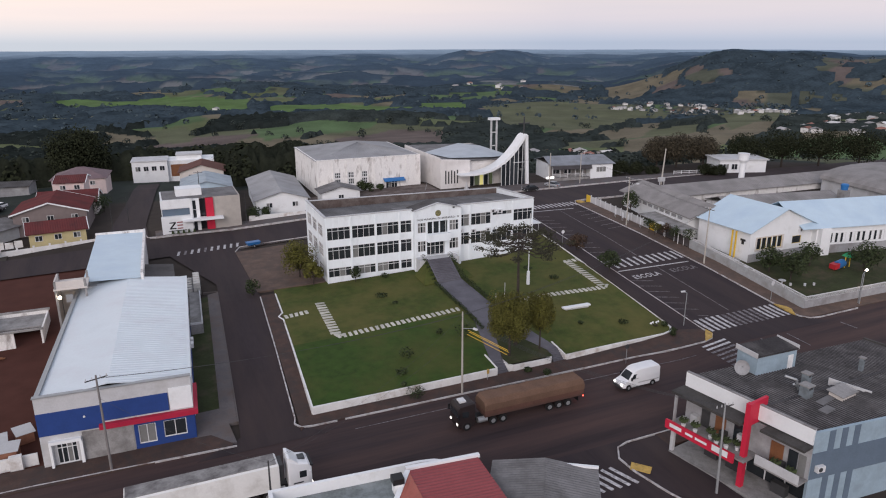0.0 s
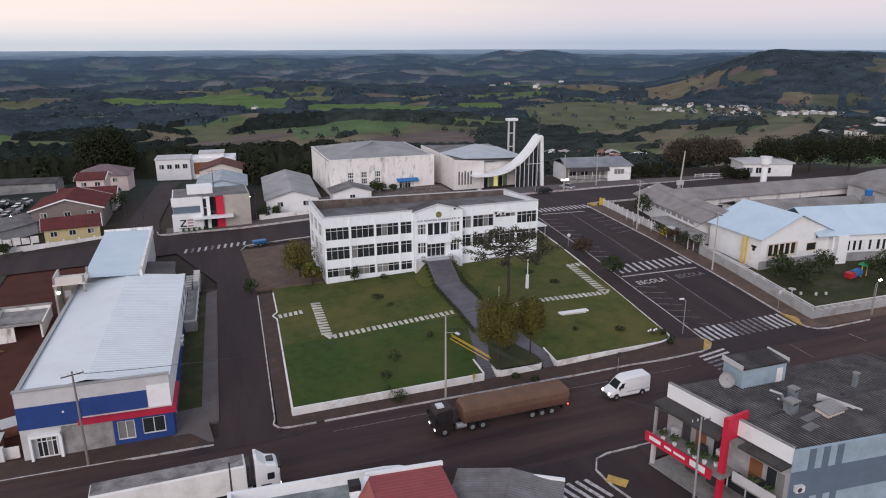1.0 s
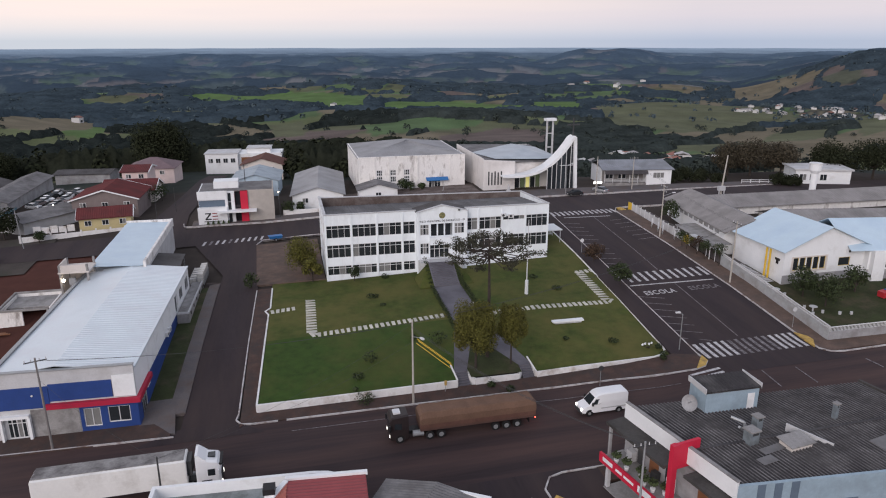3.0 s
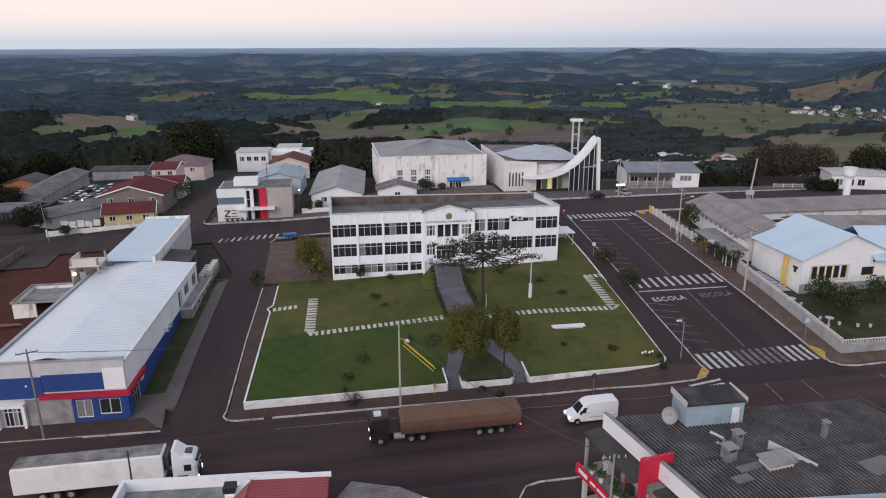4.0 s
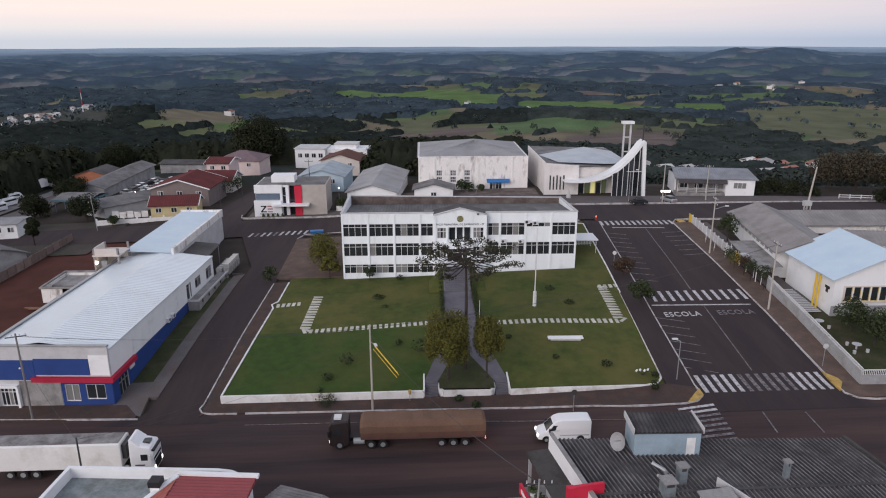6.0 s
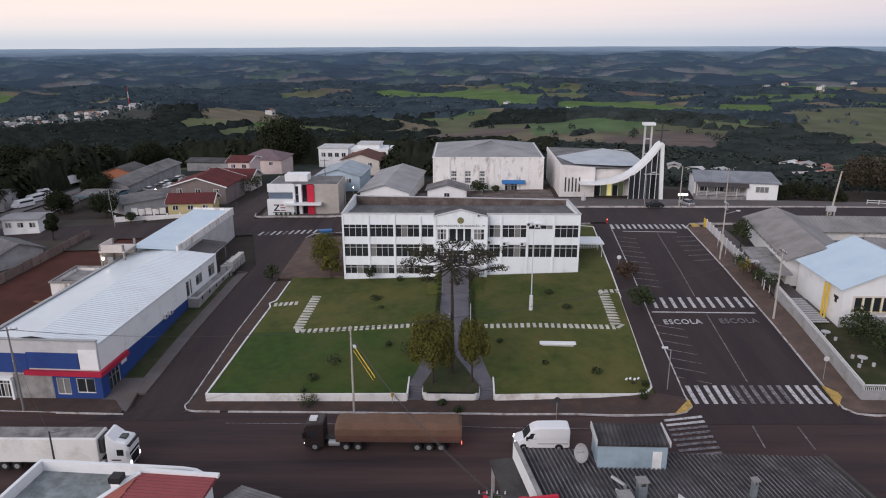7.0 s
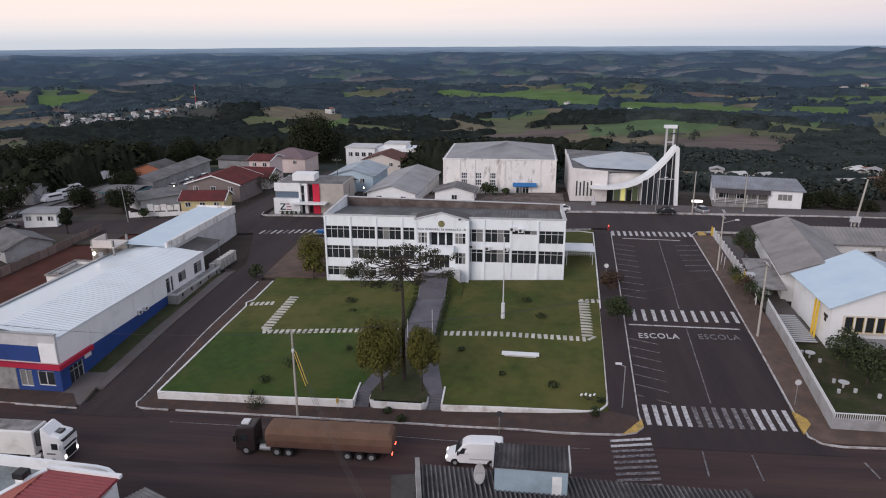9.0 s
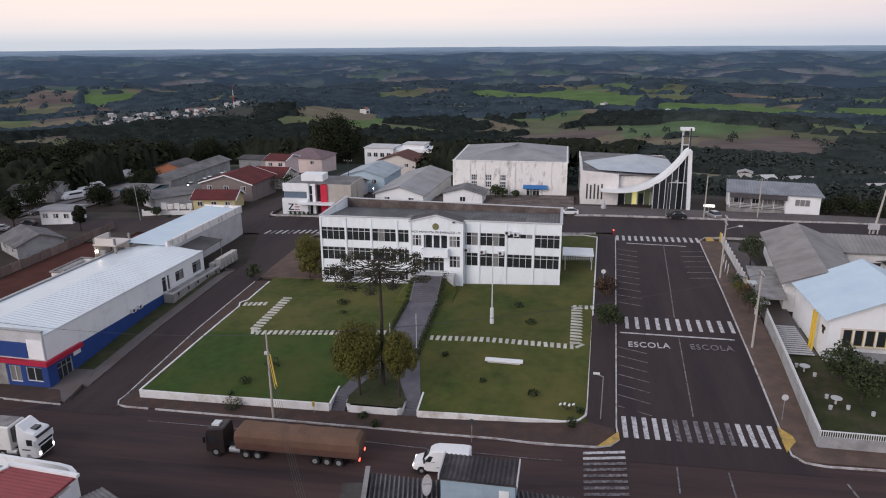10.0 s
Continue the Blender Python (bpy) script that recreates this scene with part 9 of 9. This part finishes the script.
van = thing("delivery_van", "white high-roofed delivery van driving on the main street", "van", 49.3, 63.7, G(52, 63.7) - 0.02, 1)
part("body", loft(Geo(), [(0.0, 0.80, 0.48, 0.80, 0.92), (0.1, 0.90, 0.42, 0.96, 0.92), (0.45, 0.96, 0.38, 1.12, 0.92), (0.95, 0.98, 0.36, 1.30, 0.92), (1.3, 0.99, 0.36, 1.72, 0.87), (1.7, 1.0, 0.36, 2.18, 0.84), (2.05, 1.0, 0.36, 2.48, 0.85), (2.6, 1.0, 0.36, 2.64, 0.88), (5.0, 1.0, 0.36, 2.68, 0.9), (5.75, 0.99, 0.38, 2.64, 0.9), (5.88, 0.95, 0.44, 2.52, 0.9)]), VAN_W, van)
part("windscreen", Geo().hexa([(0.98, -0.78, 1.36), (1.04, -0.78, 1.34), (1.04, 0.78, 1.34), (0.98, 0.78, 1.36)], [(1.66, -0.66, 2.18), (1.74, -0.66, 2.16), (1.74, 0.66, 2.16), (1.66, 0.66, 2.18)]), GLASS, van)
for s in (-1, 1):
    w = s * 0.985
    door = part("front_door", Geo().box(1.25, min(w, w + s * 0.03), 0.5, 2.4, max(w, w + s * 0.03), 1.42), VAN_W, van)
    part("side_window", Geo().hexa([(1.32, w - 0.02, 1.42), (2.36, w - 0.02, 1.42), (2.36, w + 0.025, 1.42), (1.32, w + 0.025, 1.42)], [(1.74, s * 0.9 - 0.02, 2.02), (2.36, s * 0.9 - 0.02, 2.02), (2.36, s * 0.9 + 0.025, 2.02), (1.74, s * 0.9 + 0.025, 2.02)]), GLASS, door)
    part("mirror", Geo().box(1.2, s * 1.14 - 0.09, 1.35, 1.36, s * 1.14 + 0.09, 1.75), BLACK, door)
    part("side_trim", Geo().box(2.45, w - 0.02, 0.78, 5.7, w + 0.02, 0.92), GREY_L, van, "grey rub strip")
    part("headlight", Geo().hexa([(-0.03, s * 0.68 - 0.17, 0.72), (0.2, s * 0.68 - 0.17, 0.72), (0.2, s * 0.68 + 0.2, 0.72), (-0.03, s * 0.68 + 0.2, 0.72)], [(0.06, s * 0.68 - 0.17, 0.96), (0.24, s * 0.68 - 0.17, 0.96), (0.24, s * 0.68 + 0.2, 0.96), (0.06, s * 0.68 + 0.2, 0.96)]), HEAD_ON, van)
    part("tail_light", Geo().box(5.84, s * 0.85 - 0.08, 0.8, 5.9, s * 0.85 + 0.08, 1.4), PLASTIC_R, van)
    for x in (0.98, 4.75):
        part("wheel_arch", Geo().tube((x, s * 0.93, 0.36), (x, s * 1.005, 0.36), 0.45, n=18), BLACK, van)
        wheel(van, x, s * 0.90, 0.34, 0.34, 0.24)
part("bumper", Geo().box(-0.08, -0.88, 0.3, 0.15, 0.88, 0.56), DARK, van)
part("grille", Geo().hexa([(-0.03, -0.45, 0.6), (0.1, -0.45, 0.6), (0.1, 0.45, 0.6), (-0.03, 0.45, 0.6)], [(0.05, -0.45, 0.86), (0.14, -0.45, 0.86), (0.14, 0.45, 0.86), (0.05, 0.45, 0.86)]), BLACK, van)
part("rear_door", Geo().box(5.86, -0.9, 0.5, 5.9, -0.01, 2.4).box(5.86, 0.01, 0.5, 5.9, 0.9, 2.4), VAN_W, van)

# loaded truck with a tarpaulin, driving west
tk = thing("tarpaulin_truck", "dark truck with a long trailer under a brown tarpaulin", "truck", 26.6, 64.0, G(34, 64) - 0.03, 0.6)
cab = part("cab", loft(Geo(), [(0.0, 1.15, 0.5, 2.7, 0.92), (0.25, 1.22, 0.45, 3.1, 0.92), (1.9, 1.22, 0.45, 3.3, 0.92), (2.1, 1.2, 0.6, 3.25, 0.9)]), TRUCK_B, tk, "dark painted cab")
part("windscreen", Geo().box(-0.03, -1.0, 1.7, 0.05, 1.0, 2.5), GLASS, cab)
part("roof_hatch", Geo().box(0.5, -0.45, 3.2, 1.3, 0.45, 3.42), FRAME, cab, "white roof hatch")
for s in (-1, 1):
    part("side_window", Geo().box(0.5, s * 1.2 - 0.03, 1.7, 1.3, s * 1.2 + 0.03, 2.4), GLASS, cab)
    part("headlight", Geo().box(-0.05, s * 0.9 - 0.16, 0.75, 0.04, s * 0.9 + 0.16, 0.95), HEAD_ON, cab)
    part("mirror", Geo().box(-0.1, s * 1.45 - 0.12, 1.7, 0.05, s * 1.45 + 0.12, 2.4), BLACK, cab)
part("chassis", Geo().box(0.4, -0.5, 0.6, 6.6, 0.5, 1.0), BLACK, tk)
part("fuel_tank", Geo().tube((2.6, -0.85, 0.8), (3.8, -0.85, 0.8), 0.35, n=12), STEEL, tk)
part("trailer_bed", Geo().box(3.4, -1.25, 1.15, 17.0, 1.25, 1.45), mat("brown_sideboard", (0.10, 0.055, 0.045), 0.7, 0.2), tk)
part("sideboard", Geo().box(3.4, -1.28, 1.45, 17.0, -1.22, 2.1).box(3.4, 1.22, 1.45, 17.0, 1.28, 2.1).box(3.4, -1.22, 1.45, 3.46, 1.22, 2.1).box(16.94, -1.22, 1.45, 17.0, 1.22, 2.1), mat("brown_board", (0.12, 0.06, 0.045), 0.75, 0.25), tk)
g = loft(Geo(), [(3.35, 1.28, 1.95, 3.0, 0.8)] + [(3.7 + 13.0 * k / 12, 1.3, 1.95, 3.35 + 0.06 * math.sin(k * 2.3), 0.8) for k in range(13)] + [(17.05, 1.28, 1.95, 3.05, 0.8)])
part("tarpaulin", g, TARP, tk, "brown tarpaulin over the load")
for s in (-1, 1):
    for x in (1.1, 4.5, 5.8, 12.2, 13.5, 14.8):
        wheel(tk, x, s * 1.05, 0.5, 0.5, 0.36)
    part("tail_lamp", Geo().box(16.98, s * 1.0 - 0.2, 0.95, 17.05, s * 1.0 + 0.2, 1.12), RED_LAMP, tk)
part("mudguard", Geo().box(16.2, -1.2, 0.5, 16.26, 1.2, 1.15), BLACK, tk)

# white tanker-like truck, heading east
wt_ = thing("white_truck", "white truck with a long dusty white trailer", "truck", 9.0, 60.6, G(5, 60.6) - 0.03, 181)
cab = part("cab", loft(Geo(), [(0.0, 1.15, 0.45, 2.8, 0.93), (0.3, 1.24, 0.4, 3.2, 0.93), (1.4, 1.24, 0.4, 3.45, 0.93), (2.2, 1.24, 0.4, 3.85, 0.9), (2.35, 1.2, 0.6, 3.85, 0.9)]), VAN_W, wt_, "white painted cab")
part("windscreen", Geo().hexa([(-0.04, -1.05, 1.75), (0.05, -1.05, 1.75), (0.05, 1.05, 1.75), (-0.04, 1.05, 1.75)], [(0.12, -1.0, 2.75), (0.2, -1.0, 2.75), (0.2, 1.0, 2.75), (0.12, 1.0, 2.75)]), GLASS, cab)
part("grille", Geo().box(-0.06, -0.85, 0.6, 0.02, 0.85, 1.55), BLACK, cab, "black radiator grille")
part("visor", Geo().box(-0.15, -1.1, 2.78, 0.35, 1.1, 2.95), BLACK, cab)
part("roof_hatch", Geo().box(0.5, -0.4, 3.2, 1.2, 0.4, 3.5), GLASS, cab)
part("air_deflector", Geo().hexa([(1.3, -1.1, 3.4), (2.3, -1.1, 3.4), (2.3, 1.1, 3.4), (1.3, 1.1, 3.4)], [(2.1, -1.05, 4.1), (2.35, -1.05, 4.1), (2.35, 1.05, 4.1), (2.1, 1.05, 4.1)]), VAN_W, cab)
for s in (-1, 1):
    part("headlight", Geo().box(-0.08, s * 0.98 - 0.14, 0.7, 0.05, s * 0.98 + 0.14, 1.05), HEAD_ON, cab)
    part("mirror", Geo().box(0.15, s * 1.42 - 0.1, 1.8, 0.3, s * 1.42 + 0.1, 2.5), VAN_W, cab)
    part("side_window", Geo().box(0.55, s * 1.22 - 0.03, 1.8, 1.25, s * 1.22 + 0.03, 2.5), GLASS, cab)
    part("lettering", Geo().box(0.9, s * 1.24 - 0.01, 1.2, 1.9, s * 1.24 + 0.01, 1.35), TEXTM, cab)
    for x in (1.2, 4.4, 5.7, 12.0, 13.3, 14.6):
        wheel(wt_, x, s * 1.05, 0.5, 0.5, 0.36)
part("chassis", Geo().box(0.5, -0.5, 0.6, 6.4, 0.5, 1.0), BLACK, wt_)
part("fuel_tank", Geo().tube((2.7, 0.9, 0.75), (3.9, 0.9, 0.75), 0.34, n=12).tube((2.7, -0.9, 0.75), (3.9, -0.9, 0.75), 0.34, n=12), STEEL, wt_)
g = loft(Geo(), [(3.2, 1.25, 1.1, 3.7, 0.95), (3.3, 1.28, 1.05, 3.8, 0.96), (17.0, 1.28, 1.05, 3.8, 0.96), (17.1, 1.25, 1.1, 3.7, 0.95)])
part("trailer", g, mat("white_trailer_panel", (0.72, 0.71, 0.69), 0.45, 0.06, 0.5, stain=(0.52, 0.50, 0.47), stain_at=0.66, stain_scale=0.4), wt_, "dusty white trailer body")
part("cooling_unit", Geo().box(2.75, -0.9, 1.9, 3.2, 0.9, 3.5), DARK, wt_)
part("trailer_top", Geo().box(3.4, -1.0, 3.79, 17.0, 1.0, 3.84), mat("grimy_trailer_roof", (0.32, 0.31, 0.30), 0.8, 0.3, 0.5, stain=(0.12, 0.11, 0.11), stain_at=0.5, stain_scale=0.5), wt_, "grimy grey trailer roof")


def car(x, y, rz, m, label, z=None, group="parked cars", lights=False):
    c = thing("car", label, "car", x, y, G(x, y) + 0.03 if z is None else z, rz, group=group)
    part("body", loft(Geo(), [(-2.05, 0.78, 0.3, 0.72, 0.92), (-1.8, 0.84, 0.25, 0.86, 0.93), (-0.9, 0.86, 0.24, 0.92, 0.93), (1.4, 0.86, 0.24, 0.95, 0.93), (1.95, 0.84, 0.28, 0.92, 0.92), (2.1, 0.78, 0.35, 0.78, 0.9)]), m, c)
    cabin = part("cabin", loft(Geo(), [(-1.0, 0.74, 0.88, 0.95, 0.9), (-0.35, 0.74, 0.88, 1.42, 0.86), (0.95, 0.74, 0.9, 1.45, 0.86), (1.75, 0.74, 0.9, 1.0, 0.9)]), GLASS, c)
    part("roof", Geo().hexa([(-0.32, -.6, 1.4), (1.0, -.6, 1.42), (1.0, .6, 1.42), (-.32, .6, 1.4)], [(-0.28, -.55, 1.46), (.95, -.55, 1.48), (.95, .55, 1.48), (-.28, .55, 1.46)]), m, cabin)
    for s in (-1, 1):
        for xx in (-1.3, 1.3):
            wheel(c, xx, s * 0.76, 0.3, 0.3, 0.2)
        part("headlight", Geo().box(-2.1, s * 0.58 - 0.14, 0.55, -2.0, s * 0.58 + 0.14, 0.7), HEAD_ON if lights else FRAME, c)
        part("tail_light", Geo().box(2.05, s * 0.62 - 0.12, 0.6, 2.12, s * 0.62 + 0.12, 0.78), PLASTIC_R, c)


car(87.4, 153.0, 0, BLACK, "black hatchback parked before the church")
car(95.4, 155.2, -68, CAR_S, "silver pickup at the church corner")
car(64.8, 154.3, 5, VAN_W, "white car parked behind the town hall")
cart = thing("cart", "small bright blue two-wheeled cart by the yard", "cart", 14.6, 138.0, G(14.6, 138.0) + 0.02, 12)
part("tray", Geo().hexa([(-1.2, -0.55, 0.5), (1.2, -0.55, 0.5), (1.2, 0.55, 0.5), (-1.2, 0.55, 0.5)], [(-1.4, -0.7, 1.1), (1.4, -0.7, 1.1), (1.4, 0.7, 1.1), (-1.4, 0.7, 1.1)]), PLASTIC_B, cart)
part("drawbar", Geo().tube((1.2, 0, 0.55), (2.3, 0, 0.3), 0.05, n=6), DARK, cart)
for s in (-1, 1):
    wheel(cart, 0, s * 0.66, 0.32, 0.32, 0.14)
rnd = random.Random(33)
paints = [VAN_W, CAR_S, VAN_W, DARK, MAROON, BLACK, CAR_S, VAN_W]
for k in range(14):
    car(-47.0 + 0.1 * (k % 7) + (4.9 if k > 6 else 0), 192 + 3.6 * (k % 7) - (2 if k > 6 else 0), (62 if k % 3 else 150) + rnd.uniform(-25, 25), paints[(k * 3 + 1) % 8], "parked car behind the red-roofed houses", group="cars behind the houses")
for k, (x, y, rz) in enumerate(((-83.2, 176.5, 20), (-86.0, 172.5, 25), (-80.5, 170.0, 15), (-68.4, 154.1, 70), (-71.5, 152.0, 75), (-62.5, 143.5, 10), (-66.5, 139.5, 15), (-88.5, 180.0, 30), (-91.0, 174.0, 30), (-79.5, 164.5, 35), (-84.0, 165.0, 20))):
    car(x, y, rz, paints[k % 8], "parked car in the depot yard beside others", group="depot cars")
for x, y, rz, w in ((-73.2, 173.5, 65, 5.6), (-74.6, 181.0, 72, 5.6), (-77.2, 189.5, 250, 4.8), (-80.8, 176.0, 20, 4.8)):
    mb = thing("minibus", "white minibus parked in a row at the depot", "minibus", x, y, G(x, y) + 0.02, rz, group="depot minibuses")
    part("body", loft(Geo(), [(-w / 2, 0.8, 0.5, 1.1, 0.9), (-w / 2 + 0.5, 0.95, 0.4, 1.4, 0.9), (-w / 2 + 1.1, 0.98, 0.38, 2.2, 0.84), (w / 2 - 0.2, 0.98, 0.38, 2.25, 0.86), (w / 2, 0.95, 0.45, 2.1, 0.86)]), VAN_W, mb)
    for s in (-1, 1):
        part("side_window", Geo().box(-w / 2 + 1.5, s * 0.93 - 0.05, 1.35, w / 2 - 0.4, s * 0.93 + 0.05, 1.85), GLASS, mb)
        for xx in (-w / 2 + 0.9, w / 2 - 0.9):
            wheel(mb, xx, s * 0.86, 0.34, 0.34, 0.22)
for x, y, rz in ((-82.0, 222.0, 70), (-78.6, 207.0, 75)):
    tcar = thing("box_truck", "parked white box truck in the depot", "truck", x, y, G(x, y), rz, group="depot trucks")
    part("box", Geo().box(-3, -1.2, 1.0, 2, 1.2, 3.5), VAN_W, tcar)
    part("cab", loft(Geo(), [(2.1, 1.1, 0.5, 2.4, 0.9), (3.4, 1.1, 0.5, 2.3, 0.9), (3.8, 1.0, 0.5, 1.5, 0.9)]), VAN_W, tcar)
    for s in (-1, 1):
        for xx in (-1.8, 2.8):
            wheel(tcar, xx, s * 1.0, 0.45, 0.45, 0.3)

strip("depot_lane", [(-74.0, 156), (-74.0, 216)], [(-69.8, 156), (-69.8, 216)], 0.06, mat("worn_grey_lane", (0.17, 0.16, 0.16), 0.9, 0.2, 0.4), "worn pale lane through the depot yard", "lane")
# ---- far settlements ----
rnd = random.Random(77)
hm = [mat("far_white_wall", (0.55, 0.54, 0.53), 0.8, 0.1, 0.3, obj=0.25), mat("far_grey_roof", (0.36, 0.34, 0.34), 0.85, 0.15, 0.3, obj=0.3), mat("far_red_roof", (0.28, 0.13, 0.10), 0.85, 0.2, 0.3, obj=0.3)]


def far_house(az, r, s):
    a = math.radians(az)
    x, y = 30 + r * math.sin(a), 20 + r * math.cos(a)
    w, d, h = rnd.uniform(7, 12) * s, rnd.uniform(7, 10) * s, rnd.uniform(3, 5.5) * s
    t = thing("house", "small pale house of a distant neighbourhood", "house", x, y, land(x, y) - 0.3, rnd.uniform(0, 90), group="distant houses")
    part("wall", Geo().box(-w / 2, -d / 2, -3, w / 2, d / 2, h), hm[0], t)
    g = Geo()
    g.slab((-w / 2 - .5, -d / 2 - .5, h), (w / 2 + .5, -d / 2 - .5, h), (w / 2 + .5, 0, h + 1.6 * s), (-w / 2 - .5, 0, h + 1.6 * s), 0.2)
    g.slab((-w / 2 - .5, 0, h + 1.6 * s), (w / 2 + .5, 0, h + 1.6 * s), (w / 2 + .5, d / 2 + .5, h), (-w / 2 - .5, d / 2 + .5, h), 0.2)
    part("roof", g, hm[rnd.choice((0, 1, 1, 2))], t)
    part("window", Geo().box(-w / 4, -d / 2 - 0.05, 1.0, w / 4, -d / 2, 2.4 * s), GLASS, t)


for _ in range(110):
    far_house(rnd.uniform(48.5, 60), rnd.uniform(760, 1650), 1.15)
for _ in range(34):
    far_house(rnd.uniform(36, 44), rnd.uniform(1680, 1900), 1.2)
for _ in range(14):
    far_house(rnd.uniform(45, 50), rnd.uniform(1560, 1720), 1.2)
for _ in range(80):
    az = rnd.uniform(-35, -24.5)
    far_house(az, 1610 - rnd.uniform(0, 430) * min(1, (-24.0 - az) / 4), 1.15)
for _ in range(10):
    far_house(rnd.uniform(27, 36), rnd.uniform(520, 640), 1.2)
for _ in range(14):
    far_house(rnd.uniform(20, 35), rnd.uniform(320, 470), 0.75)
for _ in range(9):
    far_house(rnd.uniform(20.5, 31), rnd.uniform(292, 335), 0.62)
for az, r in ((31.0, 262), (31.8, 300)):
    far_house(az, r, 0.9)
for _ in range(8):
    far_house(rnd.uniform(20, 30), rnd.uniform(2500, 2900), 2.0)
for az, r, s in ((-15.2, 1400, 1.8), (4, 1900, 1.6), (9, 1750, 1.6), (-12.5, 560, 1.2), (-11.5, 560, 1.2)):
    far_house(az, r, s)
a = math.radians(-25.6)
ms = thing("radio_mast", "tall thin red and white radio mast on a far hill", "mast", 30 + 1400 * math.sin(a), 20 + 1400 * math.cos(a), land(30 + 1400 * math.sin(a), 20 + 1400 * math.cos(a)))
for k in range(4):
    part("section", Geo().tube((0, 0, 11 * k - (1 if k == 0 else 0)), (0, 0, 11 * k + 11), 1.1 - 0.2 * k, 0.9 - 0.2 * k, 6), PLASTIC_R if k % 2 else FRAME, ms)
